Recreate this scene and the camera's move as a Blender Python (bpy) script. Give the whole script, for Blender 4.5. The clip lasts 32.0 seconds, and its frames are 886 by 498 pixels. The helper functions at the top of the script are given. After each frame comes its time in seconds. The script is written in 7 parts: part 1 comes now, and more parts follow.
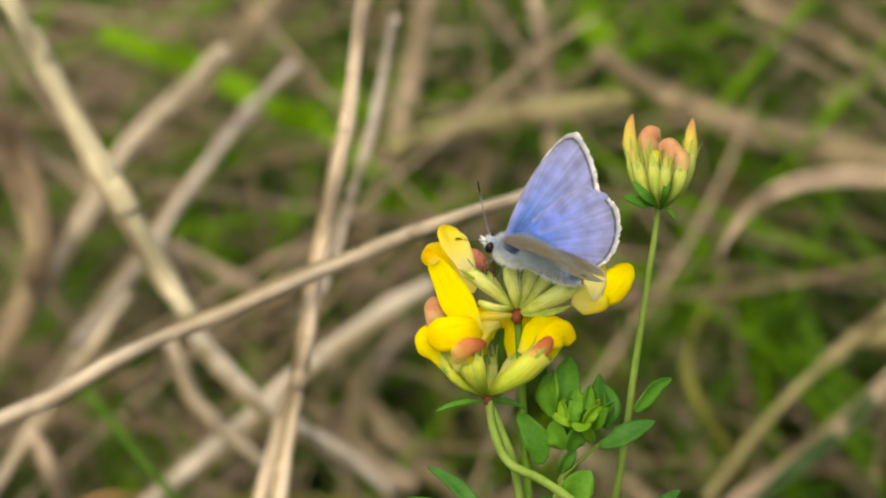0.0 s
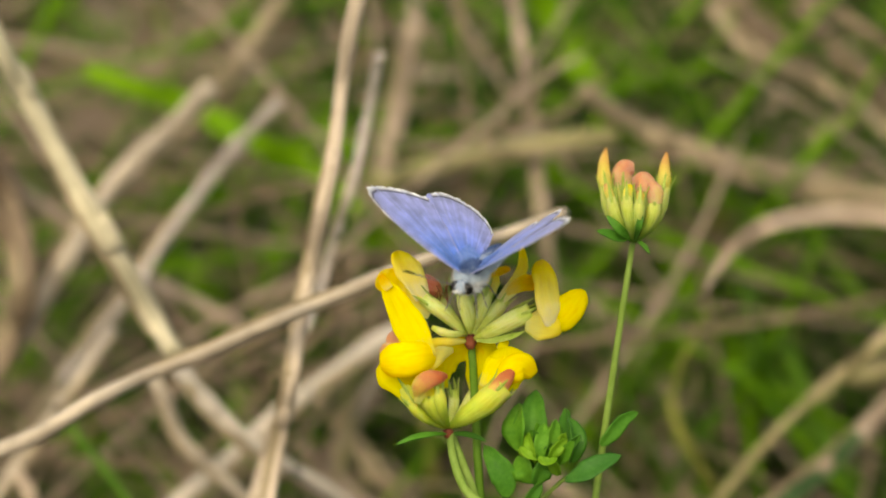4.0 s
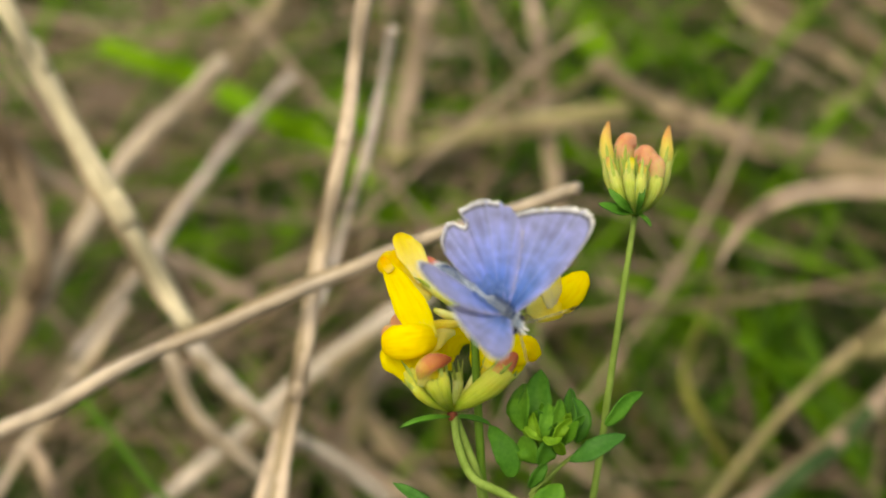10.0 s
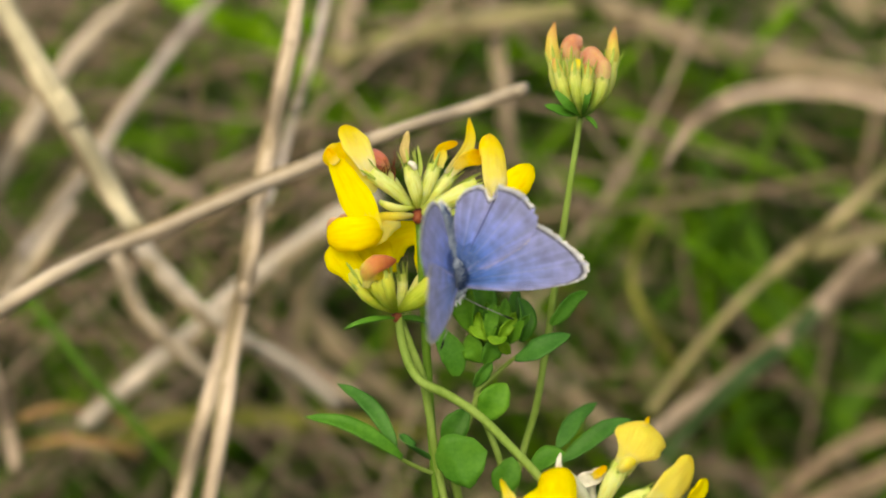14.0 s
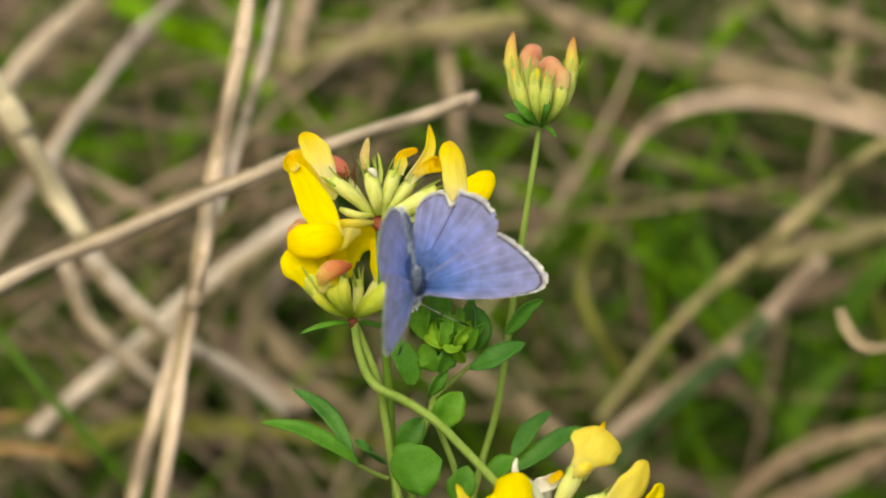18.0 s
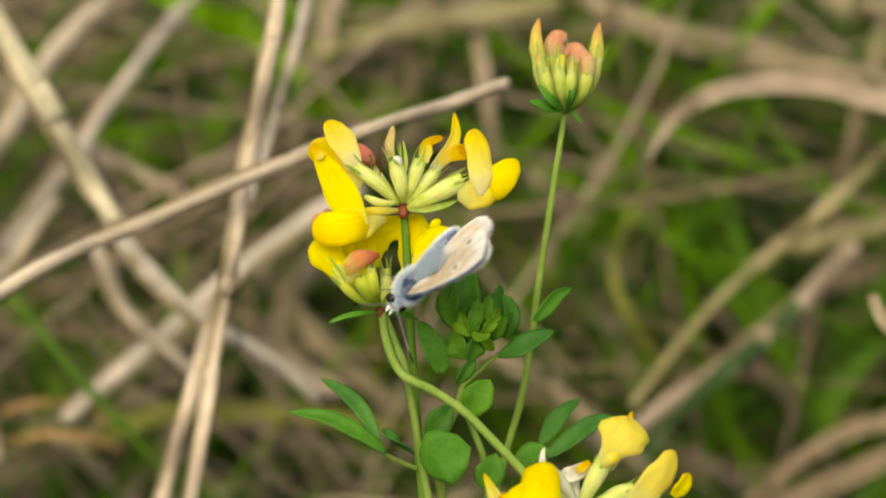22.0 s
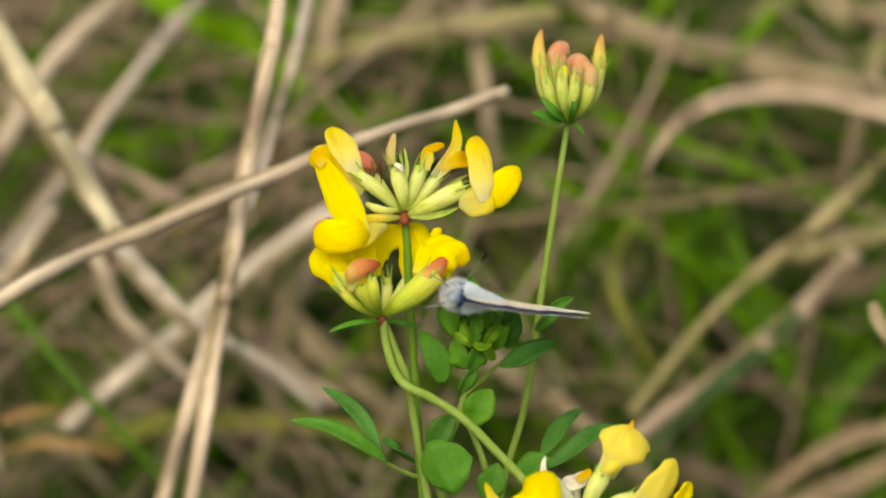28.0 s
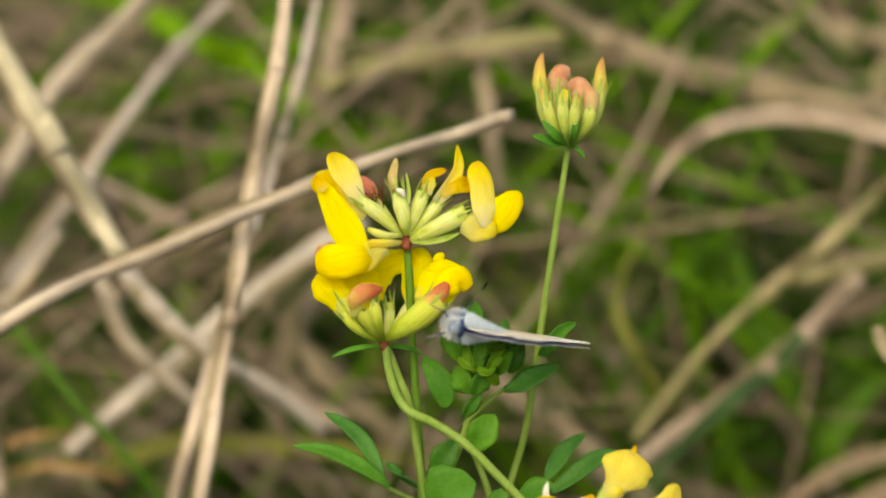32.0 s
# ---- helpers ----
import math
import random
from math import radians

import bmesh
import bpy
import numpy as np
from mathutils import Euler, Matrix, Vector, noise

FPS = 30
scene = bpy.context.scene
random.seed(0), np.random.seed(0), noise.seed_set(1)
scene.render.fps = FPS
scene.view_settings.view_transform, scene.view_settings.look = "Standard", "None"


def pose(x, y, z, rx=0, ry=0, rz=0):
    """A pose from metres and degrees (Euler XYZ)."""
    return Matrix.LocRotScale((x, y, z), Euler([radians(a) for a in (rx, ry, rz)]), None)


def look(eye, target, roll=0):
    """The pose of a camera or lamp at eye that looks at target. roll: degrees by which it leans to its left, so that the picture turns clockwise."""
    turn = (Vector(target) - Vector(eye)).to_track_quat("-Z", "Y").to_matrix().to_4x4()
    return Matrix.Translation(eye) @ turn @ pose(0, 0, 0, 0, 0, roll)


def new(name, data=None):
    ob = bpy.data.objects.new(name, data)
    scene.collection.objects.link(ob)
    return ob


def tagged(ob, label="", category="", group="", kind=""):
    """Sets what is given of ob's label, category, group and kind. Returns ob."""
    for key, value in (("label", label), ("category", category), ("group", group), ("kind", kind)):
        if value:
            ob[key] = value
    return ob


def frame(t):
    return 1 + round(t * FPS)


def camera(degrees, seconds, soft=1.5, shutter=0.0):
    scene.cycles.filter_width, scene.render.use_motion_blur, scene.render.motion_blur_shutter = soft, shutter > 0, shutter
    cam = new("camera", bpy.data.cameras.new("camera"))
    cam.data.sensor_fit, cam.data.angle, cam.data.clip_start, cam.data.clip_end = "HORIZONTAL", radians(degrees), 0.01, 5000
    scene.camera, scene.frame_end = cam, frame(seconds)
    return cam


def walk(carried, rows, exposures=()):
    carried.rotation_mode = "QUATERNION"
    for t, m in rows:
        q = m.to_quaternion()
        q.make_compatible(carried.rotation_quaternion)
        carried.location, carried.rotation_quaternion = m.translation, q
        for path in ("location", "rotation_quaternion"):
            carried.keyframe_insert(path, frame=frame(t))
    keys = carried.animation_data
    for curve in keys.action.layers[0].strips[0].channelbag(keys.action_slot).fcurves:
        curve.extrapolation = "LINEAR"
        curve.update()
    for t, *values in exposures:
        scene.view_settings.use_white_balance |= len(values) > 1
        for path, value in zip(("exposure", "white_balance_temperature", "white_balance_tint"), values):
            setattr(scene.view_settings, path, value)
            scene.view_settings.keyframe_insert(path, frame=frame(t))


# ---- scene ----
cam = camera(20, 32.0, soft=1.9)
cam.data.dof.use_dof = True
cam.data.dof.focus_distance = 0.317
cam.data.dof.aperture_fstop = 10.5
EYE = (0.0, -0.2882, 0.2643)


def turned(t, rx, ry, rz):
    """A row of the hand-held camera, which only turns."""
    return (t, pose(*EYE, rx, ry, rz))


walk(cam, [
    turned(0, 67.6490, 1.1158, 2.3939),
    turned(0.5, 67.4313, 1.1077, 2.3765),
    turned(1, 67.5759, 1.2656, 2.7156),
    turned(1.5, 68.4955, 1.1408, 2.4476),
    turned(2, 68.5682, 0.9996, 2.1444),
    turned(2.5, 68.9660, 1.0996, 2.3590),
    turned(3, 68.7128, 1.1495, 2.4662),
    turned(3.5, 68.5679, 0.9915, 2.1269),
    turned(5.5, 67.8588, 0.9583, 2.0558),
    turned(6, 67.5837, 0.9583, 2.0558),
    turned(6.5, 67.9561, 0.9083, 1.9485),
    turned(7, 68.4691, 0.9583, 2.0558),
    turned(7.5, 68.3746, 1.0746, 2.3053),
    turned(8, 68.4603, 1.2163, 2.6096),
    turned(8.5, 68.7377, 1.2743, 2.7343),
    turned(9, 68.7492, 1.0996, 2.3590),
    turned(9.5, 67.8384, 0.9252, 1.9846),
    turned(10, 67.9041, 1.0996, 2.3590),
    turned(10.5, 68.1367, 1.0002, 2.1456),
    turned(11, 66.4337, 0.7338, 1.5739),
    turned(11.5, 65.5635, 0.6587, 1.4129),
    turned(12, 65.1297, 0.6751, 1.4479),
    turned(12.5, 64.6351, 0.6337, 1.3592),
    turned(13, 65.0698, 0.6500, 1.3942),
    turned(13.5, 66.0792, 0.7670, 1.6451),
    turned(14, 65.6212, 0.5918, 1.2693),
    turned(14.5, 65.2637, 0.5004, 1.0732),
    turned(16.5, 65.6180, 0.4253, 0.9120),
    turned(17, 65.5629, 0.6337, 1.3592),
    turned(17.5, 65.6356, 0.2919, 0.6260),
    turned(18, 65.8120, 0.1084, 0.2324),
    turned(18.5, 65.8118, -0.0251, -0.0537),
    turned(19, 65.6352, 0.2587, 0.5547),
    turned(19.5, 65.6948, 0.2919, 0.6260),
    turned(20, 65.5965, 0.2500, 0.5360),
    turned(20.5, 65.3191, 0.2086, 0.4473),
    turned(21, 65.4618, 0.5505, 1.1806),
    turned(21.5, 65.7439, 0.7583, 1.6264),
    turned(22, 65.4994, 0.4171, 0.8945),
    turned(22.5, 65.3397, 0.2004, 0.4298),
    turned(23, 65.2613, 0.3501, 0.7509),
    turned(23.5, 65.1224, 0.2587, 0.5547),
    turned(24, 65.0026, -0.0000, 0.0000),
    turned(24.5, 65.2204, -0.0082, -0.0175),
    turned(25, 65.1805, 0.0752, 0.1612),
    turned(25.5, 65.0425, -0.0251, -0.0537),
    turned(27.5, 64.8772, 0.2195, 0.4706),
    turned(28, 65.6887, 0.4117, 0.8829),
    turned(28.5, 65.9661, 0.4367, 0.9366),
    turned(29, 65.5286, 0.1280, 0.2745),
    turned(29.5, 64.6405, -0.0054, -0.0117),
    turned(30, 64.9762, 0.1862, 0.3994),
    turned(30.5, 65.3322, 0.2363, 0.5069),
    turned(31, 65.6662, 0.0447, 0.0958),
    turned(31.5, 66.1606, 0.2363, 0.5069),
    turned(32, 66.2227, 0.4530, 0.9716),
], exposures=[(0.0, 0.55, 8800, 2), (32.0, 0.55, 8800, 2)])

# ---- light: bright overcast afternoon ----
world = bpy.data.worlds.new("world")
scene.world = world
world.use_nodes = True
wn = world.node_tree.nodes
sky = wn.new("ShaderNodeTexSky")
sky.sky_type = "NISHITA"
sky.sun_disc = False
sky.sun_elevation = radians(55)
sky.sun_rotation = radians(197)
sky.dust_density = 4.0
wn["Background"].inputs["Strength"].default_value = 0.15
world.node_tree.links.new(sky.outputs["Color"], wn["Background"].inputs["Color"])
sun = new("sun", bpy.data.lights.new("sun", "SUN"))
sun.data.energy = 1.2
sun.data.angle = radians(50)
sun.data.color = (1.0, 0.95, 0.88)
sun.matrix_world = look((-0.3, -0.95, 1.5), (0, 0, 0.1))

# ---- materials ----


def tree_of(name):
    m = bpy.data.materials.new(name)
    m.use_nodes = True
    return m, m.node_tree.nodes, m.node_tree.links, m.node_tree.nodes["Principled BSDF"]


def ramp_of(n, stops):
    r = n.new("ShaderNodeValToRGB")
    r.color_ramp.elements[0].position, r.color_ramp.elements[0].color = stops[0][0], (*stops[0][1], 1)
    r.color_ramp.elements[1].position, r.color_ramp.elements[1].color = stops[-1][0], (*stops[-1][1], 1)
    for p, c in stops[1:-1]:
        r.color_ramp.elements.new(p).color = (*c, 1)
    return r


def sheer(n, k, bsdf, colour, amount):
    """Thin living tissue lets some light through."""
    t = n.new("ShaderNodeBsdfTranslucent")
    k.new(colour, t.inputs["Color"])
    mix = n.new("ShaderNodeMixShader")
    mix.inputs[0].default_value = amount
    k.new(bsdf.outputs[0], mix.inputs[1])
    k.new(t.outputs[0], mix.inputs[2])
    k.new(mix.outputs[0], n["Material Output"].inputs["Surface"])


def grown(name, dark, light, size=400, rough=0.55, through_light=0.25, bump=0.3, vary=0.0, stretch=(1, 1, 1)):
    """Plant tissue: two tones at two scales, fine relief, light shining through."""
    m, n, k, b = tree_of(name)
    co = n.new("ShaderNodeTexCoord")
    mp = n.new("ShaderNodeMapping")
    mp.inputs["Scale"].default_value = stretch
    k.new(co.outputs["Object"], mp.inputs["Vector"])
    big = n.new("ShaderNodeTexNoise")
    big.inputs["Scale"].default_value, big.inputs["Detail"].default_value = size, 3
    fine = n.new("ShaderNodeTexNoise")
    fine.inputs["Scale"].default_value, fine.inputs["Detail"].default_value = size * 7, 2
    k.new(mp.outputs[0], big.inputs["Vector"]), k.new(mp.outputs[0], fine.inputs["Vector"])
    mixn = n.new("ShaderNodeMath")
    mixn.operation = "MULTIPLY_ADD"
    mixn.inputs[1].default_value = 0.35
    k.new(fine.outputs["Fac"], mixn.inputs[0])
    sub = n.new("ShaderNodeMath")
    sub.operation = "MULTIPLY_ADD"
    sub.inputs[1].default_value, sub.inputs[2].default_value = 0.9, -0.12
    k.new(big.outputs["Fac"], sub.inputs[0])
    k.new(sub.outputs[0], mixn.inputs[2])
    val = mixn.outputs[0]
    if vary:
        oi = n.new("ShaderNodeObjectInfo")
        isl = n.new("ShaderNodeNewGeometry")
        add = n.new("ShaderNodeMath")
        k.new(oi.outputs["Random"], add.inputs[0]), k.new(isl.outputs["Random Per Island"], add.inputs[1])
        sc = n.new("ShaderNodeMath")
        sc.operation = "MULTIPLY_ADD"
        sc.inputs[1].default_value = vary
        k.new(add.outputs[0], sc.inputs[0])
        off = n.new("ShaderNodeMath")
        off.inputs[1].default_value = -vary
        k.new(val, off.inputs[0])
        k.new(off.outputs[0], sc.inputs[2])
        val = sc.outputs[0]
    r = ramp_of(n, [(0.25, dark), (0.75, light)])
    k.new(val, r.inputs[0])
    k.new(r.outputs[0], b.inputs["Base Color"])
    b.inputs["Roughness"].default_value = rough
    b.inputs["Specular IOR Level"].default_value = 0.14
    bp = n.new("ShaderNodeBump")
    bp.inputs["Strength"].default_value, bp.inputs["Distance"].default_value = bump, 0.0003
    k.new(mixn.outputs[0], bp.inputs["Height"])
    k.new(bp.outputs[0], b.inputs["Normal"])
    if through_light:
        sheer(n, k, b, r.outputs[0], through_light)
    return m


def along(name, stops, rough=0.5, through_light=0.25, streak=0.25):
    """Tissue whose colour changes from its base to its tip (U of the mesh), with lengthwise streaks."""
    m, n, k, b = tree_of(name)
    uv = n.new("ShaderNodeUVMap")
    sep = n.new("ShaderNodeSeparateXYZ")
    k.new(uv.outputs[0], sep.inputs[0])
    co = n.new("ShaderNodeTexCoord")
    nz = n.new("ShaderNodeTexNoise")
    nz.inputs["Scale"].default_value, nz.inputs["Detail"].default_value = 900, 3
    k.new(co.outputs["Object"], nz.inputs["Vector"])
    st = n.new("ShaderNodeTexNoise")
    mp = n.new("ShaderNodeMapping")
    mp.inputs["Scale"].default_value = (1.5, 14, 1)
    k.new(uv.outputs[0], mp.inputs["Vector"]), k.new(mp.outputs[0], st.inputs["Vector"])
    st.inputs["Scale"].default_value = 1.6
    a1 = n.new("ShaderNodeMath")
    a1.operation = "MULTIPLY_ADD"
    a1.inputs[1].default_value = streak
    k.new(nz.outputs["Fac"], a1.inputs[0]), k.new(sep.outputs[0], a1.inputs[2])
    a2 = n.new("ShaderNodeMath")
    a2.operation = "MULTIPLY_ADD"
    a2.inputs[1].default_value = streak
    k.new(st.outputs["Fac"], a2.inputs[0]), k.new(a1.outputs[0], a2.inputs[2])
    a3 = n.new("ShaderNodeMath")
    a3.inputs[1].default_value = -streak
    k.new(a2.outputs[0], a3.inputs[0])
    r = ramp_of(n, stops)
    k.new(a3.outputs[0], r.inputs[0])
    tone = ramp_of(n, [(0.30, (0.92, 0.82, 0.60)), (0.46, (0.98, 0.96, 0.90)), (0.60, (1.0, 1.0, 1.0)), (0.75, (1.0, 0.94, 0.80))])
    k.new(st.outputs["Fac"], tone.inputs[0])
    mul = n.new("ShaderNodeMix")
    mul.data_type, mul.blend_type = "RGBA", "MULTIPLY"
    mul.inputs["Factor"].default_value = 0.8
    k.new(r.outputs[0], mul.inputs["A"]), k.new(tone.outputs[0], mul.inputs["B"])
    hue = mul.outputs["Result"]
    k.new(hue, b.inputs["Base Color"])
    b.inputs["Roughness"].default_value = rough
    b.inputs["Specular IOR Level"].default_value = 0.15
    bp = n.new("ShaderNodeBump")
    bp.inputs["Strength"].default_value, bp.inputs["Distance"].default_value = 0.5, 0.0003
    k.new(st.outputs["Fac"], bp.inputs["Height"])
    k.new(bp.outputs[0], b.inputs["Normal"])
    b.inputs["Subsurface Weight"].default_value = 0.6
    b.inputs["Subsurface Radius"].default_value = (1.0, 0.75, 0.25)
    b.inputs["Subsurface Scale"].default_value = 0.0014
    if through_light:
        sheer(n, k, b, hue, through_light)
    return m


YELLOW = along("petal_yellow", [(0.0, (0.84, 0.78, 0.22)), (0.25, (0.96, 0.85, 0.01)), (1.0, (0.97, 0.84, 0.003))], through_light=0.45, streak=0.3)
YELLOW_DEEP = along("petal_deep", [(0.0, (0.95, 0.82, 0.03)), (0.6, (0.97, 0.82, 0.003)), (1.0, (0.96, 0.76, 0.003))], through_light=0.45, streak=0.3)
PALE_PETAL = along("petal_pale", [(0.0, (0.78, 0.78, 0.30)), (0.5, (0.93, 0.82, 0.16)), (1.0, (0.94, 0.78, 0.03))], through_light=0.45, streak=0.4)
WITHERED = along("petal_withered", [(0.0, (0.90, 0.74, 0.18)), (0.45, (0.94, 0.68, 0.02)), (0.8, (0.92, 0.52, 0.01)), (1.0, (0.84, 0.42, 0.01))], through_light=0.45, streak=0.5)
OCHRE_PETAL = along("petal_ochre", [(0.0, (0.92, 0.76, 0.16)), (0.5, (0.95, 0.76, 0.02)), (0.75, (0.94, 0.64, 0.01)), (1.0, (0.92, 0.72, 0.06))], through_light=0.45, streak=0.7)
RED_PETAL = along("petal_red", [(0.0, (0.66, 0.68, 0.16)), (0.22, (0.80, 0.62, 0.18)), (0.42, (0.74, 0.36, 0.16)), (0.75, (0.66, 0.22, 0.11)), (1.0, (0.56, 0.15, 0.07))], through_light=0.45, streak=0.5)
BUD_RED = along("bud_red", [(0.0, (0.60, 0.42, 0.18)), (0.3, (0.62, 0.22, 0.16)), (1.0, (0.60, 0.20, 0.17))], through_light=0.3, streak=0.5)
SALMON = along("bud_salmon", [(0.0, (0.74, 0.66, 0.30)), (0.35, (0.78, 0.52, 0.32)), (0.7, (0.72, 0.34, 0.22)), (1.0, (0.68, 0.40, 0.30))], through_light=0.45, streak=0.8)
BUD_YELLOW = along("bud_yellow", [(0.0, (0.56, 0.60, 0.16)), (0.45, (0.78, 0.68, 0.18)), (0.75, (0.78, 0.52, 0.18)), (1.0, (0.68, 0.30, 0.14))], through_light=0.45, streak=0.4)
PALE_TIPPED = along("petal_tipped", [(0.0, (0.90, 0.88, 0.58)), (0.35, (0.96, 0.87, 0.22)), (0.85, (0.97, 0.80, 0.02)), (1.0, (0.92, 0.62, 0.04))], through_light=0.45, streak=0.3)
CREAM_PETAL = along("petal_cream", [(0.0, (0.80, 0.80, 0.40)), (0.4, (0.95, 0.81, 0.15)), (0.8, (0.96, 0.80, 0.12)), (1.0, (0.94, 0.72, 0.08))], through_light=0.4, streak=0.4)
CALYX = along("calyx_green", [(0.0, (0.46, 0.58, 0.10)), (0.35, (0.65, 0.74, 0.25)), (0.7, (0.70, 0.78, 0.34)), (1.0, (0.56, 0.68, 0.16))], streak=0.8, rough=0.6)
CALYX_LEAFY = along("calyx_leafy", [(0.0, (0.36, 0.52, 0.05)), (0.5, (0.54, 0.66, 0.10)), (1.0, (0.66, 0.68, 0.13))], streak=0.7, rough=0.6)
CALYX_DARK = along("calyx_bud", [(0.0, (0.12, 0.32, 0.04)), (0.45, (0.42, 0.54, 0.12)), (1.0, (0.62, 0.66, 0.22))], streak=0.6, rough=0.6)
TOOTH = grown("calyx_tooth", (0.24, 0.38, 0.05), (0.48, 0.58, 0.15), 900)
WHITISH = grown("withered_white", (0.55, 0.53, 0.42), (0.82, 0.82, 0.76), 700)
WHITISH_GREEN = grown("withered_green_white", (0.50, 0.56, 0.36), (0.76, 0.80, 0.66), 700)
BROWN_PETAL = grown("petal_brown", (0.34, 0.26, 0.07), (0.66, 0.54, 0.24), 700)
NODE = grown("node_red", (0.11, 0.022, 0.013), (0.24, 0.07, 0.035), 900, through_light=0.0)
STEM = grown("stem_green", (0.085, 0.20, 0.018), (0.175, 0.34, 0.045), 350, stretch=(1, 1, 0.25))
STEM_PALE = grown("stem_pale", (0.165, 0.285, 0.045), (0.30, 0.44, 0.11), 350, stretch=(1, 1, 0.25))
LEAF = grown("leaf_green", (0.04, 0.17, 0.016), (0.105, 0.30, 0.035), 260, rough=0.45, through_light=0.3)
LEAF_DARK = grown("leaf_dark", (0.028, 0.125, 0.012), (0.075, 0.22, 0.028), 260, rough=0.4, through_light=0.2)
LEAF_GLOSSY = grown("leaf_bluish", (0.025, 0.12, 0.018), (0.07, 0.22, 0.04), 300, rough=0.5, through_light=0.25)
LEAF_LIME = grown("leaf_lime", (0.12, 0.30, 0.015), (0.25, 0.47, 0.045), 400, rough=0.45, through_light=0.35)
LEAF_BRIGHT = grown("leaf_bright", (0.065, 0.23, 0.018), (0.16, 0.39, 0.04), 260, rough=0.45, through_light=0.35)


def strawy(name, dark, light):
    """Bleached stem: lengthwise fibres, blotches and weathering."""
    m, n, k, b = tree_of(name)
    dark = [x + (y - x) * 0.32 for x, y in zip(dark, light)]
    uv = n.new("ShaderNodeUVMap")
    co = n.new("ShaderNodeTexCoord")
    mp = n.new("ShaderNodeMapping")
    mp.inputs["Scale"].default_value = (4, 5, 1)
    k.new(uv.outputs[0], mp.inputs["Vector"])
    fib = n.new("ShaderNodeTexNoise")
    fib.inputs["Scale"].default_value, fib.inputs["Detail"].default_value = 1.0, 4
    k.new(mp.outputs[0], fib.inputs["Vector"])
    spot = n.new("ShaderNodeTexNoise")
    spot.inputs["Scale"].default_value, spot.inputs["Detail"].default_value = 140, 5
    k.new(co.outputs["Object"], spot.inputs["Vector"])
    oi = n.new("ShaderNodeObjectInfo")
    a = n.new("ShaderNodeMath")
    k.new(fib.outputs["Fac"], a.inputs[0]), k.new(spot.outputs["Fac"], a.inputs[1])
    c = n.new("ShaderNodeMath")
    c.operation = "MULTIPLY_ADD"
    c.inputs[1].default_value, c.inputs[2].default_value = 0.16, -0.58
    k.new(oi.outputs["Random"], c.inputs[0])
    d = n.new("ShaderNodeMath")
    k.new(a.outputs[0], d.inputs[0]), k.new(c.outputs[0], d.inputs[1])
    r = ramp_of(n, [(0.2, dark), (0.5, [(x + y) * 0.5 for x, y in zip(dark, light)]), (0.72, light)])
    k.new(d.outputs[0], r.inputs[0])
    k.new(r.outputs[0], b.inputs["Base Color"])
    b.inputs["Roughness"].default_value = 0.6
    b.inputs["Specular IOR Level"].default_value = 0.25
    bp = n.new("ShaderNodeBump")
    bp.inputs["Strength"].default_value, bp.inputs["Distance"].default_value = 0.35, 0.0004
    k.new(fib.outputs["Fac"], bp.inputs["Height"]), k.new(bp.outputs[0], b.inputs["Normal"])
    return m


STEM_TAN = strawy("stem_tan", (0.24, 0.19, 0.14), (0.62, 0.52, 0.42))
STEM_BLEACHED = strawy("stem_bleached", (0.22, 0.19, 0.155), (0.60, 0.54, 0.47))
STEM_DULL = strawy("stem_dull", (0.16, 0.13, 0.098), (0.50, 0.43, 0.35))
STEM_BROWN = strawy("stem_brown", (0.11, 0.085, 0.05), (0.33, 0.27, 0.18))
STEM_OLIVE = strawy("stem_olive", (0.12, 0.11, 0.045), (0.31, 0.28, 0.14))
STEM_LILAC = strawy("stem_lilac", (0.20, 0.17, 0.155), (0.56, 0.50, 0.465))
STEM_ROSY = strawy("stem_rosy", (0.13, 0.095, 0.07), (0.40, 0.32, 0.25))
STEM_OLIVINE = strawy("stem_olive_pale", (0.22, 0.20, 0.125), (0.56, 0.51, 0.37))
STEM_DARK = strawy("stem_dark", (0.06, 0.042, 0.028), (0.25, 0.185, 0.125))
RUST = strawy("stem_rust", (0.14, 0.08, 0.03), (0.42, 0.26, 0.11))
GRASS_LUSH = grown("grass_lush", (0.08, 0.22, 0.008), (0.25, 0.50, 0.02), 90, rough=0.5, through_light=0.4, vary=0.2)
GRASS_TEAL = grown("grass_teal", (0.04, 0.085, 0.03), (0.09, 0.17, 0.065), 90, rough=0.5, through_light=0.3)
STRAW = grown("straw", (0.34, 0.26, 0.16), (0.68, 0.57, 0.41), 200, rough=0.6, through_light=0.15, vary=0.3, stretch=(1, 1, 0.3))
STRAW_ROSY = grown("straw_rosy", (0.15, 0.108, 0.08), (0.46, 0.36, 0.285), 200, rough=0.6, through_light=0.15, vary=0.35, stretch=(1, 1, 0.3))
STRAW_PALE = grown("straw_pale", (0.22, 0.185, 0.135), (0.60, 0.52, 0.40), 200, rough=0.6, through_light=0.15, vary=0.3, stretch=(1, 1, 0.3))
STRAW_BROWN = grown("straw_brown", (0.07, 0.052, 0.032), (0.38, 0.30, 0.21), 120, rough=0.65, through_light=0.1, vary=0.4)
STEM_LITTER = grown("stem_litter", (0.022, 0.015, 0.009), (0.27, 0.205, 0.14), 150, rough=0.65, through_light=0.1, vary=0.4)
# brown dead grass; its darkest tones paint in the shade between stems
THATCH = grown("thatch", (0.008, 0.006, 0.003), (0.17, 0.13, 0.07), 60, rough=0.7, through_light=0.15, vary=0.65)
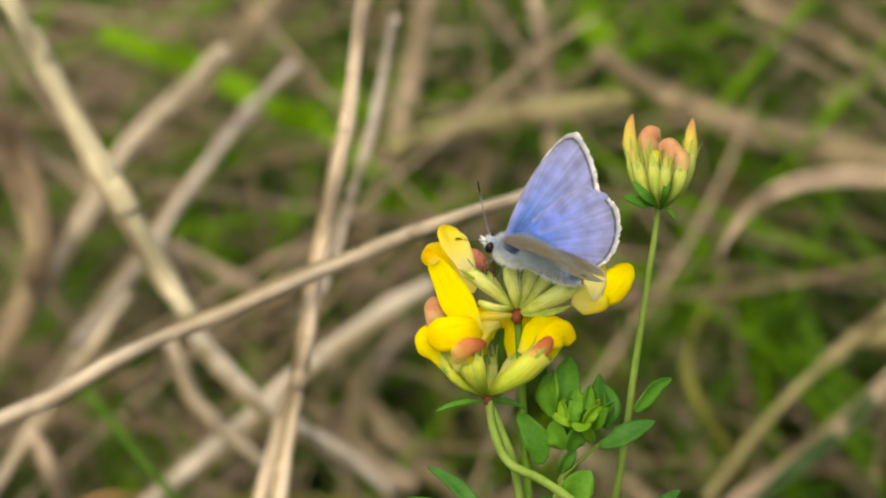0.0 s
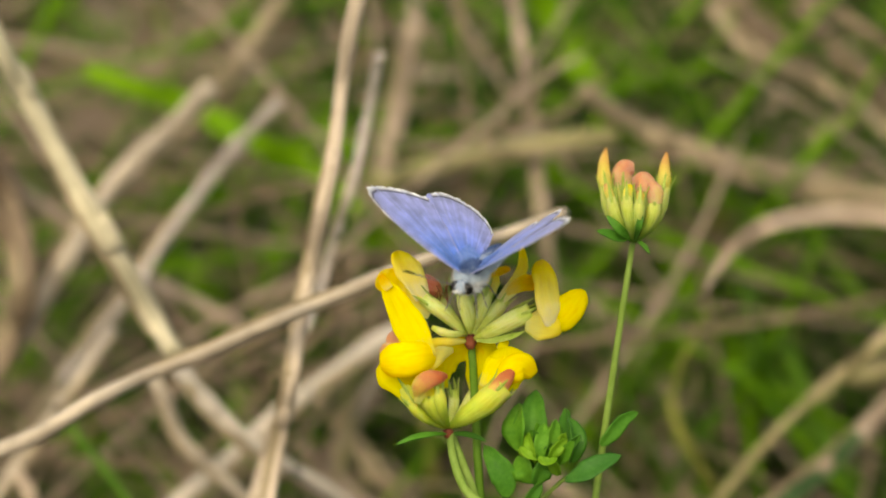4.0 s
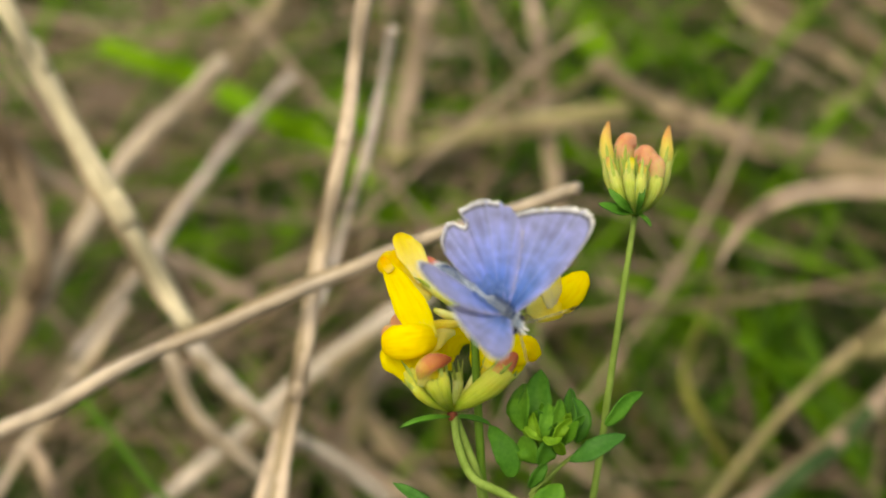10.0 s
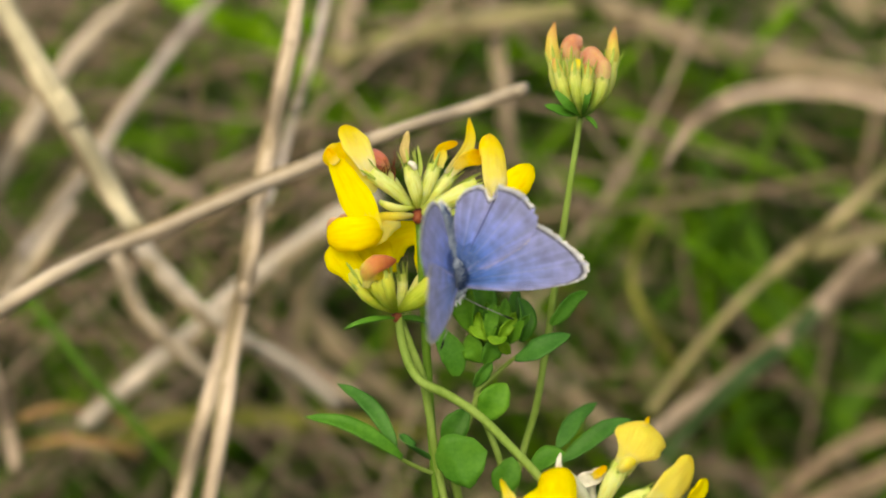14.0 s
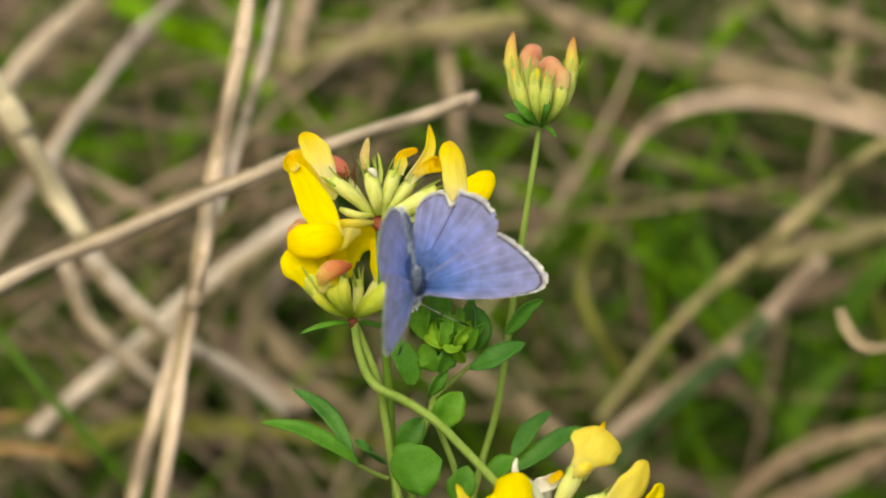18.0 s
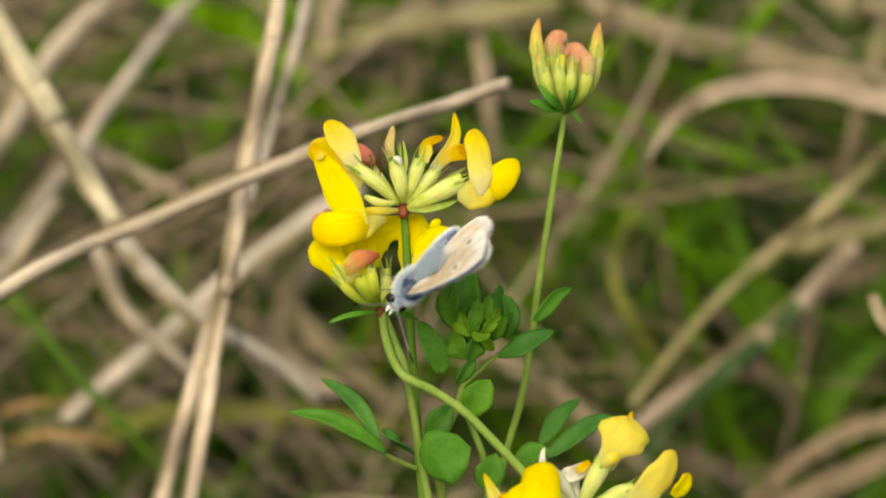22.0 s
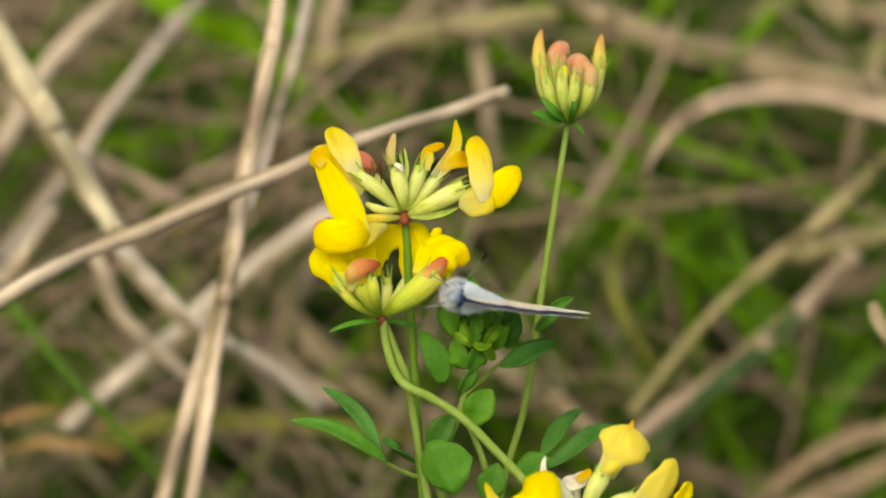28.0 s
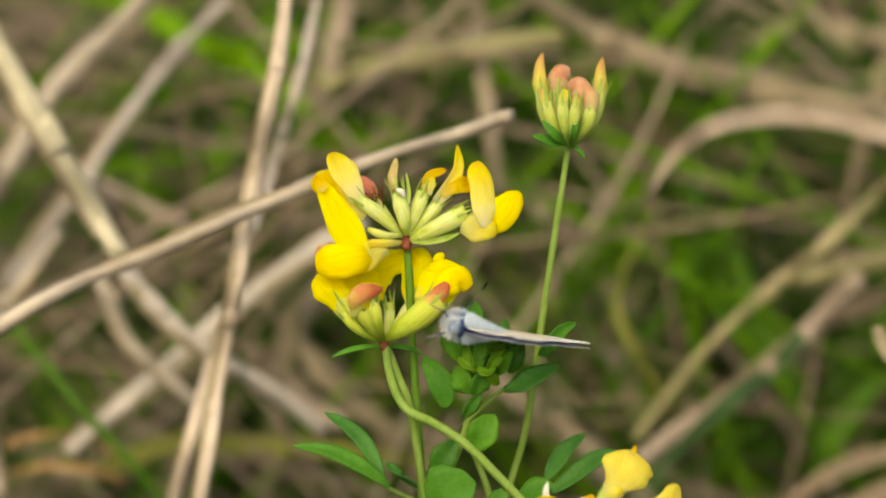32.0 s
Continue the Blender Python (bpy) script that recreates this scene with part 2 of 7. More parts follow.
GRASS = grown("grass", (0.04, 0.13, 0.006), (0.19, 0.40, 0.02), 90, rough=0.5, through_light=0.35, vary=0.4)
# darker copy of the grass: the thicket's shade is put into its colour
GRASS_SHADE = grown("grass_shade_tint", (0.015, 0.05, 0.004), (0.08, 0.19, 0.015), 90, rough=0.55, through_light=0.3, vary=0.4)
GRASS_OLIVE = grown("grass_olive", (0.09, 0.10, 0.018), (0.28, 0.29, 0.07), 90, rough=0.55, through_light=0.25, vary=0.4)
# near black: the shade at the bottom of the gaps is put into this colour
SHADED_SOIL = grown("soil", (0.005, 0.004, 0.003), (0.024, 0.019, 0.011), 45, rough=0.9, through_light=0.0, bump=1.0)

# ---- mesh helpers ----


def finish(name, bm, material, parent=None, label="", smooth=True):
    me = bpy.data.meshes.new(name)
    bmesh.ops.recalc_face_normals(bm, faces=bm.faces)
    bm.to_mesh(me)
    bm.free()
    for m in material if isinstance(material, (list, tuple)) else [material]:
        me.materials.append(m)
    if smooth:
        for p in me.polygons:
            p.use_smooth = True
    ob = new(name, me)
    if parent is not None:
        ob.parent = parent
        o = parent
        while o is not None:
            if "origin" in o:
                me.transform(Matrix.Translation(-Vector(o["origin"])))
            o = o.parent
    if label:
        tagged(ob, label)
    return ob


part = finish


def thing(name, origin, label, category, group="", kind=""):
    """An Empty at a thing's base. Its parts are drawn at their places in the world."""
    e = new(name)
    e.empty_display_size = 0.002
    e.location = origin
    e["origin"] = list(origin)
    return tagged(e, label, category, group, kind)


def bend(points, steps=4):
    """A smooth line through the points."""
    p = [Vector(q) for q in points]
    if len(p) == 2:
        return [p[0].lerp(p[1], i / steps) for i in range(steps + 1)]
    out = []
    for i in range(len(p) - 1):
        a, b, c, d = p[max(i - 1, 0)], p[i], p[i + 1], p[min(i + 2, len(p) - 1)]
        for s in range(steps):
            u = s / steps
            out.append(0.5 * ((2 * b) + (c - a) * u + (2 * a - 5 * b + 4 * c - d) * u * u + (3 * b - a - 3 * c + d) * u ** 3))
    out.append(p[-1])
    return out


def at_share(values, u):
    """A list of evenly spread values read at the share u."""
    if not isinstance(values, (list, tuple)):
        return values
    x = u * (len(values) - 1)
    i = min(int(x), len(values) - 2)
    s = x - i
    s = s * s * (3 - 2 * s) * 0.5 + s * 0.5
    return values[i] + (values[i + 1] - values[i]) * s


def tube(bm, line, radii, n=8, flat=1.0, side=None, wob=0.0):
    """A closed tube along a line; radii from start to end; flat squeezes it across side."""
    uvl = bm.loops.layers.uv.verify()
    rings, last = [], None
    for i, p in enumerate(line):
        d = (line[min(i + 1, len(line) - 1)] - line[max(i - 1, 0)]).normalized()
        a = Vector(side) if side is not None else (last if last is not None else (Vector((0, -1, 0.3)) if abs(d.z) > 0.7 else Vector((0, 0, 1))))
        a = (a - d * a.dot(d)).normalized()
        last = a
        b = d.cross(a)
        u = i / (len(line) - 1)
        r = at_share(radii, u)
        ring = []
        for j in range(n):
            w = 2 * math.pi * j / n
            k = r * (1 + (random.uniform(-wob, wob) if wob else 0))
            ring.append(bm.verts.new(p + a * math.cos(w) * k * flat + b * math.sin(w) * k))
        rings.append(ring)
    count = len(rings) - 1
    for i in range(count):
        for j in range(n):
            f = bm.faces.new((rings[i][j], rings[i][(j + 1) % n], rings[i + 1][(j + 1) % n], rings[i + 1][j]))
            for lp, (u, v) in zip(f.loops, ((i, j), (i, j + 1), (i + 1, j + 1), (i + 1, j))):
                lp[uvl].uv = (u / count, v / n)
    for ring, u in ((rings[0], 0.0), (rings[-1], 1.0)):
        f = bm.faces.new(ring)
        for lp in f.loops:
            lp[uvl].uv = (u, 0.5)
    return bm


def sheet(bm, line, widths, face, cup=0.0, thick=0.00012, n=6, frill=0.0, fold=0.0, wave=0.0):
    """A leaf or petal along a line: widths from base to tip, face its upper side, cup hollows it, fold creases the midrib."""
    uvl = bm.loops.layers.uv.verify()
    top, low = [], []
    phase = [random.uniform(0, 6.28) for _ in range(4)] if wave else None
    count = len(line) - 1
    for i, p in enumerate(line):
        d = (line[min(i + 1, count)] - line[max(i - 1, 0)]).normalized()
        f = Vector(face)
        f = (f - d * f.dot(d)).normalized()
        s = d.cross(f)
        u = i / count
        w = at_share(widths, u)
        if u > 0.82:
            w *= max(0.12, math.sqrt(max(0.0, 1 - ((u - 0.82) / 0.18) ** 2)))
        rt, rl = [], []
        for j in range(n + 1):
            x = 2 * j / n - 1
            h = cup * w * x * x + fold * w * abs(x) + (random.uniform(-frill, frill) * w if frill else 0)
            k = 1.0
            if wave:
                a, b = phase[:2] if x < 0 else phase[2:]
                k += wave * abs(x) * (math.sin(5 * u + a) + 0.5 * math.sin(13 * u + b))
                h += wave * w * 0.8 * math.sin(7 * u + 2.5 * x + a)
            q = p + s * (x * w * k) + f * h
            rt.append(bm.verts.new(q + f * thick))
            rl.append(bm.verts.new(q - f * thick))
        top.append(rt)
        low.append(rl)
    for rows, flip in ((top, False), (low, True)):
        for i in range(count):
            for j in range(n):
                vs = [rows[i][j], rows[i][j + 1], rows[i + 1][j + 1], rows[i + 1][j]]
                uvs = [(i, j), (i, j + 1), (i + 1, j + 1), (i + 1, j)]
                if flip:
                    vs.reverse(), uvs.reverse()
                fc = bm.faces.new(vs)
                for lp, (u, v) in zip(fc.loops, uvs):
                    lp[uvl].uv = (u / count, v / n)
    rim = [(0, j) for j in range(n)] + [(i, n) for i in range(count)] + [(count, j) for j in range(n, 0, -1)] + [(i, 0) for i in range(count, 0, -1)]
    for a, b in zip(rim, rim[1:] + rim[:1]):
        fc = bm.faces.new((top[a[0]][a[1]], low[a[0]][a[1]], low[b[0]][b[1]], top[b[0]][b[1]]))
        for lp, (u, v) in zip(fc.loops, (a, a, b, b)):
            lp[uvl].uv = (u / count, v / n)
    return bm


MM = 0.001
TOWARD = Vector((0, -0.906, 0.423))
UP = Vector((0, 0.42, 0.9))
TILT = Vector((0, -0.47, 0.88))

# ---- ground ----
bm = bmesh.new()
steps = [-60, -8, -2, -0.6] + [-0.4 + 0.03 * i for i in range(60)] + [1.6, 2.5, 5, 12, 60]
across = [-60, -8, -2, -0.9] + [-0.7 + 0.035 * i for i in range(41)] + [0.9, 2, 8, 60]
grid = [[bm.verts.new((x, y, 0.006 * noise.noise((x * 9, y * 9, 0.3)) - 0.004)) for x in across] for y in steps]
for i in range(len(steps) - 1):
    for j in range(len(across) - 1):
        bm.faces.new((grid[i][j], grid[i][j + 1], grid[i + 1][j + 1], grid[i + 1][j]))
tagged(finish("ground", bm, SHADED_SOIL), "soil and rotting litter under the meadow, coloured near black for shade", "ground", kind="structure")

# ---- dry stalks and blades behind the flowers, one by one ----


def stalk(points, width, material, label, flat=0.75, taper=1.0, name="dry_grass_stalk", group="dry stalks"):
    bm = bmesh.new()
    line = bend(points, 6)
    r = width * MM / 2
    radii = [r * (1 + 0.10 * math.sin(i * 2.1) + 0.06 * math.sin(i * 5.3)) * (1 + (taper - 1) * i / 12) for i in range(13)]
    tube(bm, line, radii, 8, flat, wob=0.05)
    ob = tagged(finish(name, bm, material), label, "grass stalk", group)
    for u in (0.28, 0.66):
        i = int(u * (len(line) - 2))
        bm = bmesh.new()
        d = (line[i + 1] - line[i]).normalized()
        tube(bm, [line[i] + d * s * r * 1.6 for s in (-1, -0.4, 0.4, 1)], [r * 0.98, r * 1.10, r * 1.12, r * 0.98], 10, flat)
        finish("joint", bm, material, ob)
    # a torn sheath still clasping part of the stem
    a, b = sorted((int(len(line) * (0.1 + 0.35 * abs(math.sin(width * 37)))), int(len(line) * (0.6 + 0.35 * abs(math.cos(width * 53 + line[0].x * 90))))))
    bm = bmesh.new()
    side = (line[-1] - line[0]).cross(TOWARD).normalized() * r
    piece = [p + side * (0.35 + 0.5 * i / (b - a)) + TOWARD * r * 0.5 for i, p in enumerate(line[a:b])]
    if len(piece) > 3:
        sheet(bm, piece, [r * 0.5, r * 0.75, r * 0.6, r * 0.45, r * 0.1], TOWARD, 0.3, 0.0001, 4)
        finish("leaf_sheath", bm, STEM_BROWN if width > 2.0 else STEM_DULL, ob)
    return ob


def blade(points, width, material, label, face=TOWARD, fold=0.25, name="grass_blade", group="grass blades"):
    bm = bmesh.new()
    w = width * MM / 2
    sheet(bm, bend(points, 6), [w * 0.8, w, w, w * 0.9, w * 0.6, w * 0.15], face, fold=fold, thick=0.0001, n=4)
    ob = tagged(finish(name, bm, material), label, "grass blade", group)
    bm = bmesh.new()
    f = Vector(face).normalized()
    tube(bm, [p + f * w * 0.08 for p in bend(points, 6)], [w * 0.12, w * 0.10, w * 0.04], 5)
    finish("midrib", bm, STRAW_PALE if "STRAW" in label.upper() else material, ob)
    return ob


stalk([(-0.02524, 0.05386, 0.17162), (-0.02739, 0.05318, 0.16196), (-0.02896, 0.05440, 0.15361), (-0.02953, 0.04550, 0.14774), (-0.03109, 0.04191, 0.14059), (-0.03320, 0.04466, 0.13093), (-0.03449, 0.03825, 0.12487), (-0.03530, 0.03151, 0.11914), (-0.03739, 0.03397, 0.10918), (-0.03878, 0.03118, 0.10249), (-0.03947, 0.02231, 0.09724), (-0.04242, 0.02020, 0.08208), (-0.04530, 0.01768, 0.06682)], 2.3, STEM_TAN, "upright straw-coloured dry grass stem", taper=0.95)
stalk([(-0.02476, 0.07717, 0.15205), (-0.02676, 0.08022, 0.14295), (-0.02820, 0.07672, 0.13680), (-0.02924, 0.06870, 0.13281), (-0.03186, 0.07045, 0.12525), (-0.03404, 0.07036, 0.11779), (-0.03606, 0.06135, 0.11312)], 1.5, STEM_LILAC, "thin pale dry grass stem leaning beside another", taper=0.6)
stalk([(0.00278, 0.03908, 0.14050), (-0.00436, 0.04307, 0.13613), (-0.01138, 0.03749, 0.13611), (-0.01834, 0.03386, 0.13489), (-0.02505, 0.03863, 0.13023), (-0.03206, 0.03569, 0.12820), (-0.03859, 0.02927, 0.12770), (-0.04708, 0.03226, 0.12245), (-0.05533, 0.03269, 0.11897), (-0.06213, 0.02504, 0.11832), (-0.07038, 0.02481, 0.11321), (-0.07980, 0.02772, 0.10791), (-0.09390, 0.01944, 0.10377)], 2.4, STEM_DULL, "bent dry stem with a broken grey tip", taper=1.35)
stalk([(-0.08907, 0.07441, 0.16915), (-0.08079, 0.06491, 0.15880), (-0.07734, 0.06701, 0.14937), (-0.07306, 0.06564, 0.14090), (-0.06708, 0.05656, 0.13523), (-0.06252, 0.05586, 0.12652), (-0.05860, 0.05735, 0.11675), (-0.05465, 0.05043, 0.11424)], 3.7, STEM_OLIVINE, "broad pale dry stem lying over the thatch", taper=0.9)
stalk([(-0.05449, 0.10262, 0.13876), (-0.06152, 0.10477, 0.13129), (-0.07230, 0.10211, 0.12120), (-0.07744, 0.09157, 0.11402), (-0.08267, 0.09018, 0.10592), (-0.08932, 0.09093, 0.09565)], 3.2, STEM_DULL, "tan dry stem slanting through the thatch")
stalk([(-0.04372, 0.10851, 0.13439), (-0.04813, 0.10830, 0.13005), (-0.05598, 0.10984, 0.12085), (-0.06300, 0.10048, 0.11319), (-0.06830, 0.09471, 0.10573), (-0.07526, 0.09744, 0.09639), (-0.08102, 0.09220, 0.09043)], 2.6, STEM_LILAC, "grey dry stem slanting through the thatch")
stalk([(-0.04275, 0.11048, 0.08287), (-0.03471, 0.10493, 0.07570), (-0.02589, 0.10037, 0.06593), (-0.01616, 0.09882, 0.05787)], 3.2, STEM_BROWN, "brownish stem low in the grass")
stalk([(-0.02859, 0.11180, 0.11825), (-0.02124, 0.11900, 0.11807), (-0.01052, 0.11984, 0.12102), (0.00112, 0.11546, 0.12433), (0.01177, 0.12072, 0.12368)], 4.3, STEM_OLIVE, "dry stem lying level behind the flowers")
stalk([(0.00693, 0.12207, 0.13149), (0.01282, 0.12447, 0.12609), (0.01881, 0.12680, 0.12166), (0.02627, 0.12003, 0.12088), (0.03501, 0.11996, 0.11830), (0.04530, 0.12509, 0.11381), (0.05650, 0.12051, 0.11284), (0.07634, 0.11600, 0.10774), (0.09059, 0.12086, 0.10098)], 4.9, STEM_BROWN, "thick brown dry stem lying aslant")
stalk([(-0.00771, 0.13052, 0.16230), (-0.00459, 0.12401, 0.14450), (-0.00317, 0.12105, 0.13641), (-0.00197, 0.12358, 0.12647), (-0.00101, 0.11595, 0.11887), (0.00013, 0.10957, 0.11202), (0.00146, 0.11103, 0.09867)], 2.5, STEM_ROSY, "pinkish grey dry stem standing upright", taper=0.8)
stalk([(-0.02136, 0.13620, 0.14922), (-0.02276, 0.12974, 0.13892), (-0.02510, 0.13175, 0.12699), (-0.02727, 0.12579, 0.11859), (-0.02892, 0.11758, 0.11219)], 3.3, STEM_ROSY, "tan dry stem leaning")
stalk([(-0.03980, 0.14295, 0.15251), (-0.05236, 0.13269, 0.13525), (-0.06541, 0.12796, 0.12037)], 2.6, STEM_BROWN, "brown dry stem far back")
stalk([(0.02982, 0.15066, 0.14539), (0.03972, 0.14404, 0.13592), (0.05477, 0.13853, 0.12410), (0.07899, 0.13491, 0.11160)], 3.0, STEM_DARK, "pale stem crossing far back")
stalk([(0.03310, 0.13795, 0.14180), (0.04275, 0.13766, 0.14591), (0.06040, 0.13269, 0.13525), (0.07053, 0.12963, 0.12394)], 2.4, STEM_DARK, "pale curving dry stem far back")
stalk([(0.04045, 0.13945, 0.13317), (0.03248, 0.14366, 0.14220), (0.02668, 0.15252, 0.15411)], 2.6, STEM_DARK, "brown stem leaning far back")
blade([(0.08515, 0.08245, 0.11314), (0.07033, 0.07815, 0.11967), (0.06080, 0.07790, 0.12281), (0.05115, 0.08443, 0.12299), (0.04103, 0.08095, 0.12407), (0.03447, 0.07602, 0.12437), (0.03039, 0.08037, 0.11968), (0.02724, 0.07924, 0.11603), (0.02470, 0.07172, 0.11465)], 3.2, STEM_ROSY, "broad withered brown leaf arching over", fold=0.4)
blade([(0.05522, 0.03657, 0.10894), (0.05572, 0.03375, 0.10762), (0.05717, 0.03283, 0.10565), (0.05926, 0.03245, 0.10484), (0.06283, 0.03435, 0.10417), (0.06844, 0.03752, 0.10150)], 1.8, STEM_BROWN, "cream-coloured curled dry leaf", fold=0.5)
stalk([(-0.07759, 0.06603, 0.07409), (-0.07152, 0.06801, 0.07488), (-0.06698, 0.07264, 0.07159), (-0.06071, 0.06749, 0.07228)], 2.0, RUST, "rusty bent leaf near the ground", flat=0.4)
stalk([(-0.07744, 0.06757, 0.06809), (-0.07024, 0.06400, 0.07130), (-0.06347, 0.06131, 0.07206), (-0.05903, 0.06625, 0.06727)], 2.4, RUST, "pale rusty leaf near the ground", flat=0.4)
blade([(-0.07019, 0.08707, 0.05624), (-0.06154, 0.08270, 0.06192), (-0.05314, 0.08495, 0.06394), (-0.04228, 0.09006, 0.06121), (-0.02463, 0.08553, 0.06256), (-0.01689, 0.08270, 0.06248), (-0.00560, 0.08828, 0.05890)], 3.2, GRASS_OLIVE, "yellowing green blade lying level", fold=0.2)
blade([(-0.00279, 0.14937, 0.14653), (0.00124, 0.15193, 0.13634), (0.00634, 0.14894, 0.12763), (0.01078, 0.14005, 0.12194), (0.01492, 0.14106, 0.11409), (0.01913, 0.14135, 0.10418), (0.02391, 0.13109, 0.09502), (0.02896, 0.12761, 0.08548), (0.03703, 0.12965, 0.07341)], 5.1, GRASS_LUSH, "bright green grass blade arching down", fold=0.2)
blade([(-0.07930, 0.12706, 0.13399), (-0.07079, 0.12811, 0.13031), (-0.06366, 0.13242, 0.12616), (-0.05600, 0.12624, 0.12431), (-0.04990, 0.12358, 0.12176), (-0.04268, 0.12875, 0.11635), (-0.03601, 0.12473, 0.11218), (-0.02827, 0.11856, 0.10920), (-0.02170, 0.12258, 0.10339)], 4.0, GRASS_LUSH, "fresh green blade among dry stems", fold=0.2)
blade([(0.03065, 0.08274, 0.07071), (0.02582, 0.08413, 0.07842), (0.02203, 0.08599, 0.08479), (0.02114, 0.08966, 0.09029), (0.02607, 0.09809, 0.09889)], 1.7, GRASS_OLIVE, "olive green stem bending in the grass", fold=0.3)
blade([(0.04492, 0.10548, 0.07216), (0.03883, 0.10866, 0.08370), (0.03589, 0.11404, 0.09525), (0.03325, 0.12401, 0.10716)], 4.0, GRASS_SHADE, "green blade standing upright behind", fold=0.2)
blade([(0.05674, 0.09799, 0.05609), (0.05060, 0.10203, 0.06948), (0.04373, 0.10866, 0.08370), (0.03999, 0.11672, 0.09626)], 3.6, GRASS_SHADE, "green blade leaning in the grass", fold=0.2)
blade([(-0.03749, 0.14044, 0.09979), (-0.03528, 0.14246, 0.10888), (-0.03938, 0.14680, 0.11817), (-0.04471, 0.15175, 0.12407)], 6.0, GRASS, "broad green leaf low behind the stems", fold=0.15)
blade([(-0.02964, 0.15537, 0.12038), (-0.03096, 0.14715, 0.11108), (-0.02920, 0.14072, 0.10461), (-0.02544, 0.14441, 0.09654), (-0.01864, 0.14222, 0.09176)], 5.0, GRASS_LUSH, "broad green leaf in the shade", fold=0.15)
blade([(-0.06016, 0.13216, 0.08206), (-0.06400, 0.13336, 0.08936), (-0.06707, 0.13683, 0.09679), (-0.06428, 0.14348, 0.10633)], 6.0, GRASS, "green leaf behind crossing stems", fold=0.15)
blade([(-0.04574, 0.11447, 0.06777), (-0.04654, 0.11691, 0.07774), (-0.04855, 0.12073, 0.08592), (-0.04675, 0.12682, 0.09425)], 3.6, GRASS_SHADE, "dark green blade behind the upright stem", fold=0.2)
blade([(-0.02055, 0.10681, 0.05133), (-0.02247, 0.10928, 0.06138), (-0.02147, 0.11352, 0.07047), (-0.01854, 0.11830, 0.07599)], 3.4, GRASS_SHADE, "dark green blade behind the flower stem", fold=0.2)
blade([(0.07993, 0.11562, 0.04658), (0.07446, 0.12253, 0.06612), (0.07138, 0.13120, 0.08471), (0.07684, 0.14348, 0.10633)], 4.4, GRASS_SHADE, "green blade at the thicket's edge", fold=0.2)

stalk([(-0.09535, 0.10116, 0.12915), (-0.08938, 0.09383, 0.11817), (-0.08616, 0.09073, 0.11152), (-0.08797, 0.08869, 0.10241), (-0.09628, 0.08686, 0.08902)], 2.4, STEM_DARK, "curved brown stem in the litter")
stalk([(-0.09339, 0.08849, 0.07359), (-0.08350, 0.09270, 0.08733), (-0.07406, 0.09848, 0.09974), (-0.06872, 0.10333, 0.10541)], 1.8, STEM_BROWN, "brown stem slanting in the litter")
stalk([(-0.04064, 0.09525, 0.07692), (-0.03590, 0.09842, 0.06832), (-0.02986, 0.09436, 0.06604), (-0.02474, 0.08901, 0.06558)], 2.9, STEM_ROSY, "rosy stem sloping in the thatch")
stalk([(-0.03008, 0.09975, 0.05514), (-0.03487, 0.10382, 0.06859), (-0.03093, 0.10923, 0.08019), (-0.02227, 0.11706, 0.08752)], 2.4, STEM_DULL, "dull stem behind the flower heads")
stalk([(0.00018, 0.10537, 0.06758), (0.00606, 0.09975, 0.06381), (0.01212, 0.10287, 0.05548), (0.01807, 0.09992, 0.05031)], 3.6, STEM_ROSY, "brown stem lying behind the shoot")

# litter and leaning stems
stalk([(-0.06760, 0.06782, 0.07184), (-0.06293, 0.06778, 0.07648), (-0.05090, 0.07202, 0.08557), (-0.04125, 0.07761, 0.09284), (-0.02895, 0.08694, 0.09865), (-0.02096, 0.09441, 0.10046)], 2.9, STEM_BLEACHED, "pale weathered stem low in the grass")
stalk([(-0.06131, 0.06734, 0.10395), (-0.05912, 0.06530, 0.09957), (-0.05695, 0.06470, 0.09354), (-0.05175, 0.06425, 0.08785), (-0.04646, 0.06571, 0.08151)], 2.3, STEM_DULL, "greyish dry stem lying low in the thatch")
stalk([(-0.05605, 0.06206, 0.10680), (-0.05303, 0.06041, 0.10328), (-0.04740, 0.05970, 0.09701), (-0.04158, 0.06141, 0.09123), (-0.03536, 0.06517, 0.08509), (-0.02671, 0.06924, 0.07489)], 2.8, STEM_BLEACHED, "whitish dry stem lying low in the thatch", taper=0.75)
stalk([(-0.03079, 0.11156, 0.08992), (-0.03299, 0.10684, 0.08453), (-0.03514, 0.10114, 0.07232), (-0.03677, 0.09788, 0.06059), (-0.03850, 0.09724, 0.04976)], 2.8, STEM_OLIVE, "tan stem standing behind the flower heads")
stalk([(-0.03872, 0.04021, 0.10837), (-0.04103, 0.04320, 0.10051), (-0.04196, 0.03698, 0.09716), (-0.04369, 0.03090, 0.09204), (-0.04645, 0.03334, 0.08226), (-0.04826, 0.02949, 0.07591), (-0.04952, 0.02097, 0.07153), (-0.05262, 0.02207, 0.06313)], 2.1, STEM_TAN, "yellowish dry stem splitting from the upright one", taper=1.1)
stalk([(0.07117, 0.08915, 0.11436), (0.06603, 0.08960, 0.11075), (0.06271, 0.09286, 0.10543), (0.05778, 0.08606, 0.10361), (0.05298, 0.08256, 0.10037), (0.04920, 0.08691, 0.09440), (0.04293, 0.08270, 0.09126), (0.03742, 0.07628, 0.08924), (0.03057, 0.07779, 0.07931), (0.02373, 0.07498, 0.07038)], 2.7, STEM_OLIVE, "olive dry stem slanting up through the grass", taper=0.8)
